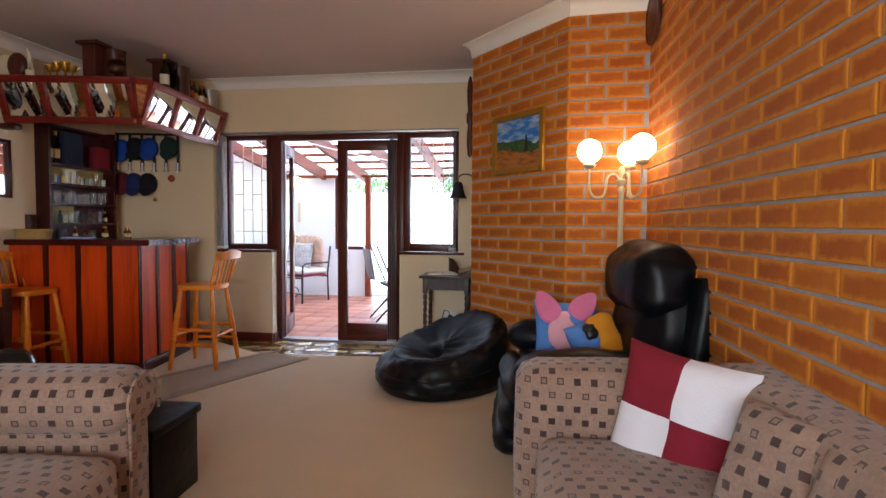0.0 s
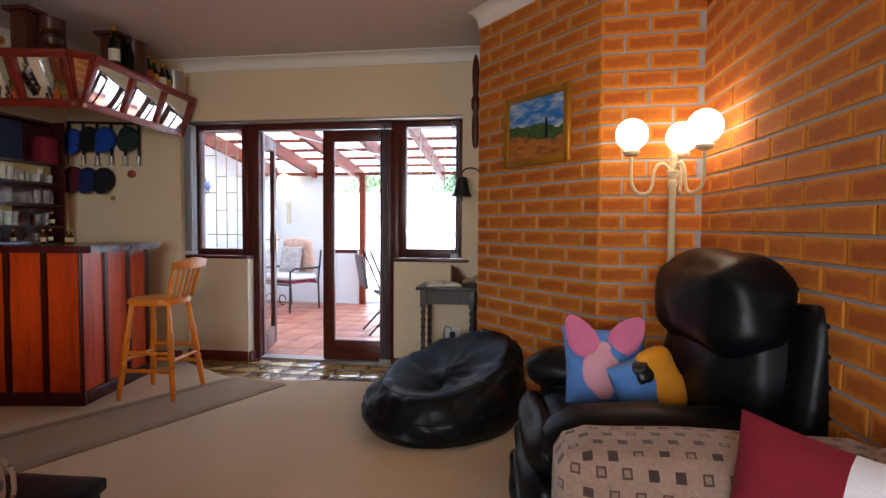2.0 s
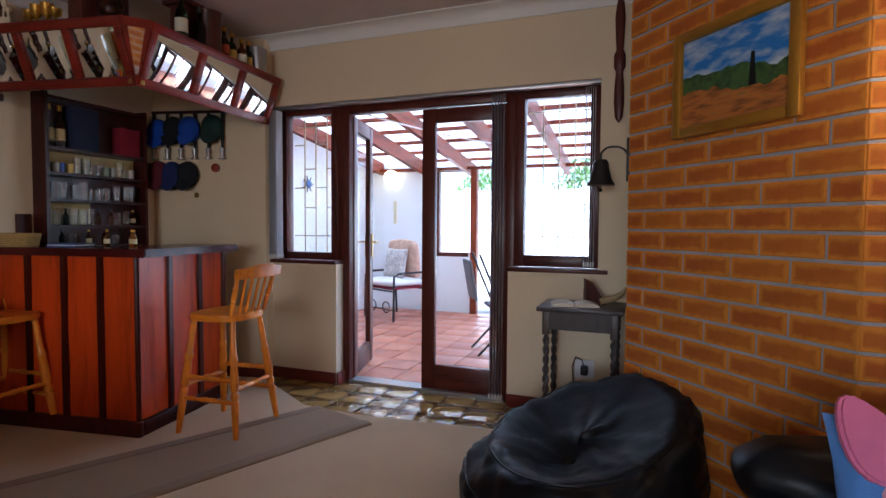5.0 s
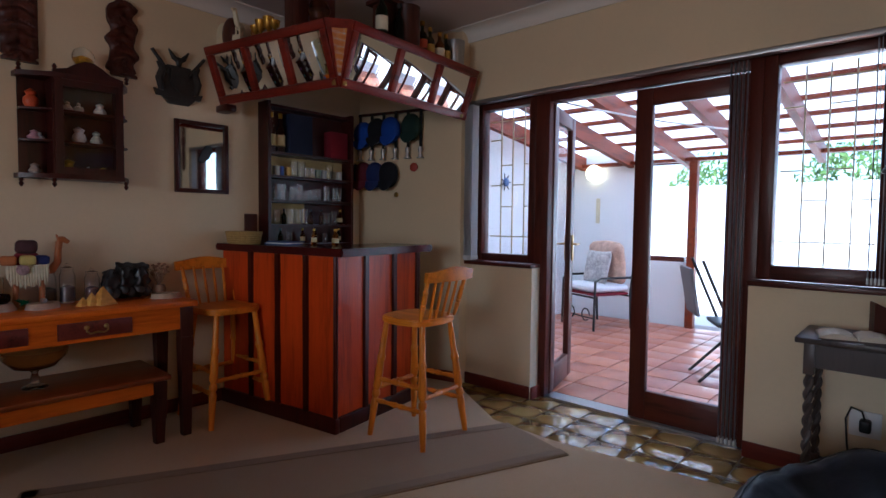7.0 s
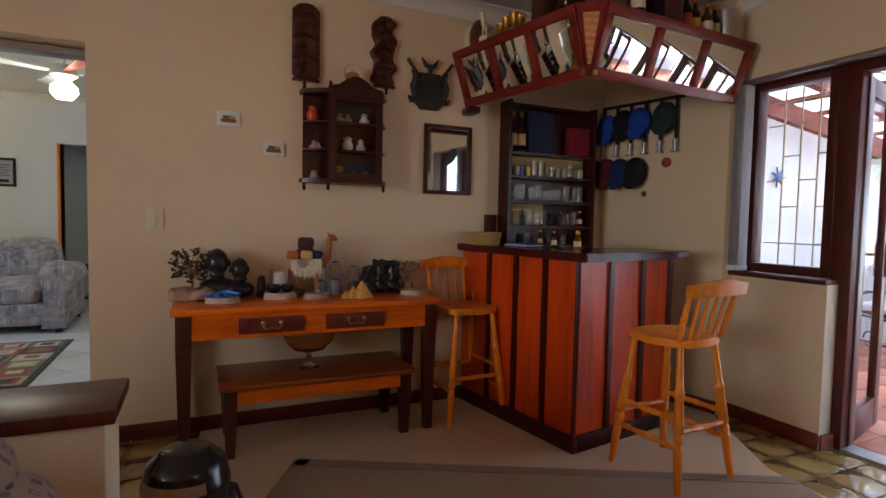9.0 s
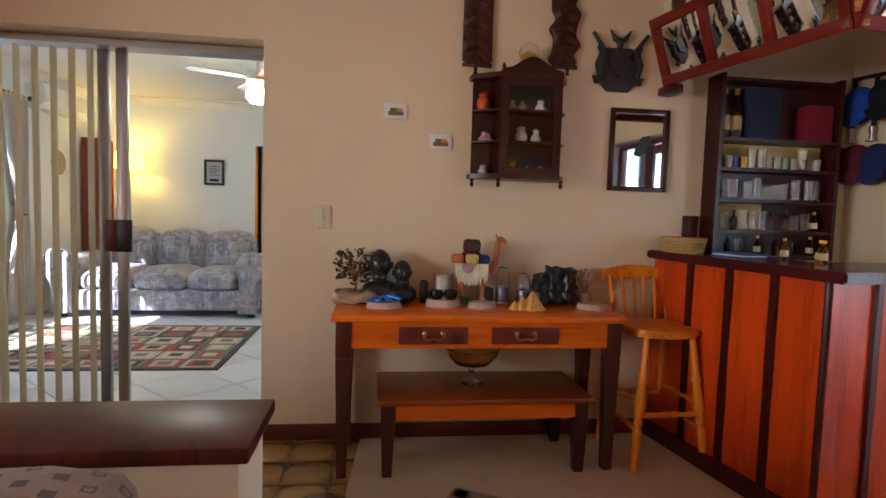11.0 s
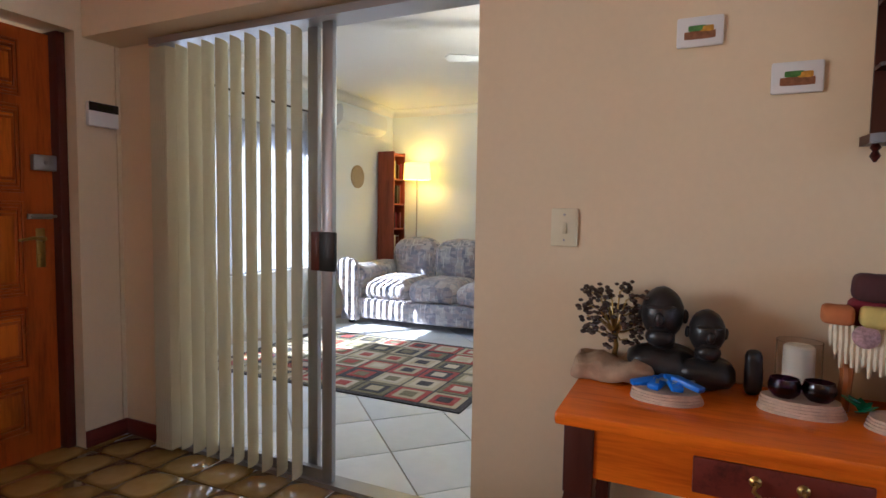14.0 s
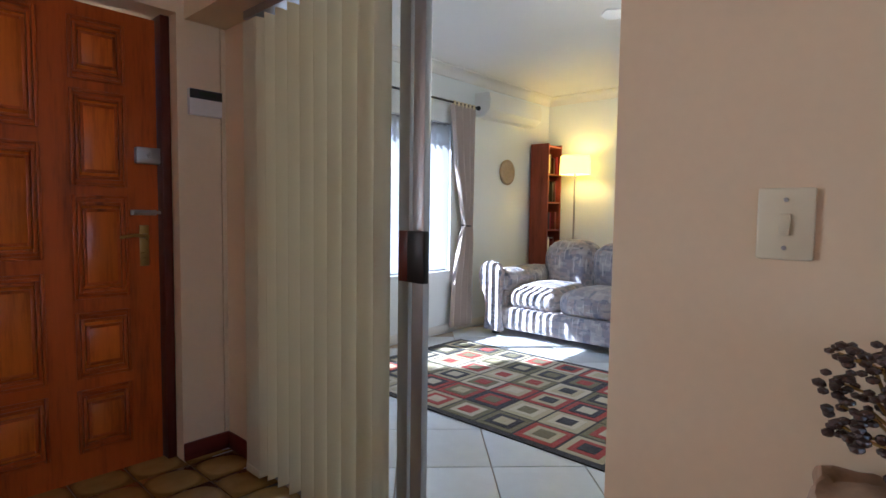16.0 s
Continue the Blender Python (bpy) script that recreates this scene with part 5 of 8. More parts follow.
# ---- the console table with its ornaments ----
def console_table():
    t = thing("console_table", "orange wooden console table with dark legs and two drawers", "console table")
    x0, x1, y0, y1, h = XW + 0.02, -3.32, 2.49, 3.87, 0.76
    bm = shape(); box(bm, (x0, y0, h - 0.032), (x1, y1, h), 0.008)
    part("tabletop", bm, M["table"], t)
    for x in (x0 + 0.02, x1 - 0.09):
        for y in (y0 + 0.02, y1 - 0.09):
            bm = shape()
            box(bm, (x, y, h - 0.20), (x + 0.07, y + 0.07, h - 0.032), 0.004)
            ring_loft(bm, [[(x + 0.035 + s * r, y + 0.035 + u * r, z) for s, u in ((-1, -1), (1, -1), (1, 1), (-1, 1))] for z, r in ((0.0, 0.022), (0.30, 0.028), (h - 0.215, 0.034), (h - 0.20, 0.031))])
            part("leg", bm, M["table_leg"], t, "dark stained tapered leg")
    one_box("apron", (x1 - 0.045, y0 + 0.09, h - 0.155), (x1 - 0.027, y1 - 0.09, h - 0.032), M["table"], t)
    one_box("apron", (x0 + 0.03, y0 + 0.09, h - 0.155), (x0 + 0.045, y1 - 0.09, h - 0.032), M["table"], t)
    for y in (y0 + 0.03, y1 - 0.05):
        one_box("apron", (x0 + 0.09, y, h - 0.155), (x1 - 0.09, y + 0.018, h - 0.032), M["table"], t)
    for y in (2.79, 3.22):
        d = one_box("drawer", (x1 - 0.028, y, h - 0.135), (x1 - 0.018, y + 0.32, h - 0.055), M["skirt"], t, "dark red drawer front", 0.003)
        ym = y + 0.16
        bm = shape()
        for s in (-1, 1):
            lathe(bm, [(0.012, 0), (0.012, 0.004), (0.006, 0.008), (0.006, 0.018)], seg=10, m=pose(x1 - 0.018, ym + s * 0.042, h - 0.085, 0, 90, 0))
        tube(bm, [(x1 - 0.002, ym + s * w, h - 0.085 - z) for s, w, z in ((-1, 0.042, 0), (-1, 0.046, 0.015), (-1, 0.03, 0.028), (0, 0, 0.022), (1, 0.03, 0.028), (1, 0.046, 0.015), (1, 0.042, 0))], 0.0045, 8)
        part("handle", bm, M["brass"], d, "brass bail handle")


def bench():
    t = thing("low_bench", "low wooden bench with orange top edge under the table", "bench")
    x0, x1, y0, y1, h = -3.76, -3.31, 2.70, 3.72, 0.375
    bm = shape(); box(bm, (x0, y0, h - 0.028), (x1, y1, h), 0.008)
    # shade under the table is put into the top's darker wood colour
    part("seat", bm, wood("shaded_brown_bench_top", srgb("8a4218"), srgb("5c2810"), 0.3, axis="y"), t, "brown wooden top, colour darkened for the table's shade")
    for x in (x0 + 0.02, x1 - 0.085):
        for y in (y0 + 0.02, y1 - 0.085):
            bm = shape()
            box(bm, (x, y, h - 0.13), (x + 0.065, y + 0.065, h - 0.028), 0.004)
            ring_loft(bm, [[(x + 0.0325 + s * r, y + 0.0325 + u * r, z) for s, u in ((-1, -1), (1, -1), (1, 1), (-1, 1))] for z, r in ((0.0, 0.022), (h - 0.14, 0.031), (h - 0.13, 0.029))])
            part("leg", bm, M["table_leg"], t, "dark stained tapered leg")
    one_box("apron", (x1 - 0.04, y0 + 0.085, h - 0.10), (x1 - 0.025, y1 - 0.085, h - 0.028), M["table"], t)
    one_box("apron", (x0 + 0.03, y0 + 0.085, h - 0.10), (x0 + 0.045, y1 - 0.085, h - 0.028), M["table"], t)


def bust(x, y, k, r, text):
    """A carved stone head and shoulders as one plain shape."""
    bm = shape()
    puff(bm, (-0.06, -0.085, 0.0), (0.05, 0.085, 0.10), 0.045, cuts=10, rough=0.012, freq=18.0)
    tube(bm, [(0, 0, 0.08), (0.005, 0, 0.13)], 0.033, 12)
    ball(bm, (0.006, 0, 0.185), 0.062, 18, (0.92, 0.85, 1.12))
    ball(bm, (0.058, 0, 0.175), 0.016, 10, (0.9, 0.8, 1.2))
    for s in (1, -1):
        ball(bm, (0.0, s * 0.054, 0.18), 0.016, 10, (0.8, 0.5, 1.2))
    ball(bm, (0.048, 0, 0.148), 0.02, 10, (0.7, 1.3, 0.5))
    ball(bm, (0.047, 0, 0.205), 0.03, 12, (0.5, 1.35, 0.28))
    ball(bm, (0.040, 0, 0.127), 0.036, 14, (0.75, 1.0, 0.7))
    for v in bm.verts:
        v.co += Vector(noise.noise_vector(v.co * 40)) * 0.003
    ob = part("stone_bust", bm, M["ebony"], at=pose(x, y, 0.7605, 0, 0, r) @ Matrix.Scale(k, 4))
    tagged(ob, text, "bust")


def gem_tree():
    t = thing("gem_tree", "wire tree with dark stone leaves on a raw stone base", "ornament", at=pose(-3.68, 2.575, 0.7605))
    rock = plain("raw_stone", srgb("a98f74"), 0.8, vary=0.3, scale=25.0, bump=0.6)
    bm = shape(); puff(bm, (-0.07, -0.105, 0.0), (0.085, 0.10, 0.055), 0.02, cuts=10, rough=0.032, freq=17.0)
    for v in bm.verts:
        v.co.z = max(v.co.z, 0.0)
    part("stone_base", bm, rock, t)
    bm = shape()
    tips = []
    tube(bm, [(0, 0, 0.03), (0.004, 0.01, 0.09), (0, 0.0, 0.14)], [0.008, 0.007, 0.006], 6)
    for k in range(20):
        a = k * 2.4
        e = Vector((0.055 * math.cos(a), 0.075 * math.sin(a) - 0.005, 0.12 + 0.14 * ((k * 7) % 16) / 16))
        tube(bm, [(0.002, 0.004, 0.10 + 0.002 * k), (e.x * 0.5, e.y * 0.5, e.z - 0.01), e], [0.003, 0.0025, 0.002], 5)
        tips.append(e)
    part("trunk", bm, M["brass"], t)
    bm = shape()
    for e in tips:
        for _ in range(11):
            c = e + Vector((random.gauss(0, 0.014), random.gauss(0, 0.016), random.gauss(0, 0.012)))
            g = bmesh.ops.create_icosphere(bm, subdivisions=1, radius=random.uniform(0.007, 0.011))
            for v in g["verts"]:
                v.co = c + Vector((v.co.x, v.co.y, v.co.z * 0.7))
    ob = part("leaves", bm, plain("smoky_stone", srgb("4b3c36"), 0.25, vary=0.4, scale=30.0), t, "dark tumbled stones")
    ob["kind"] = "stuff"


def saucer(name, x, y, rx, ry, turn, text, layers=4):
    """A cut agate slab or stack: uneven flat layers."""
    bm = shape()
    for k in range(layers):
        pts = []
        for i in range(26):
            a = 2 * math.pi * i / 26
            r = 1 + 0.05 * math.sin(2 * a + 1) + 0.02 * math.sin(5 * a + k) - 0.025 * k
            pts.append((rx * r * math.cos(a), ry * r * math.sin(a)))
        slab(bm, pts, 0.007 * k, 0.007 * k + 0.0062)
    stripe = plain("banded_stone_" + name, srgb("bfa68e"), 0.5, vary=0.25, scale=30.0, bump=0.3)
    ob = part(name, bm, stripe, at=pose(x, y, 0.7605, 0, 0, turn))
    tagged(ob, text, "stone dish")
    return 0.7605 + 0.007 * layers


def camel():
    t = thing("camel_ornament", "leather camel ornament loaded with cloth packs and fringe", "ornament", at=pose(-3.66, 3.17, 0.7605, 0, 0, 84))
    hide = plain("tan_hide", srgb("a4602c"), 0.5, vary=0.2, scale=20.0)
    bm = shape()
    puff(bm, (-0.07, -0.035, 0.13), (0.07, 0.035, 0.21), 0.032, cuts=6)
    for x in (-0.05, 0.055):
        for y in (-0.022, 0.022):
            tube(bm, [(x, y, 0.16), (x + 0.005, y, 0.08), (x, y, 0.0)], [0.017, 0.011, 0.012], 8)
    tube(bm, [(0.06, 0, 0.18), (0.10, 0, 0.18), (0.125, 0, 0.22), (0.13, 0, 0.29), (0.135, 0, 0.325)], [0.025, 0.022, 0.018, 0.015, 0.016], 10)
    tube(bm, [(0.125, 0, 0.335), (0.15, 0, 0.335), (0.175, 0, 0.32)], [0.016, 0.017, 0.010], 10)
    for y in (-0.012, 0.012):
        tube(bm, [(0.128, y, 0.345), (0.122, y, 0.362)], [0.006, 0.002], 6)
    part("body", bm, hide, t)
    cloths = [plain("pack_" + c, srgb(c), 0.9, vary=0.15, scale=30.0) for c in ("b06a3a", "c9b86a", "26306a", "4a2a2c", "7a1f2c")]
    for (c, x, y, z, r) in ((0, -0.075, -0.04, 0.235, 0.033), (1, 0.0, -0.045, 0.235, 0.033), (2, 0.06, -0.03, 0.235, 0.03), (3, -0.0, 0.0, 0.30, 0.045), (4, 0.0, 0.02, 0.235, 0.05)):
        bm = shape(); puff(bm, (x - r, y - r * 0.9, z - r * 0.75), (x + r, y + r * 0.9, z + r * 0.75), r * 0.5, cuts=5, rough=0.004, freq=20.0)
        part("pack", bm, cloths[c], t)
    wool = plain("cream_fringe", srgb("d9cfb4"), 0.95, vary=0.15, scale=40.0)
    for s in (-1, 1):
        bm = shape()
        for k in range(15):
            x = -0.075 + 0.011 * k
            L = 0.06 + 0.03 * abs(math.sin(k * 1.3)) - 0.02 * abs(x) / 0.07
            tube(bm, [(x, s * 0.036, 0.21), (x, s * 0.048, 0.18), (x, s * 0.046, 0.18 - L)], [0.006, 0.007, 0.004], 5)
        part("fringe", bm, wool, t, "cream wool fringe")
    bm = shape(); lathe(bm, [(0.027, 0), (0.027, 0.006), (0.02, 0.009)], seg=18, m=pose(-0.02, -0.055, 0.19, 90))
    part("medallion", bm, plain("beaded_medallion", srgb("a0848a"), 0.5, vary=0.6, scale=120.0), t, "round beaded medallion")


def jar(x, y, h, r, fill):
    t = thing("glass_jar", "clear glass jar with lid holding small dark stones", "jar", at=pose(x, y, 0.7605), group="glass jars on the table")
    bm = shape(); lathe(bm, [(r * 0.9, 0), (r, 0.006), (r, h * 0.7), (r * 0.75, h * 0.8), (r * 0.75, h * 0.84), (r * 0.7, h * 0.84), (r * 0.7, h * 0.8), (r * 0.94, h * 0.69), (r * 0.94, 0.008)], seg=18); part("jar_body", bm, M["glass"], t)
    bm = shape(); lathe(bm, [(r * 0.84, h * 0.84), (r * 0.84, h * 0.9), (r * 0.3, h * 0.93), (r * 0.22, h), (r * 0.05, h * 1.01)], seg=18); part("lid", bm, M["glass"], t, "clear glass lid")
    bm = shape(); lathe(bm, [(r * 0.9, 0.009), (r * 0.92, h * 0.4), (r * 0.3, h * 0.46)], seg=14); part("contents", bm, plain("stones_" + fill, srgb(fill), 0.5, vary=0.6, scale=90.0, bump=0.8), t)


def table_ornaments():
    gem_tree()
    bust(-3.68, 2.705, 1.06, -5, "black stone bust of an old man")
    bust(-3.66, 2.815, 0.86, 10, "smaller black stone bust beside the larger one")
    z = saucer("stone_dish", -3.53, 2.725, 0.055, 0.09, 4, "striped stone slab under a bunch of keys", 4)
    blue = plain("bright_blue_plastic", srgb("1f6fd6"), 0.35, vary=0.05)
    t = thing("key_bunch", "bunch of keys with bright blue plastic tags", "keys", at=pose(-3.53, 2.725, z))
    for k in range(4):
        bm = shape(); box(bm, (-0.015, -0.038, 0), (0.015, 0.038, 0.014), 0.004, m=pose(0.014 * k - 0.02, 0.032 * k - 0.048, 0.006 * k, 10, 5, 25 + 42 * k)); part("tag", bm, blue, t, "bright blue tag")
    for k in range(4):
        bm = shape(); lathe(bm, [(0.011, 0), (0.011, 0.003)], seg=12, m=pose(0.01 * k - 0.015, 0.015 * k - 0.02, 0.017 + 0.003 * k)); box(bm, (0.008, -0.004, 0.018 + 0.003 * k), (0.042, 0.004, 0.021 + 0.003 * k), m=pose(0.01 * k - 0.015, 0.015 * k - 0.02, 0, 0, 0, 35 * k)); part("key", bm, M["steel"], t)
    bm = shape(); puff(bm, (-0.02, -0.022, 0), (0.02, 0.022, 0.115), 0.018, cuts=6, rough=0.006, freq=18.0)
    tagged(part("stone_figure", bm, M["ebony"], at=pose(-3.68, 2.93, 0.7605)), "small black carved stone figure", "figurine")
    z = saucer("stone_dish", -3.58, 3.02, 0.055, 0.095, 0, "thick striped stone slab under purple glass bowls", 5)
    purple = glass_mat("purple_glass", srgb("5a2a5c"), 0.05)
    for y in (2.985, 3.055):
        t = thing("votive_bowl", "dark purple glass votive bowl", "candle holder", at=pose(-3.575, y, z), group="purple bowls")
        bm = shape(); lathe(bm, [(0.022, 0), (0.033, 0.012), (0.036, 0.028), (0.031, 0.045), (0.028, 0.045), (0.032, 0.028), (0.02, 0.006)], seg=16); part("bowl", bm, purple, t)
    t = thing("candle_glass", "white pillar candle in a clear glass cylinder", "candle", at=pose(-3.69, 3.03, 0.7605))
    bm = shape(); lathe(bm, [(0.05, 0), (0.052, 0.005), (0.052, 0.15), (0.049, 0.15), (0.049, 0.008)], seg=20); part("cylinder", bm, M["glass"], t)
    bm = shape(); lathe(bm, [(0.035, 0.009), (0.035, 0.135), (0.03, 0.14), (0.004, 0.137)], seg=18); part("candle", bm, plain("white_wax", srgb("e8e2d0"), 0.5, vary=0.03), t)
    camel()
    bm = shape()
    for k in range(9):
        a = k * 0.7
        g = slab(bm, [(0, -0.004), (0.022, -0.012), (0.04, 0.0), (0.022, 0.012), (0, 0.004)], 0, 0.002, m=pose(0, 0, 0.012 + 0.003 * k, 0, -25, math.degrees(a)))
    tagged(part("malachite_leaf", bm, plain("green_glaze", srgb("1f6b45"), 0.25, vary=0.3), at=pose(-3.59, 3.135, 0.7605)), "small green glazed leaf ornament", "ornament")
    saucer("stone_dish", -3.55, 3.21, 0.055, 0.08, 30, "pointed pink striped stone slab on the table", 4)
    tagged(one_box("trinket", (-3.56, 3.20, 0.789), (-3.53, 3.225, 0.81), M["steel"], bevel=0.006), "small silver trinket on the stone slab", "trinket")
    for x, y, h, r, c in ((-3.70, 3.265, 0.19, 0.034, "4a3a34"), (-3.69, 3.345, 0.205, 0.036, "5a4038"), (-3.68, 3.455, 0.175, 0.036, "6a4038")):
        jar(x, y, h, r, c)
    onyx = plain("honey_onyx", srgb("d9a44e"), 0.25, vary=0.35, scale=14.0)
    for k, (x, y, h) in enumerate(((-3.50, 3.365, 0.045), (-3.50, 3.405, 0.065), (-3.50, 3.455, 0.095))):
        bm = shape()
        w = h * 0.5
        ring_loft(bm, [[(-w, -w, 0), (w, -w, 0), (w, w, 0), (-w, w, 0)], [(-0.001, -0.001, h), (0.001, -0.001, h), (0.001, 0.001, h), (-0.001, 0.001, h)]])
        tagged(part("onyx_pyramid", bm, onyx, at=pose(x, y, 0.7605, 0, 0, 20)), "honey coloured onyx pyramid", "pyramid", "onyx pyramids")
    for k, (y, h) in enumerate(((3.545, 0.155), (3.615, 0.19), (3.69, 0.185))):
        bm = shape(); puff(bm, (-0.04, -0.042, 0), (0.04, 0.042, h), 0.03, cuts=11, rough=0.026, freq=30.0)
        tagged(part("stone_figure", bm, M["ebony"], at=pose(-3.67, y, 0.7605, 0, 0, 12 * k)), "black carved stone animal figure", "figurine", "black stone figures")
    t = thing("dried_plant", "pale dried flower ornament in a small pot", "ornament", at=pose(-3.69, 3.80, 0.7605))
    straw = plain("dried_stem", srgb("9c8068"), 0.9, vary=0.25)
    bm = shape(); lathe(bm, [(0.03, 0), (0.04, 0.03), (0.03, 0.06), (0.025, 0.06), (0.02, 0.02)], seg=14); part("pot", bm, straw, t)
    bm = shape()
    for k in range(22):
        a = k * 2.4
        r = 0.02 + 0.05 * ((k * 5) % 11) / 11
        e = Vector((r * math.cos(a), r * math.sin(a), 0.12 + 0.07 * ((k * 3) % 7) / 7))
        tube(bm, [(0, 0, 0.05), e * 0.6 + Vector((0, 0, 0.03)), e], 0.0015, 4)
        ball(bm, e, 0.011, 6, (1, 1, 0.6))
    part("flowers", bm, straw, t)["kind"] = "stuff"
    saucer("stone_dish", -3.53, 3.78, 0.055, 0.085, -8, "thick striped stone ashtray slab on the table", 4)
    # glass bowl on the bench
    t = thing("fruit_bowl", "clear pressed glass fruit bowl with an amber rim on the bench", "bowl", at=pose(-3.55, 3.17, 0.3755))
    bm = shape(); lathe(bm, [(0.055, 0), (0.055, 0.006), (0.015, 0.02), (0.02, 0.045), (0.012, 0.07), (0.02, 0.085)], seg=20); part("foot", bm, M["glass"], t)
    bm = shape(); lathe(bm, [(0.02, 0.085), (0.09, 0.105), (0.135, 0.155), (0.14, 0.185), (0.13, 0.185), (0.125, 0.155), (0.085, 0.112), (0.01, 0.093)], seg=26); part("bowl", bm, glass_mat("pale_amber_glass", srgb("e8c08a")), t, "amber tinted glass bowl")


def floor_pot():
    """The dark glazed handle-shaped ornament standing beside the low wall."""
    t = thing("floor_ornament", "dark glazed animal ornament with a rough pale chest on the tiles", "ornament", at=pose(-2.52, 2.60, 0.004, 0, 0, -25))
    bm = shape()
    tube(bm, [(0, 0.14, 0.0), (0, 0.145, 0.14), (0, 0.10, 0.25), (0, 0.0, 0.285), (0, -0.09, 0.265), (0, -0.13, 0.235)], [0.05, 0.055, 0.055, 0.05, 0.045, 0.03], 14)
    part("back", bm, plain("black_glaze", srgb("1b1a1c"), 0.15, vary=0.2, bump=0.02), t, "black glazed curved back")
    bm = shape(); puff(bm, (-0.05, -0.11, 0.0), (0.05, 0.11, 0.235), 0.05, rough=0.01, freq=20.0)
    part("chest", bm, plain("rough_pale_clay", srgb("a8946e"), 0.95, vary=0.3, scale=40.0, bump=0.9), t, "rough pale clay body")


console_table()
bench()
table_ornaments()
floor_pot()

# ---- things on the walls, lamp, telephone table ----
def on_west(y, z, off=0.0):
    """x along the wall to the north, y out into the room, z up."""
    return Matrix.Translation((XW + off, y, z)) @ Matrix(((0, 1, 0), (1, 0, 0), (0, 0, 1))).to_4x4()


def framed_mirror():
    t = thing("wall_mirror", "small wall mirror in a dark red wooden frame", "mirror")
    y0, y1, z0, z1, w = 3.935, 4.275, 1.375, 1.825, 0.026
    for nm, a, b in (("frame_side", (y0, z0), (y0 + w, z1)), ("frame_side", (y1 - w, z0), (y1, z1)), ("frame_rail", (y0 + w, z0), (y1 - w, z0 + w)), ("frame_rail", (y0 + w, z1 - w), (y1 - w, z1))):
        one_box(nm, (XW + 0.001, a[0], a[1]), (XW + 0.026, b[0], b[1]), M["cab"], t, bevel=0.004)
    bm = shape(); box(bm, (-0.004, (y0 - y1) / 2 + w, (z0 - z1) / 2 + w), (0.004, (y1 - y0) / 2 - w, (z1 - z0) / 2 - w))
    part("mirror_glass", bm, M["mirror"], t, "clear mirror glass", at=pose(XW + 0.010, (y0 + y1) / 2, (z0 + z1) / 2, 0, 0, 1.7))
    # the printed bird is a plain dark shape on the glass
    bm = shape()
    ring = [(0.14, 0.20), (0.17, 0.19), (0.21, 0.22), (0.235, 0.27), (0.225, 0.305), (0.19, 0.30), (0.165, 0.26), (0.15, 0.23)]
    low = [bm.verts.new((XW + 0.0205, y0 + a, z0 + b)) for a, b in ring]
    bm.faces.new(low)
    part("bird_print", bm, M["black"], t, "dark printed bird shape")


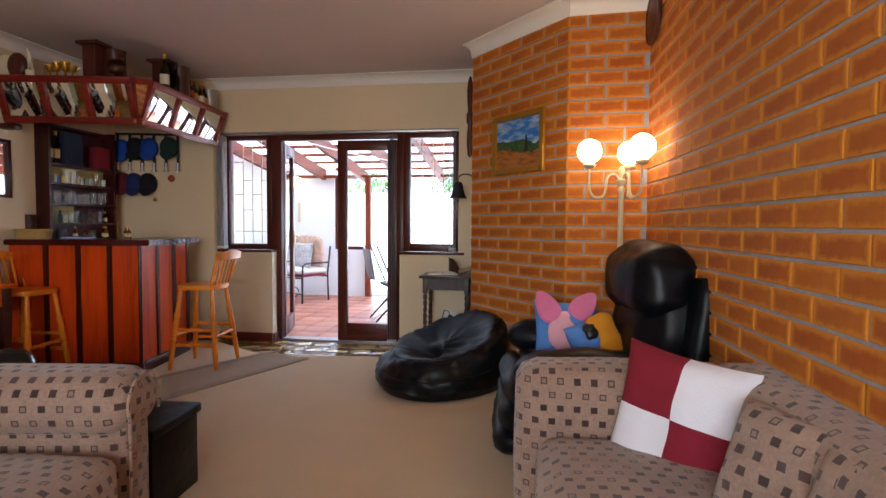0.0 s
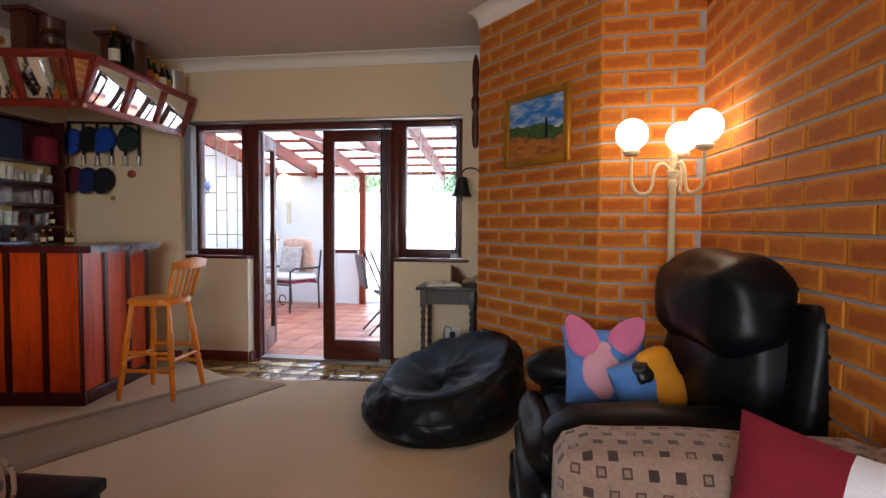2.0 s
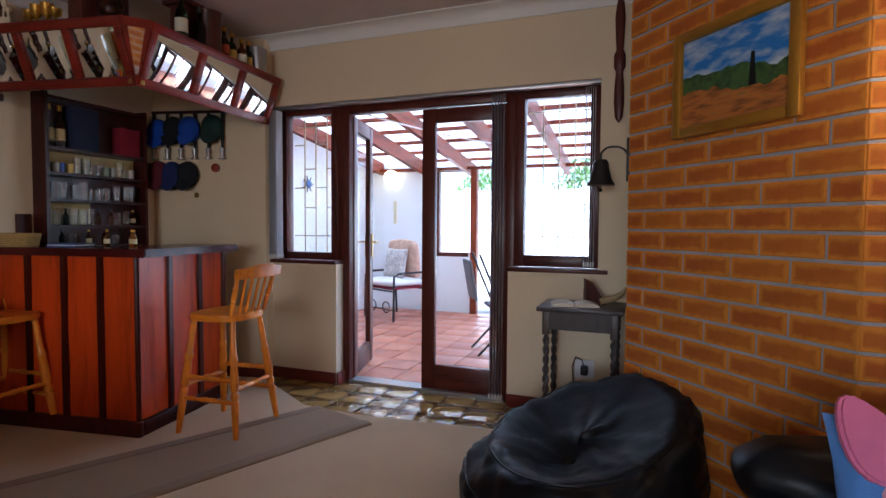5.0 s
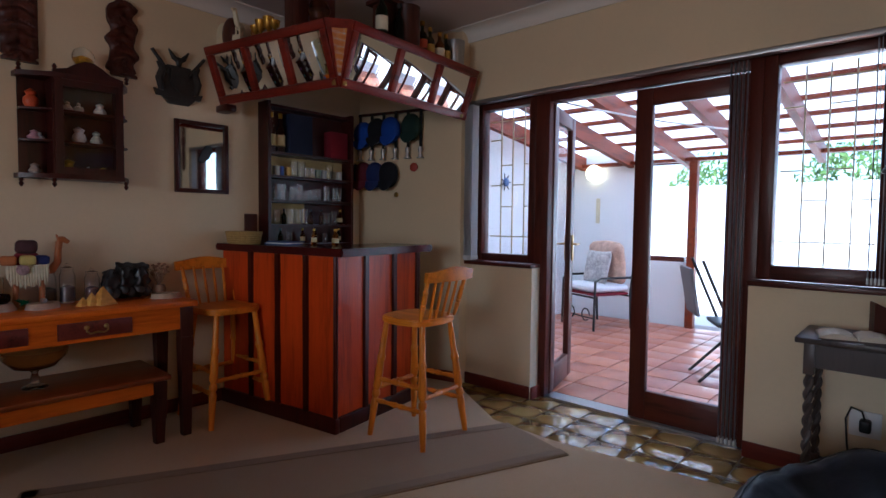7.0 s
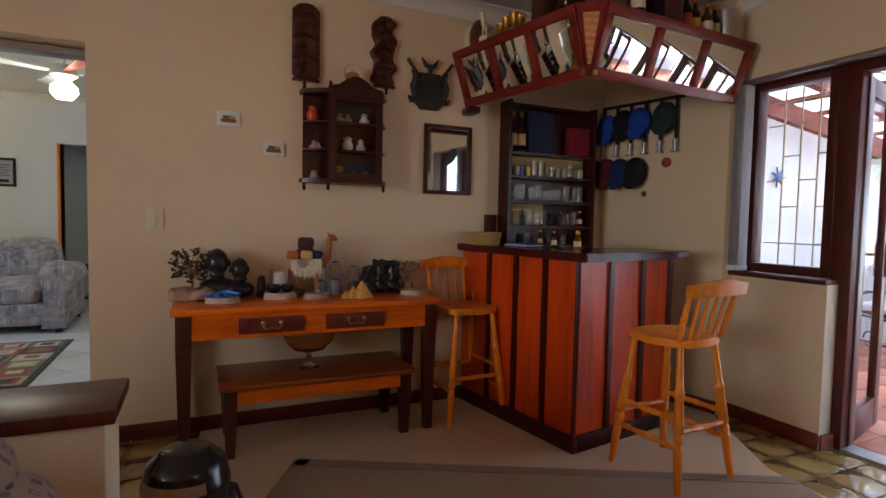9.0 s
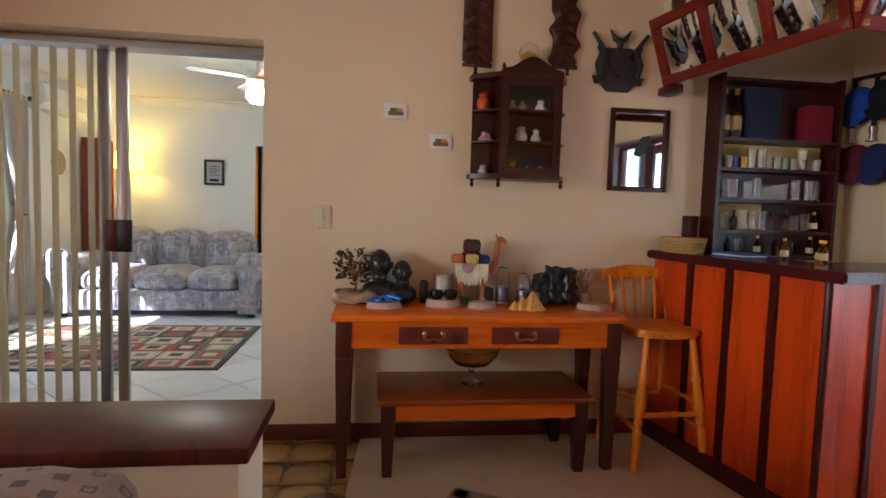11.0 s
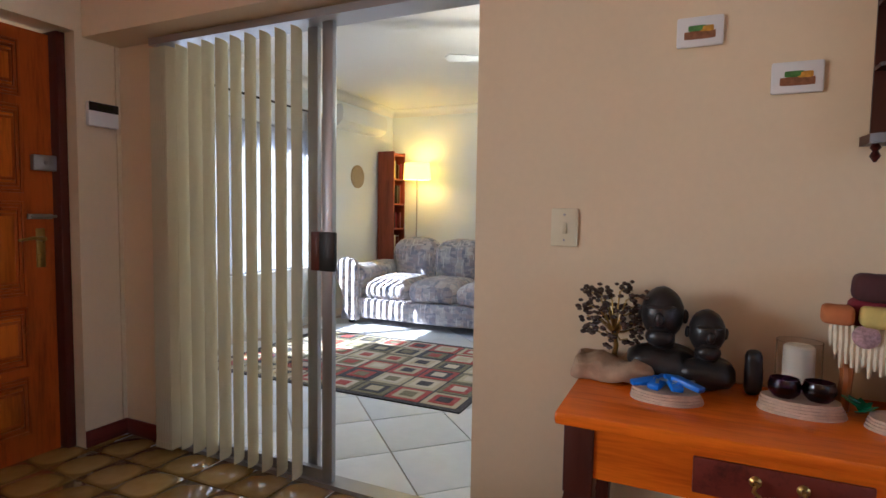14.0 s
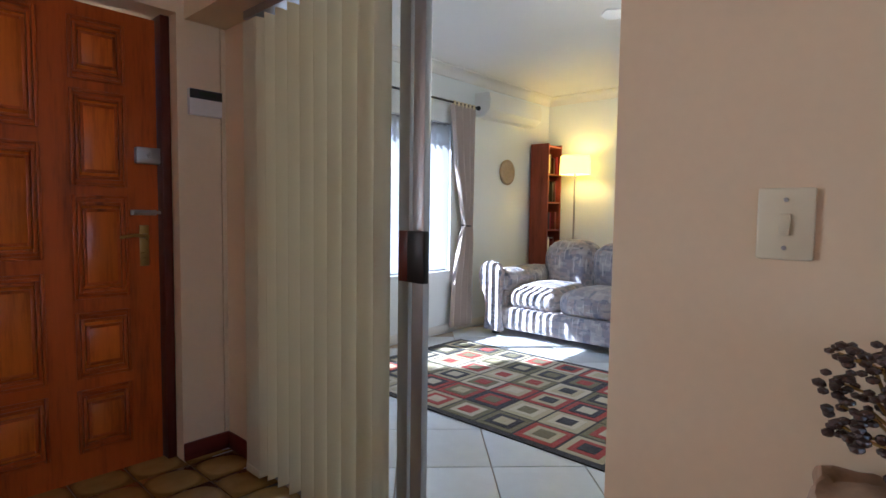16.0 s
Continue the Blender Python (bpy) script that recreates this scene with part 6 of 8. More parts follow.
def display_cabinet():
    """Hanging cabinet with a glazed door between open corner shelves."""
    t = thing("display_cabinet", "small mahogany hanging cabinet with glazed door and trinkets", "display cabinet")
    W = M["cab"]
    x, y0, y1, z0, z1 = XW, 3.17, 3.64, 1.42, 1.93
    ya, yb, d = 3.30, 3.60, 0.15
    for z in (z0, z1):
        bm = shape(); slab(bm, [(x + 0.001, y0 - 0.02), (x + 0.07, y0 - 0.015), (x + d + 0.015, ya - 0.01), (x + d + 0.015, yb + 0.01), (x + 0.07, y1 + 0.02), (x + 0.001, y1 + 0.025)], z - 0.012, z + 0.012)
        part("board", bm, W, t)
    one_box("back_panel", (x + 0.001, y0, z0), (x + 0.008, y1, z1), W, t)
    for z in (1.60, 1.76):
        bm = shape(); slab(bm, [(x + 0.008, y0), (x + 0.06, y0), (x + d - 0.01, ya), (x + d - 0.01, yb), (x + 0.06, y1 + 0.02), (x + 0.008, y1 + 0.02)], z - 0.005, z + 0.005)
        part("shelf", bm, W, t)
    one_box("side_panel", (x + 0.008, ya - 0.012, z0), (x + d, ya, z1), W, t)
    one_box("side_panel", (x + 0.008, yb, z0), (x + d, yb + 0.012, z1), W, t)
    door = one_box("door_stile", (x + d, ya - 0.005, z0 + 0.012), (x + d + 0.014, ya + 0.032, z1 - 0.012), W, t)
    one_box("door_stile", (x + d, yb - 0.032, z0 + 0.012), (x + d + 0.014, yb + 0.005, z1 - 0.012), W, t)
    one_box("door_rail", (x + d, ya + 0.032, z0 + 0.012), (x + d + 0.013, yb - 0.032, z0 + 0.05), W, t)
    one_box("door_rail", (x + d, ya + 0.032, z1 - 0.05), (x + d + 0.013, yb - 0.032, z1 - 0.012), W, t)
    p = one_box("pane", (x + d + 0.004, ya + 0.032, z0 + 0.05), (x + d + 0.007, yb - 0.032, z1 - 0.05), M["pane"], t, "clear cabinet glass")
    p.visible_shadow = False
    bm = shape()
    pts = [(-0.16, 0), (-0.16, 0.015), (-0.10, 0.03), (-0.06, 0.06), (-0.02, 0.08), (0.02, 0.08), (0.06, 0.06), (0.10, 0.03), (0.16, 0.015), (0.16, 0)]
    slab(bm, pts, -0.009, 0.009, m=Matrix.Translation((x + d, (ya + yb) / 2, z1 + 0.012)) @ Matrix(((0, 0, 1), (1, 0, 0), (0, 1, 0))).to_4x4())
    part("pediment", bm, W, t)
    for y, up in ((y0, 1), (ya, 1), (yb + 0.03, 1), (y0, -1), (ya - 0.01, -1), (yb + 0.02, -1)):
        bm = shape(); lathe(bm, [(0.007, 0), (0.012, 0.01), (0.006, 0.018), (0.012, 0.03), (0.003, 0.045)], seg=10, m=pose(x + (0.06 if y == y0 else d), y, z1 + 0.012 if up > 0 else z0 - 0.012, 0 if up > 0 else 180))
        part("finial", bm, W, t)
    things = ((3.22, 1.765, "c8542a", 0.03), (3.23, 1.605, "d0a0b0", 0.028), (3.25, 1.605, "c8c8d0", 0.024), (3.23, 1.432, "b8a8a0", 0.025), (3.37, 1.765, "d8d0c0", 0.024), (3.42, 1.765, "c8c0b0", 0.022), (3.52, 1.765, "e6e2dc", 0.028), (3.42, 1.605, "d8dce0", 0.03), (3.50, 1.605, "c0c8c0", 0.027), (3.37, 1.432, "c9a83a", 0.032), (3.46, 1.432, "e0dcd4", 0.022), (3.53, 1.432, "d9a52a", 0.03), (3.625, 1.765, "7a3a7a", 0.025), (3.625, 1.605, "4a8a8a", 0.02))
    for y, z, c, r in things:
        bm = shape()
        r *= 1.15
        h = r * random.uniform(1.4, 3.0)
        k1, k2 = random.uniform(0.5, 1.0), random.uniform(0.3, 0.9)
        lathe(bm, [(r * 0.7, 0), (r, h * 0.25), (r * k1, h * 0.5), (r * k2 * 0.7, h * 0.65), (r * k2, h * 0.82), (r * 0.1, h)], seg=12)
        ob = part("trinket", bm, plain("trinket_" + c, srgb(c), 0.3, vary=0.2, scale=50.0), at=pose(x + (0.045 if y < ya or y > yb else 0.075), y, z + 0.001))
        tagged(ob, "small glazed trinket in the hanging cabinet", "trinket", "cabinet trinkets")
    t2 = thing("snow_globe", "glass globe with a yellow scene on the hanging cabinet", "snow globe", at=pose(XW + 0.10, 3.44, z1 + 0.012))
    bm = shape(); ball(bm, (0, 0, 0.115), 0.052, 20); part("globe", bm, M["glass"], t2)
    bm = shape(); lathe(bm, [(0.035, 0), (0.038, 0.05), (0.03, 0.072)], seg=18); part("base", bm, M["cab"], t2)
    bm = shape(); puff(bm, (-0.03, -0.03, 0.076), (0.03, 0.03, 0.115), 0.014, cuts=5, rough=0.006, freq=40.0); part("scene", bm, plain("yellow_scene", srgb("d9a31a"), 0.5, vary=0.3, scale=60.0), t2, "yellow scene inside")


def carved_plank(y, z0, z1, w, seed, text, knobs=0.0):
    """A carved wall plank: straight sides, rounded head, faces cut into the front."""
    bm = shape()
    n, rows = 22, 70
    grid = []
    for r in range(rows + 1):
        v = r / rows
        z = z0 + (z1 - z0) * v
        half = w / 2 * min(1.0, (1 - max(0.0, v - 0.93) / 0.07 * 0.45), (0.86 + 2.0 * max(0.0, 0.02 - v) if 0.03 < v < 0.06 else 1.0))
        lean = knobs * 0.012 * math.sin(v * 19 + seed)
        side = 1.0 - knobs * 0.14 * (0.5 + 0.5 * math.sin(v * 31 + seed))
        row = []
        for q in range(n + 1):
            u = 2 * q / n - 1
            face = abs(u)
            rel = 0.006 * math.sin(v * 46 + seed + 3 * face) * (1 - face ** 2) + 0.007 * noise.noise((face * 3.2, v * 13 + seed, 0.0)) + 0.005 * math.copysign(1, math.sin(v * 25 + 2.2 * face + seed)) * (1 - face ** 6)
            row.append(bm.verts.new((XW + 0.001 + (0.034 + rel) * (1 - 0.35 * face ** 4), y + u * half * side + lean, z)))
        grid.append(row)
    for r in range(rows):
        for q in range(n):
            bm.faces.new((grid[r][q], grid[r][q + 1], grid[r + 1][q + 1], grid[r + 1][q]))
    rim = [e for e in bm.edges if e.is_boundary]
    g = bmesh.ops.extrude_edge_only(bm, edges=rim)
    for v in [e for e in g["geom"] if isinstance(e, bmesh.types.BMVert)]:
        v.co.x = XW + 0.001
    bmesh.ops.recalc_face_normals(bm, faces=bm.faces)
    tagged(part("totem_carving", bm, M["carve"], at=Matrix()), text, "carving", "carved wall panels")


def coat_of_arms():
    """Dark carved crest: shield, two supporters, a bird on top and crossed staves."""
    black = plain("dark_carved_crest", srgb("24211f"), 0.5, vary=0.3, scale=30.0, bump=0.5)
    t = thing("carved_crest", "black carved wooden crest with a bird and supporters", "carving", at=Matrix.Translation((XW + 0.002, 3.965, 2.05)) @ Matrix(((0, 0, 1), (1, 0, 0), (0, 1, 0))).to_4x4())
    bm = shape()
    slab(bm, [(-0.13, -0.10), (0.13, -0.10), (0.145, -0.06), (0.09, -0.075), (0.10, 0.02), (0.07, 0.09), (-0.07, 0.09), (-0.10, 0.02), (-0.09, -0.075), (-0.145, -0.06)], 0, 0.02)
    slab(bm, [(-0.06, -0.14), (0.06, -0.14), (0.10, -0.10), (-0.10, -0.10)], 0, 0.018)
    slab(bm, [(0, -0.07), (0.055, -0.02), (0.055, 0.07), (-0.055, 0.07), (-0.055, -0.02)], 0.02, 0.034)
    for s in (-1, 1):
        tube(bm, [(s * 0.10, -0.07, 0.015), (s * 0.115, 0.0, 0.018), (s * 0.095, 0.06, 0.018), (s * 0.12, 0.10, 0.015)], [0.018, 0.024, 0.022, 0.012], 8)
        tube(bm, [(s * 0.06, 0.04, 0.02), (s * 0.155, 0.165, 0.02)], [0.013, 0.010], 7)
        tube(bm, [(0, 0.12, 0.018), (s * 0.03, 0.14, 0.018), (s * 0.06, 0.185, 0.018)], [0.014, 0.016, 0.004], 7)
    ball(bm, (0, 0.115, 0.018), 0.022, 10, (0.9, 1.5, 0.7))
    part("crest", bm, black, t)


def plaque(y, z, text):
    t = thing("ceramic_plaque", text, "plaque", at=on_west(y, z), group="small plaques")
    bm = shape(); box(bm, (-0.06, 0.001, -0.042), (0.06, 0.012, 0.042), 0.006); part("tile_body", bm, M["white"], t)
    for c, a, b in (("8a5a3a", (-0.04, -0.022), (0.04, 0.0)), ("4a7a3a", (-0.03, 0.0), (0.015, 0.016)), ("c8902a", (0.0, -0.006), (0.035, 0.014))):
        bm = shape(); puff(bm, (a[0], 0.0115, a[1]), (b[0], 0.0145, b[1]), 0.003, cuts=4); part("painted_motif", bm, plain("motif_" + c, srgb(c), 0.5, vary=0.5, scale=90.0), t)


def light_switch():
    t = thing("light_switch", "ivory plastic wall light switch", "light switch", at=on_west(2.403, 1.183))
    bm = shape(); box(bm, (-0.042, 0.001, -0.06), (0.042, 0.010, 0.06), 0.005); part("plate", bm, M["ivory"], t)
    bm = shape(); box(bm, (-0.008, 0.010, -0.018), (0.008, 0.017, 0.018), 0.002, m=pose(0, 0, 0, -4)); part("rocker", bm, M["ivory"], t)
    for z in (-0.04, 0.04):
        bm = shape(); lathe(bm, [(0.004, 0), (0.003, 0.002)], seg=8, m=pose(0, 0.010, z, -90)); part("screw", bm, M["steel"], t)


def painting():
    """Landscape with a dark windmill on an orange field, in a gilt frame, on the slanting brick face."""
    a, b = Vector((*A1, 0)), Vector((*A2, 0))
    d = (b - a).normalized()
    nrm = Vector((d.y, -d.x, 0))
    c = a + d * 0.59 + nrm * 0.014 + Vector((0, 0, 1.775))
    m = Matrix.Translation(c) @ Matrix((d, Vector((0, 0, 1)), nrm)).transposed().to_4x4()
    t = thing("painting", "small landscape painting with a windmill in a gilt frame", "painting", at=m)
    W, H, w = 0.56, 0.43, 0.045
    for nm, p, q in (("frame_side", (-W / 2, -H / 2), (-W / 2 + w, H / 2)), ("frame_side", (W / 2 - w, -H / 2), (W / 2, H / 2)), ("frame_rail", (-W / 2 + w, -H / 2), (W / 2 - w, -H / 2 + w)), ("frame_rail", (-W / 2 + w, H / 2 - w), (W / 2 - w, H / 2))):
        bm = shape(); box(bm, (*p, 0), (*q, 0.032), 0.01); part(nm, bm, M["gold"], t)
    n = Nodes("landscape_paint")
    v = n.coords()
    sep = n.add("ShaderNodeSeparateXYZ")
    n.link(v, sep.inputs[0])
    wob = n.math("MULTIPLY", n.math("SUBTRACT", n.noise(v, 9.0, 5.0), 0.5), 0.10)
    h = n.math("ADD", n.math("ADD", sep.outputs["Y"], wob), n.math("MULTIPLY", sep.outputs["X"], 0.08))
    sky = n.mix(n.ramp(n.noise(n.coords((3, 9, 3)), 2.6, 5.0), [(0.45, (0, 0, 0, 1)), (0.7, (1, 1, 1, 1))]), srgb("2f78c8"), srgb("c4cfd8"))
    trees = n.ramp(n.noise(v, 45.0, 4.0), [(0.3, srgb("1e3a22")), (0.7, srgb("4a6a34"))])
    field = n.ramp(n.noise(n.coords((3, 14, 3)), 3.0, 5.0), [(0.3, srgb("5a3a20")), (0.55, srgb("b8702a")), (0.8, srgb("6a6a34"))])
    k1 = n.math("GREATER_THAN", h, 0.015)
    k2 = n.math("GREATER_THAN", h, -0.055)
    n.base(n.mix(k1, n.mix(k2, field, trees), sky))
    n.set(Roughness=0.5)
    n.bump(n.noise(v, 120.0), 0.3, 0.003)
    one_box("canvas", (-W / 2 + w, -H / 2 + w, 0.004), (W / 2 - w, H / 2 - w, 0.012), n.m, t, "painted landscape with blue sky and orange field")
    bm = shape(); slab(bm, [(0.075, -0.07), (0.105, -0.07), (0.097, 0.05), (0.083, 0.05)], 0.0125, 0.0135); part("painted_windmill", bm, M["black"], t, "dark painted windmill tower")


def wall_disc():
    d = (Vector((*A4, 0)) - Vector((*A3, 0))).normalized()
    nrm = Vector((d.y, -d.x, 0))
    p = Vector((*A3, 0)) + d * 0.13 + nrm * 0.014 + Vector((0, 0, 2.43))
    m = Matrix.Translation(p) @ nrm.to_track_quat("Z", "Y").to_matrix().to_4x4()
    t = thing("wall_disc", "dark carved wooden disc hanging on the brick wall", "carving", at=m)
    bm = shape(); lathe(bm, [(0.15, 0), (0.155, 0.01), (0.15, 0.02), (0.13, 0.022), (0.12, 0.016), (0.09, 0.022), (0.03, 0.026), (0.005, 0.027)], seg=32); part("disc", bm, M["carve"], t)


def carved_oar():
    """Long carved red wood piece hanging on the return beside the brick."""
    bm = shape()
    prof = [(0.004, 0.0), (0.022, 0.03), (0.03, 0.12), (0.028, 0.22), (0.02, 0.30), (0.034, 0.33), (0.034, 0.40), (0.02, 0.43), (0.025, 0.5), (0.03, 0.62), (0.022, 0.7), (0.012, 0.74), (0.018, 0.78), (0.004, 0.80)]
    lathe(bm, prof, seg=14, m=Matrix.Diagonal((1, 0.45, 1, 1)))
    tagged(part("carved_paddle", bm, M["frame"], at=pose(-0.325, YN - 0.02, 1.82)), "long carved red wooden paddle hanging on the wall", "carving")


def bell():
    t = thing("wall_bell", "dark bronze bell on a curled wall bracket", "bell", at=pose(-0.40, 5.40, 1.425))
    bm = shape(); lathe(bm, [(0.075, 0.0), (0.078, 0.006), (0.06, 0.035), (0.046, 0.09), (0.042, 0.125), (0.03, 0.145), (0.004, 0.15), (0.004, 0.14), (0.03, 0.13), (0.05, 0.04), (0.065, 0.005)], seg=24); part("bell_body", bm, M["dark_metal"], t)
    bm = shape(); tube(bm, smooth([(0, 0, 0.15), (0, 0, 0.18), (0.03, 0, 0.21), (0.08, 0, 0.215), (0.12, 0, 0.20), (0.14, 0, 0.17)]), 0.006, 8); box(bm, (0.135, -0.02, 0.02), (0.155, 0.02, 0.26), 0.004); part("bracket", bm, M["dark_metal"], t)
    bm = shape(); tube(bm, [(0, 0, 0.10), (0, 0, -0.02)], 0.003, 6); ball(bm, (0, 0, -0.025), 0.011, 10); part("clapper", bm, M["dark_metal"], t)
    one_box("mount_board", (0.155, -0.05, -0.10), (0.168, 0.05, 0.36), M["frame"], t, "red wooden mounting board")


def floor_lamp():
    t = thing("floor_lamp", "cream floor lamp with three lit glass globes", "floor lamp", at=pose(0.76, 3.955, 0.004))
    C = M["cream"]
    bm = shape(); lathe(bm, [(0.14, 0), (0.142, 0.012), (0.12, 0.022), (0.05, 0.035), (0.026, 0.06), (0.024, 0.09)], seg=24); part("base", bm, C, t)
    bm = shape(); lathe(bm, [(0.0165, 0.09), (0.0165, 1.38), (0.022, 1.39), (0.022, 1.41), (0.014, 1.42), (0.026, 1.44), (0.03, 1.455), (0.014, 1.47), (0.016, 1.50), (0.02, 1.52), (0.006, 1.54)], seg=14); part("pole", bm, C, t)
    lit = glow("lit_opal_globe", srgb("ffe2b8"), 2.0)
    for dx, dy in ((-0.19, -0.015), (0.075, -0.20), (0.06, 0.085)):
        L = math.hypot(dx, dy)
        ux, uy = dx / L, dy / L
        bm = shape()
        tube(bm, smooth([(ux * r, uy * r, z) for r, z in ((0.012, 1.455), (0.035, 1.488), (0.066, 1.488), (0.086, 1.455), (0.092, 1.40), (0.108, 1.362), (0.14, 1.352), (L - 0.02, 1.368), (L - 0.002, 1.41), (L, 1.46), (L, 1.53))]), 0.0075, 8)
        arm = part("arm", bm, C, t)
        bm = shape(); lathe(bm, [(0.012, 1.525), (0.035, 1.535), (0.04, 1.548), (0.03, 1.555)], at=(dx, dy, 0), seg=16); part("gallery", bm, C, arm)
        bm = shape(); ball(bm, (dx, dy, 1.628), 0.073, 24)
        g = part("globe", bm, lit, arm, "lit white glass globe")
        g.visible_shadow = False
        point_lamp("globe_light", (0.76 + dx, 3.955 + dy, 1.644), GLOBE_WATTS, (1.0, 0.54, 0.14), 0.07)


def telephone_table():
    t = thing("telephone_table", "dark oak side table with barley twist legs", "side table", at=pose(-0.49, 5.43, 0.0))
    W = M["dark_wood"]
    bm = shape(); box(bm, (-0.235, -0.19, 0.715), (0.235, 0.19, 0.74), 0.005); part("tabletop", bm, W, t)
    for y in (-0.15, 0.13):
        one_box("apron", (-0.20, y, 0.61), (0.20, y + 0.02, 0.715), W, t)
    for x in (-0.20, 0.18):
        one_box("apron", (x, -0.13, 0.61), (x + 0.02, 0.13, 0.715), W, t)
    for x in (-0.185, 0.185):
        for y in (-0.14, 0.14):
            bm = shape()
            box(bm, (x - 0.02, y - 0.02, 0.58), (x + 0.02, y + 0.02, 0.714), 0.002); box(bm, (x - 0.02, y - 0.02, 0.0), (x + 0.02, y + 0.02, 0.08), 0.002); box(bm, (x - 0.02, y - 0.02, 0.10), (x + 0.02, y + 0.02, 0.15), 0.002)
            for ph in (0, math.pi):
                tube(bm, [(x + 0.009 * math.cos(k * 0.55 + ph), y + 0.009 * math.sin(k * 0.55 + ph), 0.15 + 0.43 * k / 44) for k in range(45)], 0.011, 6)
            part("leg", bm, W, t, "barley twist leg")
    one_box("stretcher", (-0.17, -0.15, 0.105), (0.17, -0.13, 0.135), W, t)
    one_box("stretcher", (-0.17, 0.13, 0.105), (0.17, 0.15, 0.135), W, t)
    z = 0.7405
    b = thing("open_book", "open book lying on the side table", "book", at=pose(-0.53, 5.37, z, 0, 0, 12))
    paper = plain("book_paper", srgb("d2c8b4"), 0.8, vary=0.08)
    for s in (-1, 1):
        bm = shape()
        ring_loft(bm, [[(s * u * 0.13, -0.085, 0.003), (s * u * 0.13, 0.085, 0.003), (s * u * 0.13, 0.085, 0.004 + 0.022 * math.sin(math.pi * min(u, 0.97)) ** 0.6), (s * u * 0.13, -0.085, 0.004 + 0.022 * math.sin(math.pi * min(u, 0.97)) ** 0.6)] for u in (0.02, 0.1, 0.25, 0.5, 0.75, 1.0)])
        bmesh.ops.recalc_face_normals(bm, faces=bm.faces)
        part("page_block", bm, paper, b)
    one_box("cover", (-0.135, -0.09, 0.0), (0.135, 0.09, 0.003), M["cab"], b)
    st = thing("carved_stand", "dark wooden carved stand with a pale horn on the side table", "ornament", at=pose(-0.39, 5.50, z, 0, 0, 20))
    bm = shape(); slab(bm, [(-0.10, 0), (0.02, 0), (-0.06, 0.13), (-0.10, 0.15)], -0.03, 0.03, m=Matrix(((1, 0, 0), (0, 0, 1), (0, 1, 0))).to_4x4()); bmesh.ops.recalc_face_normals(bm, faces=bm.faces); part("wedge", bm, M["carve"], st)
    bm = shape(); tube(bm, [(-0.02, -0.03, 0.02), (0.06, -0.03, 0.035), (0.12, -0.02, 0.07), (0.15, 0.0, 0.11)], [0.02, 0.02, 0.013, 0.003], 10); part("horn", bm, plain("horn", srgb("a08a60"), 0.4, vary=0.2), st, "pale curved horn")
    # plug and charger below
    one = thing("socket_outlet", "white wall socket with a black plug and cable", "socket", at=pose(-0.50, YN, 0.30))
    bm = shape(); box(bm, (-0.06, -0.012, -0.06), (0.06, -0.001, 0.06), 0.004); part("plate", bm, M["white"], one)
    bm = shape(); puff(bm, (-0.02, -0.06, -0.03), (0.025, -0.012, 0.03), 0.012, cuts=5); tube(bm, [(0.0, -0.05, 0.03), (-0.01, -0.06, 0.07), (-0.05, -0.05, 0.08), (-0.07, -0.04, 0.02), (-0.06, -0.05, -0.10), (-0.03, -0.08, -0.26)], 0.004, 6); part("plug", bm, M["black"], one, "black plug with cable")
    ph = thing("telephone", "white telephone handset cradle on the floor", "telephone", at=pose(-0.55, 5.42, 0.004, 0, 0, 15))
    bm = shape(); box(bm, (-0.06, -0.08, 0.0), (0.06, 0.08, 0.16), 0.015, m=pose(0, 0, 0, -18)); part("body", bm, M["white"], ph)
    bm = shape(); box(bm, (-0.03, -0.086, 0.05), (0.03, -0.08, 0.13), 0.003, m=pose(0, 0, 0, -18)); part("keypad", bm, M["black"], ph)
    rk = thing("document_rack", "cream slotted rack with dark folders on the floor", "rack", at=pose(-0.40, 5.45, 0.004))
    for k in range(6):
        one_box("folder", (-0.04 + 0.028 * k, -0.08, 0.0), (-0.02 + 0.028 * k, 0.08, 0.20), M["black"] if k % 2 else M["cream"], rk, bevel=0.002)


framed_mirror()
display_cabinet()
carved_plank(3.185, 1.995, 2.43, 0.155, 0.4, "tall carved dark wooden totem panel on the wall")
carved_plank(3.655, 2.015, 2.44, 0.15, 2.2, "tall carved dark wooden figure panel on the wall", 1.0)
coat_of_arms()
plaque(2.767, 1.743, "small white ceramic plaque with a painted village")
plaque(3.006, 1.595, "small white ceramic plaque with a painted tree")
light_switch()
painting()
wall_disc()
carved_oar()
bell()
floor_lamp()
telephone_table()

# runner mats on the carpet
def runner(name, pts, text):
    t = thing(name, text, "runner mat", group="runner mats")
    bm = shape(); slab(bm, pts, 0.0045, 0.012); part("mat", bm, M["runner"], t)
    c = Vector((sum(p[0] for p in pts) / 4, sum(p[1] for p in pts) / 4))
    bm = shape()
    n = len(pts)
    for i in range(n):
        a, b = Vector(pts[i]), Vector(pts[(i + 1) % n])
        if (b - a).length < 0.6:
            continue
        d = (b - a).normalized()
        inw = Vector((-d.y, d.x))
        if inw.dot(c - a) < 0:
            inw = -inw
        q = [a + inw * 0.012, b + inw * 0.012, b + inw * 0.075, a + inw * 0.075]
        slab(bm, [(v.x, v.y) for v in q], 0.0122, 0.0145)
    part("border", bm, M["runner_edge"], t, "ribbed darker border")


runner("carpet_runner", [(-1.66, 5.04), (-2.15, 5.19), (-3.22, 3.05), (-2.62, 2.72)], "long brown carpet runner with a ribbed border")

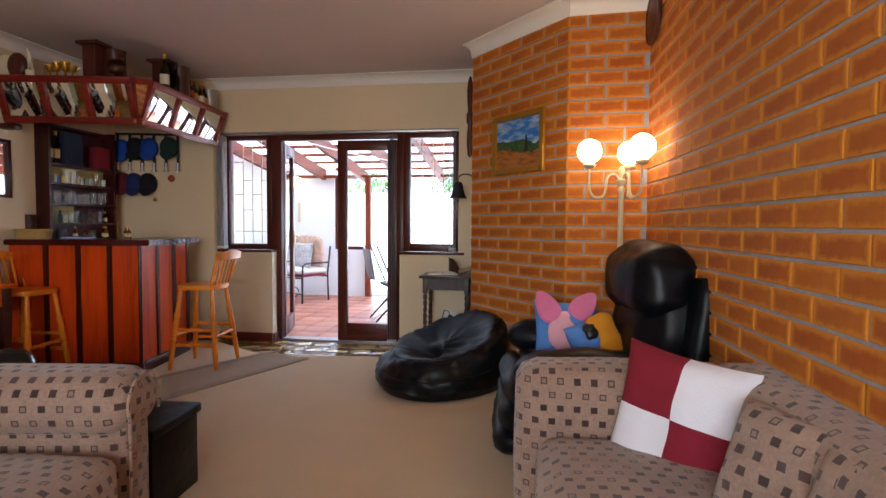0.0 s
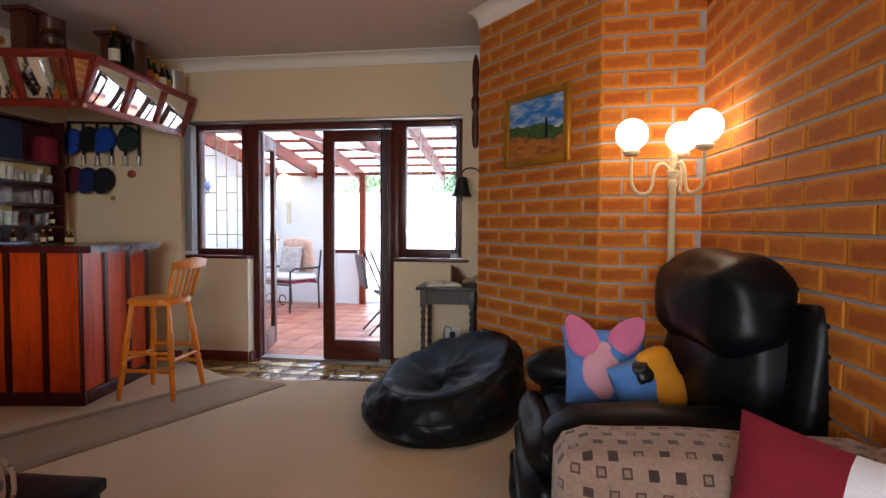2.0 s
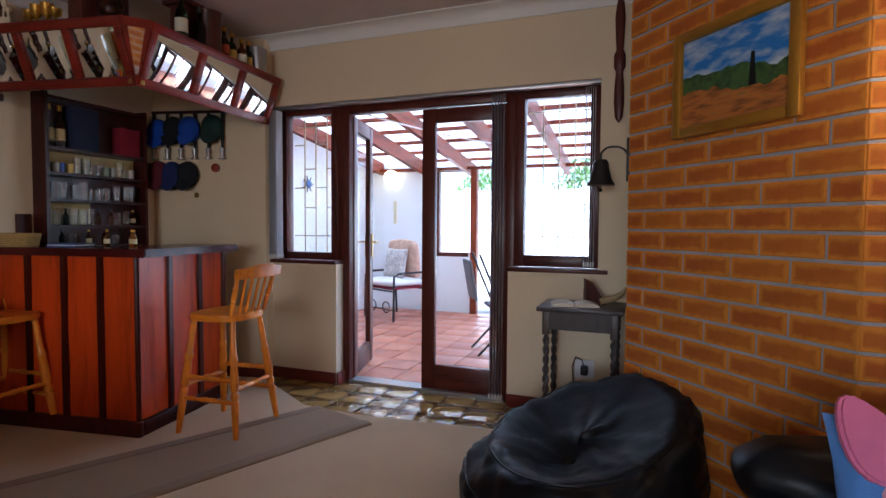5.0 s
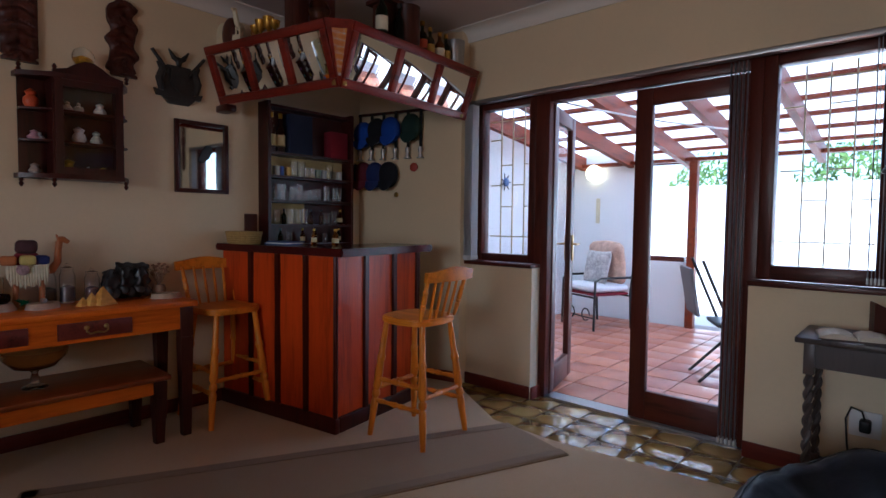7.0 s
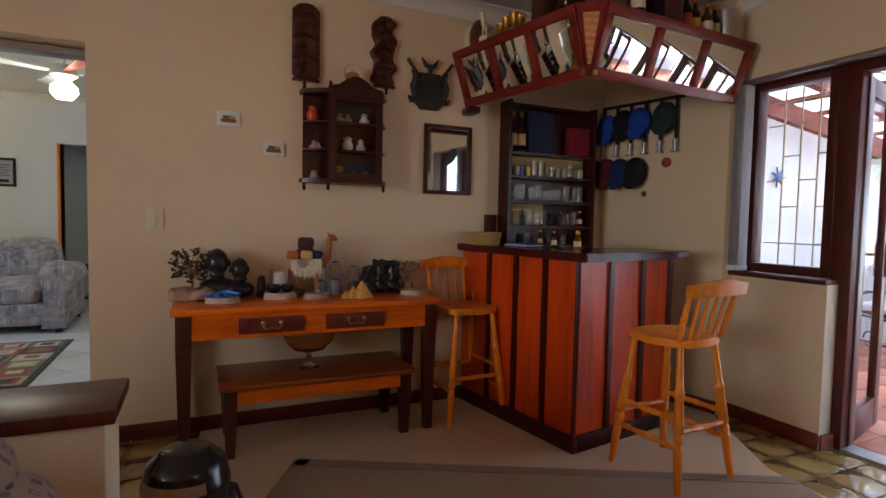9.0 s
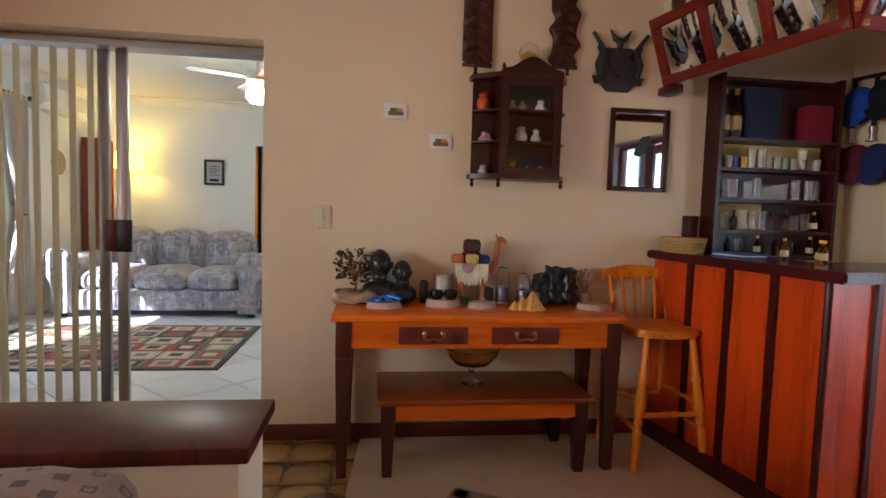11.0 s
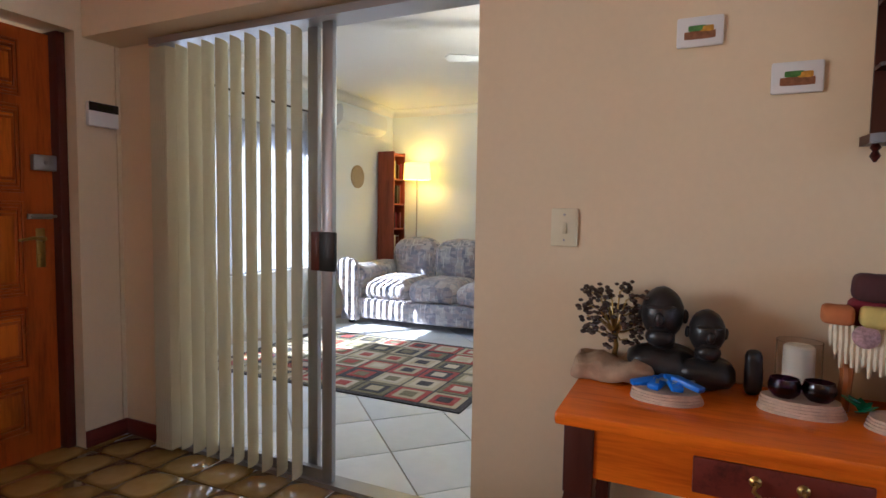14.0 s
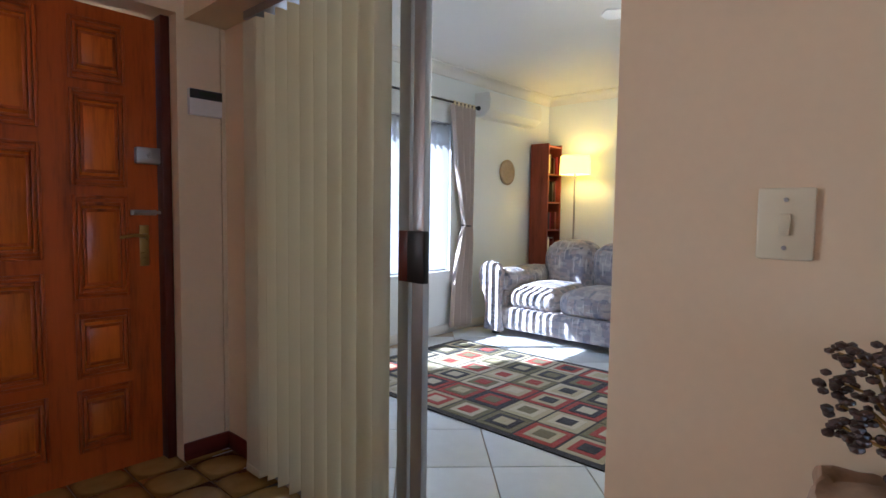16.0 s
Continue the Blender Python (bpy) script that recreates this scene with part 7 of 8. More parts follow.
# ---- entrance: front door, alarm pad, sliding door and vertical blinds ----
def front_door():
    t = thing("front_door", "varnished panelled wooden front door with brass and steel locks", "door", kind="structure")
    D = M["door"]
    x0, x1, y, h = -3.715, -2.89, -0.15, 2.06
    one_box("leaf", (x0, y, -0.004), (x1, y + 0.03, h), D, t)
    cols = ((x0 + 0.13, x0 + 0.345), (x0 + 0.45, x0 + 0.70))
    rows = (((1.74, 2.0), (1.29, 1.70), (0.80, 1.25), (0.45, 0.74), (0.12, 0.40)), ((1.52, 2.0), (0.98, 1.46), (0.45, 0.92), (0.12, 0.40)))
    for (a, b), rr in zip(cols, rows):
        for z0, z1 in rr:
            bm = shape()
            for k, (ins, o0, o1) in enumerate(((0.0, 0.030, 0.040), (0.018, 0.040, 0.046), (0.036, 0.046, 0.052))):
                w = 0.014
                A, B, Z0, Z1 = a + ins, b - ins, z0 + ins * 1.6, z1 - ins * 1.6
                for p, q in (((A, Z0), (A + w, Z1)), ((B - w, Z0), (B, Z1)), ((A + w, Z0), (B - w, Z0 + w)), ((A + w, Z1 - w), (B - w, Z1))):
                    box(bm, (p[0], y + 0.03, p[1]), (q[0], y + o1 - 0.004 * k, q[1]), 0.003)
            pan = part("panel_moulding", bm, D, t)
            bm = shape()
            A, B, Z0, Z1 = a + 0.052, b - 0.052, z0 + 0.075, z1 - 0.075
            ring_loft(bm, [[(A - 0.02, y + 0.03, Z0 - 0.03), (B + 0.02, y + 0.03, Z0 - 0.03), (B + 0.02, y + 0.03, Z1 + 0.03), (A - 0.02, y + 0.03, Z1 + 0.03)], [(A, y + 0.045, Z0), (B, y + 0.045, Z0), (B, y + 0.045, Z1), (A, y + 0.045, Z1)]])
            bmesh.ops.recalc_face_normals(bm, faces=bm.faces)
            part("raised_panel", bm, wood_bright, pan)
    one_box("frame_post", (-3.758, -0.19, 0.0), (x0 - 0.002, -0.06, 2.078), M["frame"], t, "dark hardwood door frame", 0.004)
    one_box("frame_post", (x1 + 0.002, -0.19, 0.0), (-2.842, -0.06, 2.078), M["frame"], t, "dark hardwood door frame", 0.004)
    xe = x0 + 0.065
    bm = shape(); box(bm, (xe - 0.02, y + 0.03, 0.93), (xe + 0.02, y + 0.038, 1.12), 0.003)
    lathe(bm, [(0.012, 0), (0.012, 0.03)], seg=10, m=pose(xe, y + 0.038, 1.07, -90)); tube(bm, [(xe, y + 0.066, 1.07), (xe + 0.05, y + 0.07, 1.075), (xe + 0.11, y + 0.066, 1.065)], [0.009, 0.008, 0.006], 8)
    part("door_handle", bm, M["brass"], t, "brass lever handle with plate")
    bm = shape(); box(bm, (x0 - 0.02, y + 0.03, 1.40), (x0 + 0.10, y + 0.065, 1.475), 0.008); lathe(bm, [(0.012, 0), (0.012, 0.02)], seg=10, m=pose(xe - 0.02, y + 0.065, 1.438, -90)); box(bm, (xe - 0.024, y + 0.085, 1.425), (xe - 0.016, y + 0.093, 1.455), 0.001)
    part("night_latch", bm, M["steel"], t, "grey steel night latch")
    bm = shape(); box(bm, (x0 + 0.01, y + 0.03, 1.165), (x0 + 0.12, y + 0.045, 1.19), 0.003); tube(bm, [(x0 - 0.03, y + 0.052, 1.178), (x0 + 0.11, y + 0.052, 1.178)], 0.007, 8); box(bm, (x0 - 0.05, y + 0.03, 1.17), (x0 - 0.012, y + 0.07, 1.235), 0.004)
    part("barrel_bolt", bm, M["steel"], t, "steel barrel bolt")


wood_bright = wood("varnished_door_panel", srgb("c46412"), srgb("8c3e08"), 0.3)
front_door()


def alarm_pad():
    t = thing("alarm_keypad", "white alarm keypad with a dark display", "alarm keypad", at=pose(-3.88, 0.01, 1.693))
    bm = shape(); box(bm, (-0.078, 0.001, -0.06), (0.078, 0.028, 0.06), 0.006); part("case", bm, M["white"], t)
    bm = shape(); box(bm, (-0.076, 0.026, 0.015), (0.076, 0.031, 0.058), 0.003); part("display_panel", bm, M["black"], t, "black display panel")
    bm = shape(); box(bm, (-0.045, 0.0305, 0.028), (0.035, 0.0325, 0.048), 0.001); part("display", bm, plain("lcd", srgb("39423a"), 0.2), t, "grey green display")


alarm_pad()


def sliding_door():
    t = thing("sliding_door", "aluminium sliding door standing half open", "sliding door", kind="structure")
    S = M["steel"]
    x = -4.0
    one_box("track", (x - 0.06, 0.333, -0.01), (x + 0.03, 2.098, 0.018), S, t)
    one_box("head_track", (x - 0.06, 0.333, 2.025), (x + 0.045, 2.098, 2.06), S, t)
    one_box("stile", (x - 0.015, 1.315, 0.02), (x + 0.015, 1.368, 2.025), S, t, bevel=0.003)
    one_box("stile", (x - 0.05, 1.208, 0.02), (x - 0.022, 1.262, 2.025), S, t, bevel=0.003)
    one_box("bottom_rail", (x - 0.012, 0.36, 0.02), (x + 0.012, 1.315, 0.07), S, t)
    one_box("jamb", (x - 0.05, 2.085, 0.02), (x + 0.03, 2.099, 2.025), S, t)
    one_box("jamb", (x - 0.05, 0.3325, 0.02), (x + 0.03, 0.357, 2.025), S, t)
    p = one_box("pane", (x - 0.003, 0.36, 0.07), (x + 0.002, 1.315, 2.02), M["pane"], t, "clear sliding door glass")
    p.visible_shadow = False
    bm = shape(); box(bm, (x + 0.015, 1.316, 0.965), (x + 0.04, 1.395, 1.135), 0.006); part("handle", bm, M["black"], t, "black plastic door handle")
    bm = shape(); box(bm, (x + 0.014, 1.266, 0.965), (x + 0.032, 1.315, 1.135), 0.004); part("handle_plate", bm, M["frame"], t, "brown handle plate")


sliding_door()


def vertical_blind():
    t = thing("vertical_blind", "cream fabric vertical blind drawn half open", "vertical blind")
    one_box("head_rail", (-3.955, 0.33, 2.018), (-3.915, 2.09, 2.052), M["steel"], t)
    def vane(y, turn, w=0.087):
        bm = shape()
        n = 6
        rings = []
        for z in (0.035, 0.6, 1.2, 2.0):
            rings.append([(w * (k / n - 0.5), 0.011 * math.sin(math.pi * k / n), z) for k in range(n + 1)] + [(w * (k / n - 0.5), 0.011 * math.sin(math.pi * k / n) - 0.0012, z) for k in range(n, -1, -1)])
        ring_loft(bm, rings)
        bmesh.ops.recalc_face_normals(bm, faces=bm.faces)
        part("vane", bm, M["vane"], t, at=pose(-3.945, y, 0, 0, 0, turn))
    for k in range(9):
        vane(0.52 + 0.0865 * k, 10 + random.uniform(-3, 3))
    for k in range(10):
        vane(0.35 + 0.012 * k, 1 + random.uniform(-2, 2))
    for k in range(10):
        y = 0.35 + 0.012 * k
        bm = shape(); box(bm, (-0.045, -0.003, 0.0), (0.045, 0.003, 0.035), 0.001); part("weight", bm, M["vane"], t, at=pose(-3.945, y, 0.02))


vertical_blind()


def blind_bundle(x, y, z0, z1, n, step, w, label, material):
    t = thing("vertical_blind", label, "vertical blind")
    for k in range(n):
        bm = shape()
        box(bm, (-0.0012, -w / 2, z0), (0.0012, w / 2, z1))
        part("vane", bm, material, t, at=pose(x + k * step, y, 0, 0, 0, random.uniform(-6, 6)))
    for k in range(n):
        bm = shape(); box(bm, (-0.004, -w / 2, z0 - 0.03), (0.004, w / 2, z0), 0.001); part("weight", bm, M["white"], t, at=pose(x + k * step, y, 0))


blind_bundle(-2.865, YN - 0.02, 0.965, 2.06, 6, 0.013, 0.088, "pale vertical blind stacked beside the window", M["voile"])
grey = sheet_mat("grey_blind_fabric", srgb("a4a4a8"), 0.45)
blind_bundle(-1.125, YN + 0.03, 0.06, 2.06, 5, 0.02, 0.034, "grey vertical blind stacked before the glazed door", grey)
blind_bundle(-0.52, YN + 0.03, 0.97, 2.06, 5, 0.014, 0.034, "pale vertical blind stacked before the window", M["voile"])

# ---- the living room behind the sliding door ----
X2, S2, N2 = -8.6, -1.0, 3.2
bm = shape(); slab(bm, [(X2 - 0.2, S2 - 0.2), (-4.035, S2 - 0.2), (-4.035, N2 + 0.2), (X2 - 0.2, N2 + 0.2)], -0.12, -0.012)
structure(part("floor_living", bm, M["grout_pale"]), "cement bed under white floor tiles", "floor")
WX0, WX1, WZ0, WZ1 = -6.78, -4.55, 0.62, 2.08
for nm, a, b in (("wall_living_south_left", (WX1, S2 - 0.2, -0.02), (-4.03, S2, ZC)), ("wall_living_south_right", (X2, S2 - 0.2, -0.02), (WX0, S2, ZC)), ("wall_living_south_low", (WX0, S2 - 0.2, -0.02), (WX1, S2, WZ0)), ("wall_living_south_top", (WX0, S2 - 0.2, WZ1), (WX1, S2, ZC)), ("wall_living_north", (X2, N2, -0.02), (-4.03, N2 + 0.2, ZC)), ("wall_living_west_left", (X2 - 0.2, S2 - 0.2, -0.02), (X2, 1.06, ZC)), ("wall_living_west_right", (X2 - 0.2, 1.90, -0.02), (X2, N2 + 0.2, ZC)), ("wall_living_west_top", (X2 - 0.2, 1.06, 2.05), (X2, 1.90, ZC)), ("wall_living_east_left", (-4.10, S2 - 0.2, -0.02), (-4.03, -0.1, ZC)), ("wall_living_east_right", (-4.06, 2.10, -0.02), (-4.03, N2, ZC)), ("wall_living_east_top", (-4.06, -0.1, 2.06), (-4.03, 2.10, ZC)), ("wall_living_east_end", (-4.06, -0.1, -0.02), (-4.03, 0.331, 2.06)), ("wall_corridor", (-10.1, 0.6, -0.02), (-10.0, 2.4, ZC)), ("wall_corridor_left", (-10.0, 0.6, -0.02), (X2 - 0.2, 0.7, ZC)), ("wall_corridor_right", (-10.0, 2.3, -0.02), (X2 - 0.2, 2.4, ZC))):
    wall(nm, a, b, "white painted plaster wall", "white_wall")
structure(one_box("ceiling_living", (-10.1, S2 - 0.2, ZC), (-4.026, N2 + 0.2, ZC + 0.1), M["cornice"]), "smooth white ceiling", "ceiling")
structure(one_box("floor_corridor", (-10.1, 0.5, -0.12), (X2 - 0.2, 2.5, -0.008), M["tile_white"]), "pale tiled floor", "floor")
cornice("cornice_living_south", (X2, S2), (-4.10, S2), "white coved cornice")
cornice("cornice_living_west", (X2, N2), (X2, S2), "white coved cornice")
strip("baseboard_living_south", (X2, S2), (-4.10, S2), 0.08, 0.012, M["cornice"], "white skirting", category="baseboard")
strip("baseboard_living_west", (X2, 1.05), (X2, S2), 0.08, 0.012, M["cornice"], "white skirting", category="baseboard")

win = thing("window_3", "large white framed window with pale vertical blinds", "window", kind="structure")
one_box("frame_post", (WX0, S2 - 0.12, WZ0), (WX0 + 0.05, S2 - 0.06, WZ1), M["steel"], win)
one_box("frame_post", (WX1 - 0.05, S2 - 0.12, WZ0), (WX1, S2 - 0.06, WZ1), M["steel"], win)
one_box("mullion", ((WX0 + WX1) / 2 - 0.03, S2 - 0.12, WZ0), ((WX0 + WX1) / 2 + 0.03, S2 - 0.06, WZ1), M["steel"], win)
one_box("frame_rail", (WX0 + 0.05, S2 - 0.118, WZ0), (WX1 - 0.05, S2 - 0.062, WZ0 + 0.05), M["steel"], win)
one_box("frame_rail", (WX0 + 0.05, S2 - 0.118, WZ1 - 0.05), (WX1 - 0.05, S2 - 0.062, WZ1), M["steel"], win)
p = one_box("pane", (WX0 + 0.05, S2 - 0.092, WZ0 + 0.05), (WX1 - 0.05, S2 - 0.088, WZ1 - 0.05), M["pane"], win, "clear window glass")
p.visible_shadow = False
vb = thing("vertical_blind", "pale vertical blind over the bright window", "vertical blind")
for k in range(25):
    x = WX0 + 0.06 + k * 0.088
    if x > WX1 - 0.04:
        break
    bm = shape(); box(bm, (-0.042, -0.001, WZ0 + 0.02), (0.042, 0.001, WZ1 - 0.02))
    part("vane", bm, M["voile"], vb, at=pose(x, S2 - 0.03, 0, 0, 0, -62 + random.uniform(-4, 4)))


def curtain():
    t = thing("curtain", "pale beige tab-top curtain tied back beside the window", "curtain")
    bm = shape(); tube(bm, [(-7.08, S2 + 0.09, 2.27), (-4.35, S2 + 0.09, 2.27)], 0.011, 8); ball(bm, (-7.09, S2 + 0.09, 2.27), 0.025, 10)
    part("rod", bm, M["black"], t, "black curtain rod")
    bm = shape()
    rings = []
    for z, c, w in ((0.06, -6.87, 0.30), (0.5, -6.88, 0.27), (0.95, -6.93, 0.19), (1.08, -6.95, 0.12), (1.2, -6.94, 0.15), (1.7, -6.89, 0.26), (2.25, -6.86, 0.34)):
        n = 40
        ring = [(c + w * (k / n - 0.5), S2 + 0.08 + 0.028 * math.sin(k * 1.35), z) for k in range(n + 1)]
        rings.append(ring + [(x, y + 0.004, zz) for x, y, zz in reversed(ring)])
    ring_loft(bm, rings)
    bmesh.ops.recalc_face_normals(bm, faces=bm.faces)
    part("cloth", bm, plain("curtain_cloth", srgb("c3b5ad"), 0.9, vary=0.06, scale=10.0), t)
    bm = shape(); tube(bm, [(-7.06, S2 + 0.0, 1.08), (-7.0, S2 + 0.09, 1.07), (-6.93, S2 + 0.13, 1.07), (-6.87, S2 + 0.07, 1.08)], 0.008, 6); part("tie_back", bm, M["black"], t)
    for k in range(6):
        one_box("tab", (-7.02 + 0.058 * k, S2 + 0.075, 2.24), (-6.99 + 0.058 * k, S2 + 0.105, 2.285), M["cream"], t)


curtain()


def patch_fabric():
    """Faded woven patches of blue-grey, rose and tan with pale streaks."""
    n = Nodes("patchwork_upholstery")
    v = n.coords()
    uv = n.coords(space="UV")
    layers = []
    for sc, ax, seed in ((11.0, (1.0, 0.55, 1), 0.0), (26.0, (0.6, 1.2, 1), 5.0)):
        vor = n.add("ShaderNodeTexVoronoi", Scale=sc, Randomness=0.85)
        vor.distance = "CHEBYCHEV"
        n.link(n.coords(ax, "UV"), vor.inputs["Vector"])
        sep = n.add("ShaderNodeSeparateXYZ")
        n.link(vor.outputs["Color"], sep.inputs[0])
        layers.append(n.ramp(sep.outputs["X"], [(0.0, srgb("5e6272")), (0.3, srgb("8c8a94")), (0.55, srgb("a8958e")), (0.8, srgb("b9b4b2")), (1.0, srgb("6e6a76"))]))
    c = n.mix(0.45, layers[0], layers[1])
    streak = n.noise(n.coords((40.0, 5.0, 1.0), "UV"), 1.0, 3.0)
    c = n.mix(n.ramp(streak, [(0.58, (0, 0, 0, 1)), (0.66, (0.6, 0.6, 0.6, 1))]), c, srgb("d0cbc8"))
    n.base(c)
    n.set(Roughness=0.95, Sheen_Weight=0.2)
    n.bump(n.noise(v, 200.0), 0.3, 0.003)
    return n.m


def living_sofa():
    F = patch_fabric()
    t = thing("couch", "grey patchwork upholstered couch with rolled arms", "sofa")
    x0, x1, y0, y1 = -8.05, -7.08, -0.72, 1.42
    bm = shape(); puff(bm, (x0, y0 + 0.1, 0.06), (x1 + 0.06, y1 - 0.1, 0.30), 0.05, rough=0.01); part("base", bm, F, t)
    for k in range(3):
        ya, yb = y0 + 0.24 + k * 0.555, y0 + 0.24 + (k + 1) * 0.555
        bm = shape(); puff(bm, (x0 + 0.25, ya, 0.26), (x1 + 0.03, yb, 0.50), 0.10, bulge=0.03, rough=0.012, freq=5.0); part("seat_cushion", bm, F, t)
        bm = shape(); puff(bm, (x0, ya, 0.40), (x0 + 0.34, yb, 0.905), 0.12, bulge=0.03, rough=0.015, freq=5.0); part("back_cushion", bm, F, t)
    for s, y in ((-1, y0 + 0.13), (1, y1 - 0.13)):
        bm = shape(); puff(bm, (x0 + 0.1, y - 0.12, 0.05), (x1 + 0.02, y + 0.12, 0.50), 0.07, rough=0.01)
        arm = part("arm", bm, F, t)
        bm = shape(); puff(bm, (x0 + 0.1, y - 0.16, 0.42), (x1 + 0.06, y + 0.16, 0.66), 0.118, cuts=10, rough=0.01); part("arm_roll", bm, F, arm)
        bm = shape()
        out = [(-0.10, 0.0), (0.11, 0.0), (0.085, 0.2), (0.10, 0.34), (0.165, 0.45), (0.185, 0.55), (0.15, 0.645), (0.06, 0.685), (-0.05, 0.66), (-0.10, 0.58), (-0.085, 0.42), (-0.07, 0.2)]
        ring_loft(bm, [[(x1 + 0.05 + dx, y + s * a * g, 0.05 + b * g) for a, b in out] for dx, g in ((0.0, 1.0), (0.05, 1.0), (0.065, 0.95))])
        bmesh.ops.recalc_face_normals(bm, faces=bm.faces)
        part("arm_front", bm, F, arm)
    for x in (x0 + 0.1, x1):
        for y in (y0 + 0.1, y1 - 0.1):
            one_box("foot", (x - 0.03, y - 0.03, 0.0), (x + 0.03, y + 0.03, 0.07), M["black"], t)


living_sofa()


def rug():
    """Woven rug of framed squares, each square a flat piece."""
    t = thing("rug", "woven rug of red, cream, olive and black framed squares", "rug")
    x0, x1, y0, y1 = -6.60, -5.06, -0.68, 1.53
    cols = [carpet_mat("rug_" + c, shade(srgb(c), 0.85), srgb(c)) for c in ("d2c8ac", "a83422", "23222a", "78714c", "c0b48e")]
    one_box("backing", (x0, y0, -0.002), (x1, y1, 0.006), carpet_mat("rug_border", srgb("1b1a1c"), srgb("2b2828")), t)
    nx, ny = 6, 8
    dx, dy = (x1 - x0 - 0.08) / nx, (y1 - y0 - 0.08) / ny
    for i in range(nx):
        for j in range(ny):
            cx, cy = x0 + 0.04 + dx * (i + 0.5), y0 + 0.04 + dy * (j + 0.5)
            pick = random.sample(range(5), 3)
            for k, s in enumerate((0.47, 0.33, 0.19)):
                bm = shape(); box(bm, (-dx * s, -dy * s, 0), (dx * s, dy * s, 0.0012 + 0.0006 * k))
                part("square", bm, cols[pick[k]], t, at=pose(cx, cy, 0.006 + 0.0012 * k))


rug()


def living_things():
    t = thing("bookcase", "tall narrow red-brown bookcase with books", "bookcase")
    B = wood("red_brown_veneer", srgb("7d3a26"), srgb("5c2618"), 0.45)
    for xa in (-8.47, -8.19):
        one_box("side_panel", (xa, S2 + 0.03, 0.0), (xa + 0.02, S2 + 0.27, 2.02), B, t)
    one_box("back_panel", (-8.45, S2 + 0.03, 0.0), (-8.19, S2 + 0.04, 2.02), B, t)
    for k in range(7):
        z = 0.05 + k * 0.325
        one_box("shelf_board", (-8.45, S2 + 0.04, z - 0.02), (-8.19, S2 + 0.27, z), B, t)
        x = -8.445
        while k < 6 and x < -8.24:
            w, h = random.uniform(0.02, 0.045), random.uniform(0.18, 0.26)
            tagged(one_box("book", (x, S2 + 0.06, z), (x + w - 0.002, S2 + random.uniform(0.19, 0.25), z + h), random.choice((M["ivory"], M["cab"], M["skirt"], M["red_cloth"], M["black"])), bevel=0.002), "upright book on the narrow bookcase", "book", "books on the bookcase")
            x += w
    t = thing("standing_lamp", "slim floor lamp with a lit cream drum shade", "floor lamp", at=pose(-8.33, -0.475, -0.03))
    bm = shape(); lathe(bm, [(0.13, 0.03), (0.13, 0.045), (0.012, 0.055), (0.010, 0.05), (0.010, 1.75)], seg=18); part("pole", bm, M["steel"], t)
    bm = shape(); lathe(bm, [(0.17, 1.69), (0.174, 1.69), (0.165, 1.90), (0.161, 1.90)], seg=28)
    for f in [f for f in bm.faces if len(f.verts) > 6]:
        bm.faces.remove(f)
    part("shade", bm, SHADE, t, "lit cream drum shade")
    point_lamp("lamp_light", (-8.33, -0.475, 1.77), 1.5, (1.0, 0.70, 0.20), 0.05)
    t = thing("air_conditioner", "white split air conditioner high on the wall", "air conditioner", at=pose(-7.62, S2, 2.20))
    bm = shape()
    ring_loft(bm, [[(x, 0.001, 0), (x, 0.13, 0.0), (x, 0.20, 0.06), (x, 0.21, 0.16), (x, 0.19, 0.235), (x, 0.001, 0.24)] for x in (-0.48, 0.48)])
    bmesh.ops.recalc_face_normals(bm, faces=bm.faces)
    part("case", bm, M["white"], t)
    bm = shape(); box(bm, (-0.40, 0.135, 0.004), (0.40, 0.205, 0.012), 0.003, m=pose(0, 0.0, 0.0, 28)); part("louvre", bm, M["dark_metal"], t)
    t = thing("wall_plate", "round woven plate hanging on the wall", "wall plate", at=pose(-7.73, S2 + 0.001, 1.665, -90))
    straw = plain("woven_plate", srgb("b09a7a"), 0.8, vary=0.35, scale=70.0, bump=0.6)
    bm = shape(); lathe(bm, [(0.14, 0), (0.142, 0.012), (0.12, 0.02), (0.10, 0.012), (0.06, 0.014), (0.005, 0.016)], seg=28); part("plate", bm, straw, t)
    t = thing("picture_frame", "small dark framed certificate on the wall", "picture", at=Matrix.Translation((X2 + 0.002, 0.49, 1.67)) @ Matrix(((0, 0, 1), (1, 0, 0), (0, 1, 0))).to_4x4())
    for a, b in (((-0.13, -0.17), (-0.10, 0.17)), ((0.10, -0.17), (0.13, 0.17)), ((-0.10, -0.17), (0.10, -0.14)), ((-0.10, 0.14), (0.10, 0.17))):
        bm = shape(); box(bm, (*a, 0), (*b, 0.02), 0.003); part("frame_bar", bm, M["black"], t)
    bm = shape(); box(bm, (-0.10, -0.14, 0.0), (0.10, 0.14, 0.008)); part("sheet", bm, plain("grey_print", srgb("b3b3bd"), 0.6, vary=0.1, scale=20.0), t)
    for k in range(5):
        bm = shape(); box(bm, (-0.07, 0.08 - 0.03 * k, 0.008), (0.07 - 0.03 * (k % 2), 0.09 - 0.03 * k, 0.009)); part("text_line", bm, plain("ink", srgb("55555f"), 0.7), t)
    one_box("print_block", (-0.06, -0.12, 0.008), (0.06, -0.085, 0.009), M["black"], t)
    # ceiling fan
    t = thing("ceiling_fan", "white ceiling fan with wooden blades and a lit lamp", "ceiling fan", at=pose(-6.0, 1.60, 0))
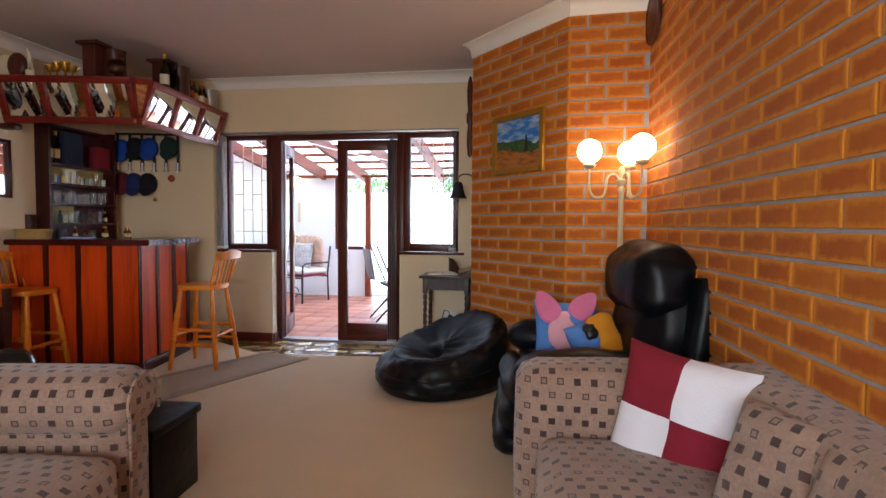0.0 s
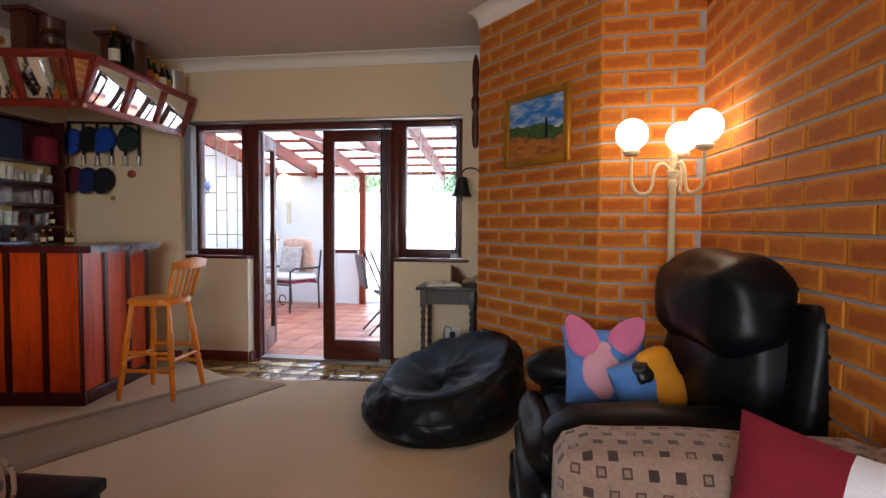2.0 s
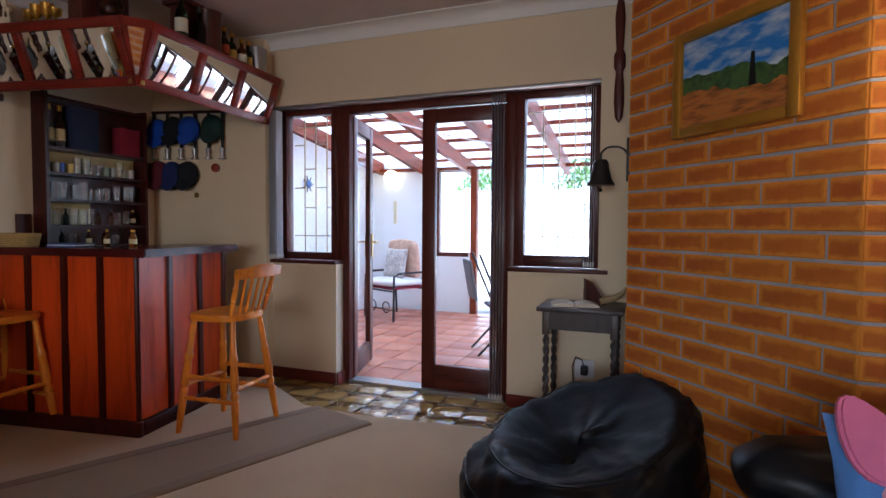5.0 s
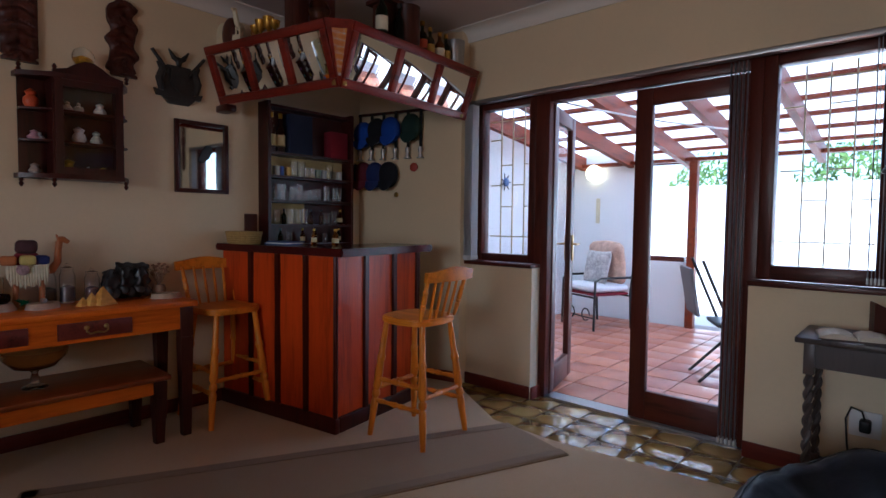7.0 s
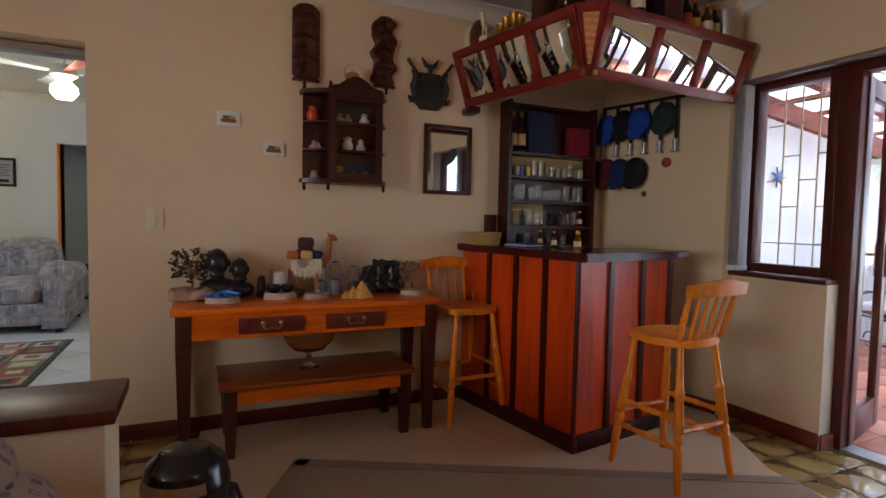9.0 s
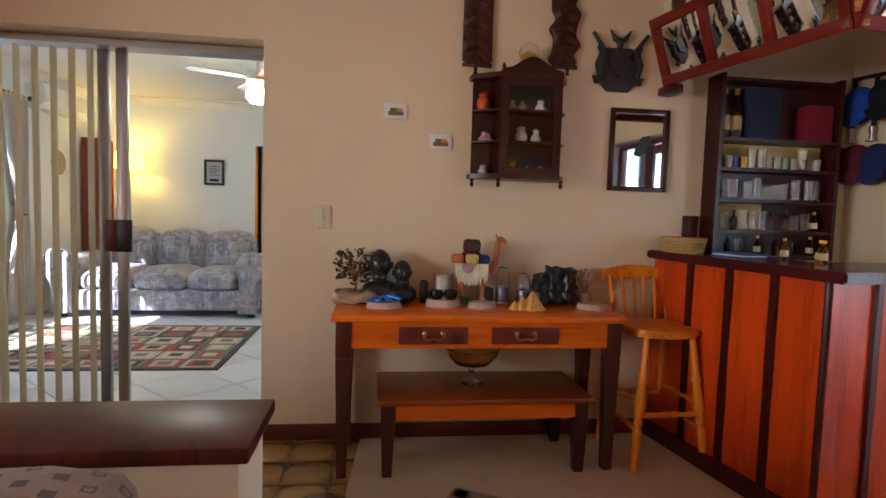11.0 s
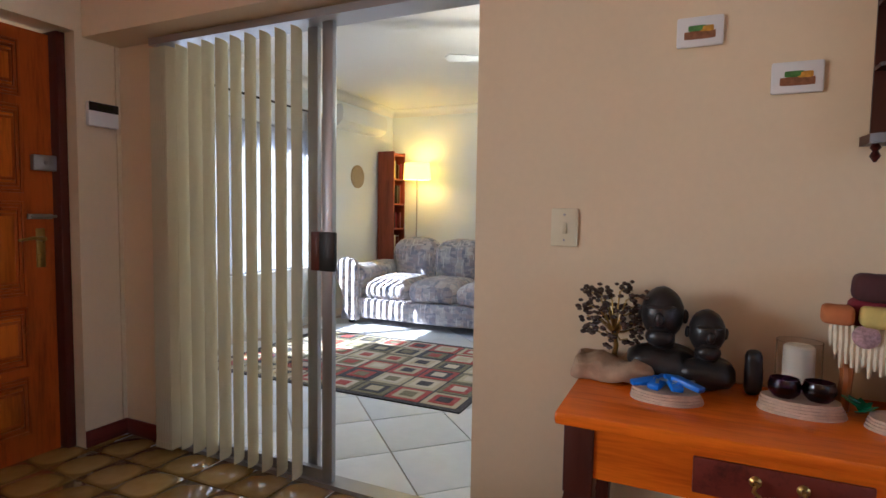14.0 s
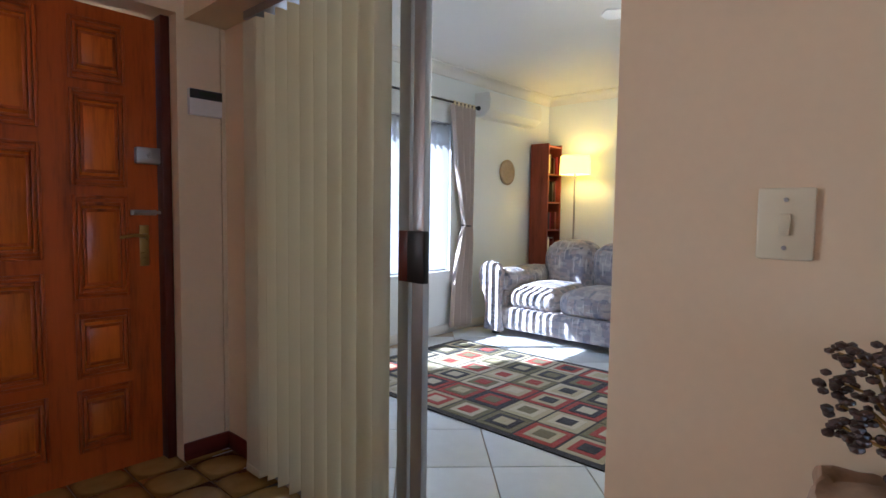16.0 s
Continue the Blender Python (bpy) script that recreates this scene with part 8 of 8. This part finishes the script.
    bm = shape(); lathe(bm, [(0.06, ZC), (0.06, ZC - 0.04), (0.015, ZC - 0.05), (0.015, 2.44), (0.09, 2.42), (0.10, 2.34), (0.06, 2.31), (0.05, 2.28)], seg=20); part("motor", bm, M["white"], t)
    for k in range(4):
        bm = shape(); slab(bm, [(0.10, -0.03), (0.55, -0.06), (0.58, 0.0), (0.55, 0.06), (0.10, 0.03)], -0.004, 0.004, m=pose(0, 0, 2.37, 8, 0, 90 * k + 115)); part("blade", bm, M["bar"] if k == 3 else M["white"], t)
    bm = shape(); lathe(bm, [(0.05, 2.285), (0.095, 2.25), (0.10, 2.20), (0.06, 2.15), (0.005, 2.14)], seg=20)
    part("bowl_shade", bm, glow("lit_fan_bowl", srgb("fff0cc"), 5.0), t, "lit glass bowl shade").visible_shadow = False
    point_lamp("fan_light", (-6.0, 1.60, 2.2), 2.2, (1.0, 0.85, 0.6), 0.08)
    t = thing("office_chair", "black high-backed chair in the passage", "chair", at=pose(-9.3, 1.45, 0))
    bm = shape(); puff(bm, (-0.22, -0.25, 0.42), (0.25, 0.25, 0.52), 0.04); part("seat", bm, M["black"], t)
    bm = shape(); puff(bm, (-0.27, -0.24, 0.52), (-0.17, 0.24, 1.05), 0.045); part("backrest", bm, M["black"], t)
    bm = shape(); tube(bm, [(0, 0, 0.06), (0, 0, 0.43)], 0.025)
    for k in range(5):
        a = k * 1.2566
        tube(bm, [(0, 0, 0.08), (0.28 * math.cos(a), 0.28 * math.sin(a), 0.04)], 0.018)
    part("stand", bm, M["black"], t)


SHADE = Nodes("lit_lamp_shade")
SHADE.base(srgb("e8cf80"))
SHADE.set(Roughness=0.8, Emission_Color=srgb("ffcf4a"), Emission_Strength=0.8)
SHADE = SHADE.m
living_things()
structure(one_box("door_frame_far", (X2 - 0.21, 1.03, 0.0), (X2 + 0.012, 1.06, 2.05), M["pine"]), "pale wooden door frame", "door frame")

# ---- the covered patio beyond the garden doors ----
bm = shape(); slab(bm, [(-4.2, 5.90), (1.0, 5.90), (1.0, 9.6), (-4.2, 9.6)], -0.14, -0.024)
structure(part("floor_patio", bm, M["grout_pale"]), "cement bed under terracotta tiles", "floor")
bm = shape(); slab(bm, [(-300, 9.6), (300, 9.6), (300, 400), (-300, 400)], -0.20, -0.15)
structure(part("ground", bm, plain("pale_paving", srgb("cfc8bc"), 0.9, vary=0.15, scale=0.6)), "pale paved yard and garden ground", "ground")
wall("wall_patio_west", (-4.15, 5.90, -0.1), (-3.98, 9.55, 2.45), "white painted patio wall", "white_wall")
wall("wall_patio_north", (-3.98, 9.32, -0.1), (-2.98, 9.5, 2.3), "white painted patio wall", "white_wall")
wall("wall_patio_low", (-2.98, 9.32, -0.1), (-2.42, 9.5, 0.76), "low white patio wall under the window", "white_wall")
wall("wall_patio_east", (0.85, 5.90, -0.1), (1.0, 9.5, 0.9), "low white patio wall", "white_wall")
wall("wall_yard", (-6.0, 12.6, -0.15), (4.0, 12.8, 1.9), "white painted boundary wall", "white_wall")
w = thing("window_4", "dark wooden framed opening above the low patio wall", "window", kind="structure")
for a, b in (((-2.98, 0.76), (-2.93, 2.0)), ((-2.93, 0.76), (-2.49, 0.82)), ((-2.93, 1.95), (-2.49, 2.0))):
    one_box("frame_bar", (a[0], 9.36, a[1]), (b[0], 9.44, b[1]), M["frame"], w)
p = one_box("pane", (-2.93, 9.398, 0.82), (-2.49, 9.402, 1.95), M["pane"], w, "clear glass")
p.visible_shadow = False

roof = thing("patio_roof", "timber patio roof with translucent sheeting", "pergola roof", kind="structure")
sheet = sheet_mat("clear_roof_sheet", srgb("f6f8f9"), 0.12, 0.2)
rafter = wood("orange_brown_rafter", srgb("7a3518"), srgb("4a1c0e"), 0.5, axis="y")
zr = lambda y: 2.56 - 0.135 * (y - 5.9)
for k in range(8):
    x = -3.85 + 0.66 * k
    bm = shape()
    ring_loft(bm, [[(x, y, zr(y) - 0.17), (x + 0.065, y, zr(y) - 0.17), (x + 0.065, y, zr(y)), (x, y, zr(y))] for y in (5.91, 9.6)])
    bmesh.ops.recalc_face_normals(bm, faces=bm.faces)
    part("rafter", bm, rafter, roof)
for k in range(8):
    y = 6.2 + 0.45 * k
    one_box("batten", (-3.98, y, zr(y) + 0.002), (0.95, y + 0.07, zr(y) + 0.04), rafter, roof)
for k in range(7):
    x = -3.98 + 0.71 * k
    bm = shape()
    n = 14
    rings = []
    for y in (5.92, 9.62):
        rings.append([(x + 0.72 * i / n, y, zr(y) + 0.046 + 0.008 * math.sin(i * math.pi)) for i in range(n + 1)] + [(x + 0.72 * i / n, y, zr(y) + 0.048 + 0.008 * math.sin(i * math.pi)) for i in range(n, -1, -1)])
    ring_loft(bm, rings)
    bmesh.ops.recalc_face_normals(bm, faces=bm.faces)
    part("roof_sheet", bm, sheet, roof, "translucent roofing sheet")
one_box("beam", (-3.98, 9.2, 2.0), (0.95, 9.3, zr(9.25) - 0.15), rafter, roof)
for x in (-2.42, 0.4):
    one_box("post", (x, 9.22, -0.02), (x + 0.09, 9.31, 2.0), rafter, roof)
cable = shape()
tube(cable, [(-2.9 + 0.2 * k, 6.4 + 0.25 * k, 2.30 - 0.03 * k - 0.06 * math.sin(k * math.pi / 8)) for k in range(9)], 0.008, 6)
tagged(part("cable", cable, M["white"]), "white cable slung under the patio roof", "cable")


def patio_chair():
    t = thing("patio_bench", "black metal patio chair with cream cushions and red seat edge", "patio chair", at=pose(-3.25, 8.62, -0.014, 0, 0, -25))
    B = M["dark_metal"]
    for s in (-1, 1):
        bm = shape()
        tube(bm, [(s * 0.30, 0.26, 0), (s * 0.30, 0.24, 0.42), (s * 0.30, 0.30, 0.85)], 0.014)
        tube(bm, [(s * 0.30, -0.28, 0), (s * 0.30, -0.27, 0.56), (s * 0.30, -0.20, 0.60), (s * 0.30, 0.25, 0.60)], 0.014)
        part("side_frame", bm, B, t)
        bm = shape(); tube(bm, [(s * 0.14 + 0.07 * s * math.cos(k * 0.6), -0.27, 0.17 + 0.07 * math.sin(k * 0.6)) for k in range(10)], 0.008, 6)
        part("scroll", bm, B, t)
    bm = shape(); tube(bm, [(-0.30, -0.27, 0.38), (0.30, -0.27, 0.38)], 0.012); tube(bm, [(-0.30, 0.25, 0.38), (0.30, 0.25, 0.38)], 0.012); tube(bm, [(-0.3, -0.27, 0.14), (0.3, -0.27, 0.14)], 0.008)
    part("rail", bm, B, t)
    bm = shape(); puff(bm, (-0.28, -0.26, 0.39), (0.28, 0.24, 0.43), 0.02); part("seat_base", bm, M["red_cloth"], t, "dark red seat base")
    bm = shape(); puff(bm, (-0.28, -0.27, 0.43), (0.28, 0.24, 0.52), 0.04, bulge=0.02); part("seat_cushion", bm, M["white_cloth"], t)
    bm = shape(); puff(bm, (-0.27, 0.14, 0.50), (0.27, 0.26, 0.98), 0.05, bulge=0.03, m=pose(0, 0.02, 0, 6)); part("back_cushion", bm, plain("floral_cushion", srgb("c9a894"), 0.9, vary=0.35, scale=14.0), t, "faded floral back cushion")
    pl = pillow("throw_cushion", "black and white patterned cushion on the patio chair", 0.40, pose(-3.23, 8.57, 0.70, 78, 0, -25), [plain("printed_cushion", srgb("b9b5b2"), 0.9, vary=0.55, scale=28.0)], thick=0.12)


patio_chair()


def folding_chair(at):
    t = thing("folding_chair", "dark metal folding chair standing on the patio", "folding chair", at=at)
    B = M["dark_metal"]
    for s in (-0.2, 0.2):
        bm = shape(); tube(bm, [(s, -0.30, 0), (s, 0.05, 0.45), (s, 0.26, 0.95)], 0.012); part("back_leg", bm, B, t)
        bm = shape(); tube(bm, [(s * 0.9, 0.26, 0), (s * 0.9, -0.18, 0.46)], 0.012); part("front_leg", bm, B, t)
    bm = shape(); puff(bm, (-0.2, -0.22, 0.43), (0.2, 0.14, 0.47), 0.018); part("seat", bm, B, t)
    bm = shape(); puff(bm, (-0.21, 0.14, 0.55), (0.21, 0.17, 0.93), 0.012, m=pose(0, 0.03, 0, -10)); part("backrest", bm, plain("grey_mesh", srgb("77787c"), 0.8), t)


folding_chair(pose(-1.45, 7.25, -0.014, 0, 0, 118))
t = thing("wall_lamp", "round cream wall lamp on the patio wall", "wall lamp", at=pose(-3.62, 9.318, 1.88))
bm = shape(); lathe(bm, [(0.05, 0), (0.05, 0.02)], seg=16, m=pose(0, 0, 0, 90)); part("mount", bm, M["white"], t)
bm = shape(); ball(bm, (0, -0.10, 0), 0.11, 20, (1, 0.8, 1)); part("globe", bm, glow("warm_patio_globe", srgb("fff0c0"), 1.2), t, "cream glass globe")
tagged(one_box("thermometer", (-3.62, 9.30, 1.22), (-3.57, 9.319, 1.55), M["ivory"], bevel=0.004), "narrow white wall thermometer on the patio", "thermometer")
structure(one_box("patio_door", (-3.979, 6.75, 0.0), (-3.95, 7.35, 2.0), plain("grey_door_paint", srgb("a9b2bc"), 0.6, vary=0.05)), "pale grey door in the patio wall", "door")
t = thing("wall_ornament", "small blue and grey ornament on the patio wall", "ornament", at=pose(-3.975, 7.68, 1.68))
bm = shape(); ball(bm, (0.03, 0, 0), 0.05, 12, (0.5, 1, 1)); part("flower", bm, plain("blue_enamel", srgb("5a78b0"), 0.5, vary=0.3), t)
bm = shape()
for k in range(7):
    a = k * 0.9
    tube(bm, [(0.015, 0, 0), (0.02, 0.10 * math.cos(a), 0.10 * math.sin(a))], 0.006, 6)
part("leaves", bm, M["dark_metal"], t)


def shrub(x, y, h, r, n):
    t = thing("garden_shrub", "leafy green garden shrub beyond the patio", "shrub", at=pose(x, y, -0.15), group="garden shrubs")
    bm = shape()
    for k in range(7):
        a = k * 0.9
        tube(bm, [(0, 0, 0), (0.2 * r * math.cos(a), 0.2 * r * math.sin(a), h * 0.4), (0.6 * r * math.cos(a), 0.6 * r * math.sin(a), h * 0.75)], [0.03, 0.02, 0.008], 6)
    part("stems", bm, M["carve"], t)
    vs, fs = [], []
    for k in range(n):
        d = Vector((random.gauss(0, 1), random.gauss(0, 1), random.gauss(0, 1))).normalized() * random.uniform(0.55, 1.0)
        c = Vector((d.x * r, d.y * r, h * 0.62 + d.z * h * 0.42))
        u = Vector((random.gauss(0, 1), random.gauss(0, 1), random.gauss(0, 1))).normalized() * 0.07
        w = u.orthogonal().normalized() * 0.028
        i = len(vs)
        vs += [c - u, c + w, c + u, c - w]
        fs.append((i, i + 1, i + 2, i + 3))
    me = bpy.data.meshes.new("crown")
    me.from_pydata(vs, [], fs)
    me.materials.append(M_LEAF)
    ob = new("crown", me)
    ob.parent = t
    ob["kind"] = "stuff"


M_LEAF = plain("green_leaf", srgb("4d6b2c"), 0.6, vary=0.5, scale=3.0)
shrub(-1.3, 13.6, 2.9, 0.8, 1200)
shrub(-3.4, 13.8, 2.7, 0.9, 1200)
shrub(1.2, 13.6, 2.8, 0.8, 1200)

# ---- the single pieces of walls and floors ----
def brick_run(a, b, limit=None):
    """Courses of bricks along the wall from a to b, the room on the right of that way; pieces past the limit are joined."""
    a, b = Vector((*a, 0)), Vector((*b, 0))
    d = (b - a).normalized()
    out = Vector((d.y, -d.x, 0))
    L = (b - a).length
    turn = math.degrees(math.atan2(d.y, d.x))
    hc, hb, lb, j = 0.0905, 0.0785, 0.2262, 0.0113
    meshes = {}
    rest = shape()

    def mesh(length):
        key = round(length, 3)
        if key not in meshes:
            bm = shape()
            box(bm, (0, -0.005, 0), (length, 0.03, hb))
            es = [e for e in bm.edges if all(v.co.y < 0 for v in e.verts)]
            bmesh.ops.bevel(bm, geom=es, offset=0.003, segments=1, affect="EDGES")
            ob = part("brick", bm, M["brick"])
            meshes[key] = ob.data
            bpy.data.objects.remove(ob)
        return meshes[key]

    for c in range(29):
        z = 0.008 + c * hc
        h = min(hb, ZC - z - 0.004)
        s = -(0.5 * (lb + j)) * (c % 2)
        while s < L - 0.02:
            s0, s1 = max(s, 0.0), min(s + lb, L)
            s += lb + j
            if s1 - s0 < 0.03:
                continue
            off = random.uniform(-0.002, 0.002)
            m = Matrix.Translation(a + d * s0 + out * off + Vector((0, 0, z))) @ pose(0, 0, 0, 0, random.uniform(-0.25, 0.25), turn)
            if limit is None or s0 < limit:
                ob = new("brick", mesh(s1 - s0))
                ob.parent = BRICKWALL
                ob.matrix_basis = m
            else:
                box(rest, (0, -0.005, 0), (s1 - s0, 0.03, h), m=m)
    if limit is not None:
        part("brickwork", rest, M["brick_far"], BRICKWALL)["kind"] = "stuff"


BRICKWALL = bpy.data.objects["wall_brick"]
brick_run(A1, A2)
brick_run(A2, A3)
brick_run(A3, A4, 2.5)

tile_bed = bpy.data.objects["floor"]
tiles(tile_bed, M["tile_old"], 0.222, 0.006, -2.9, -0.2, 5.16, 5.78, -0.002, 0.0, lambda x, y: y > 5.1 - 0.0 and x < -0.1)
tiles(tile_bed, M["tile_old"], 0.222, 0.006, -4.02, -2.40, -0.10, 2.66, -0.002)
tiles(bpy.data.objects["floor_living"], M["tile_white"], 0.45, 0.007, -8.6, -4.06, -1.0, 3.2, -0.003, radians(45))
tiles(bpy.data.objects["floor_patio"], M["terracotta"], 0.30, 0.010, -3.9, 0.8, 5.98, 9.3, -0.014)
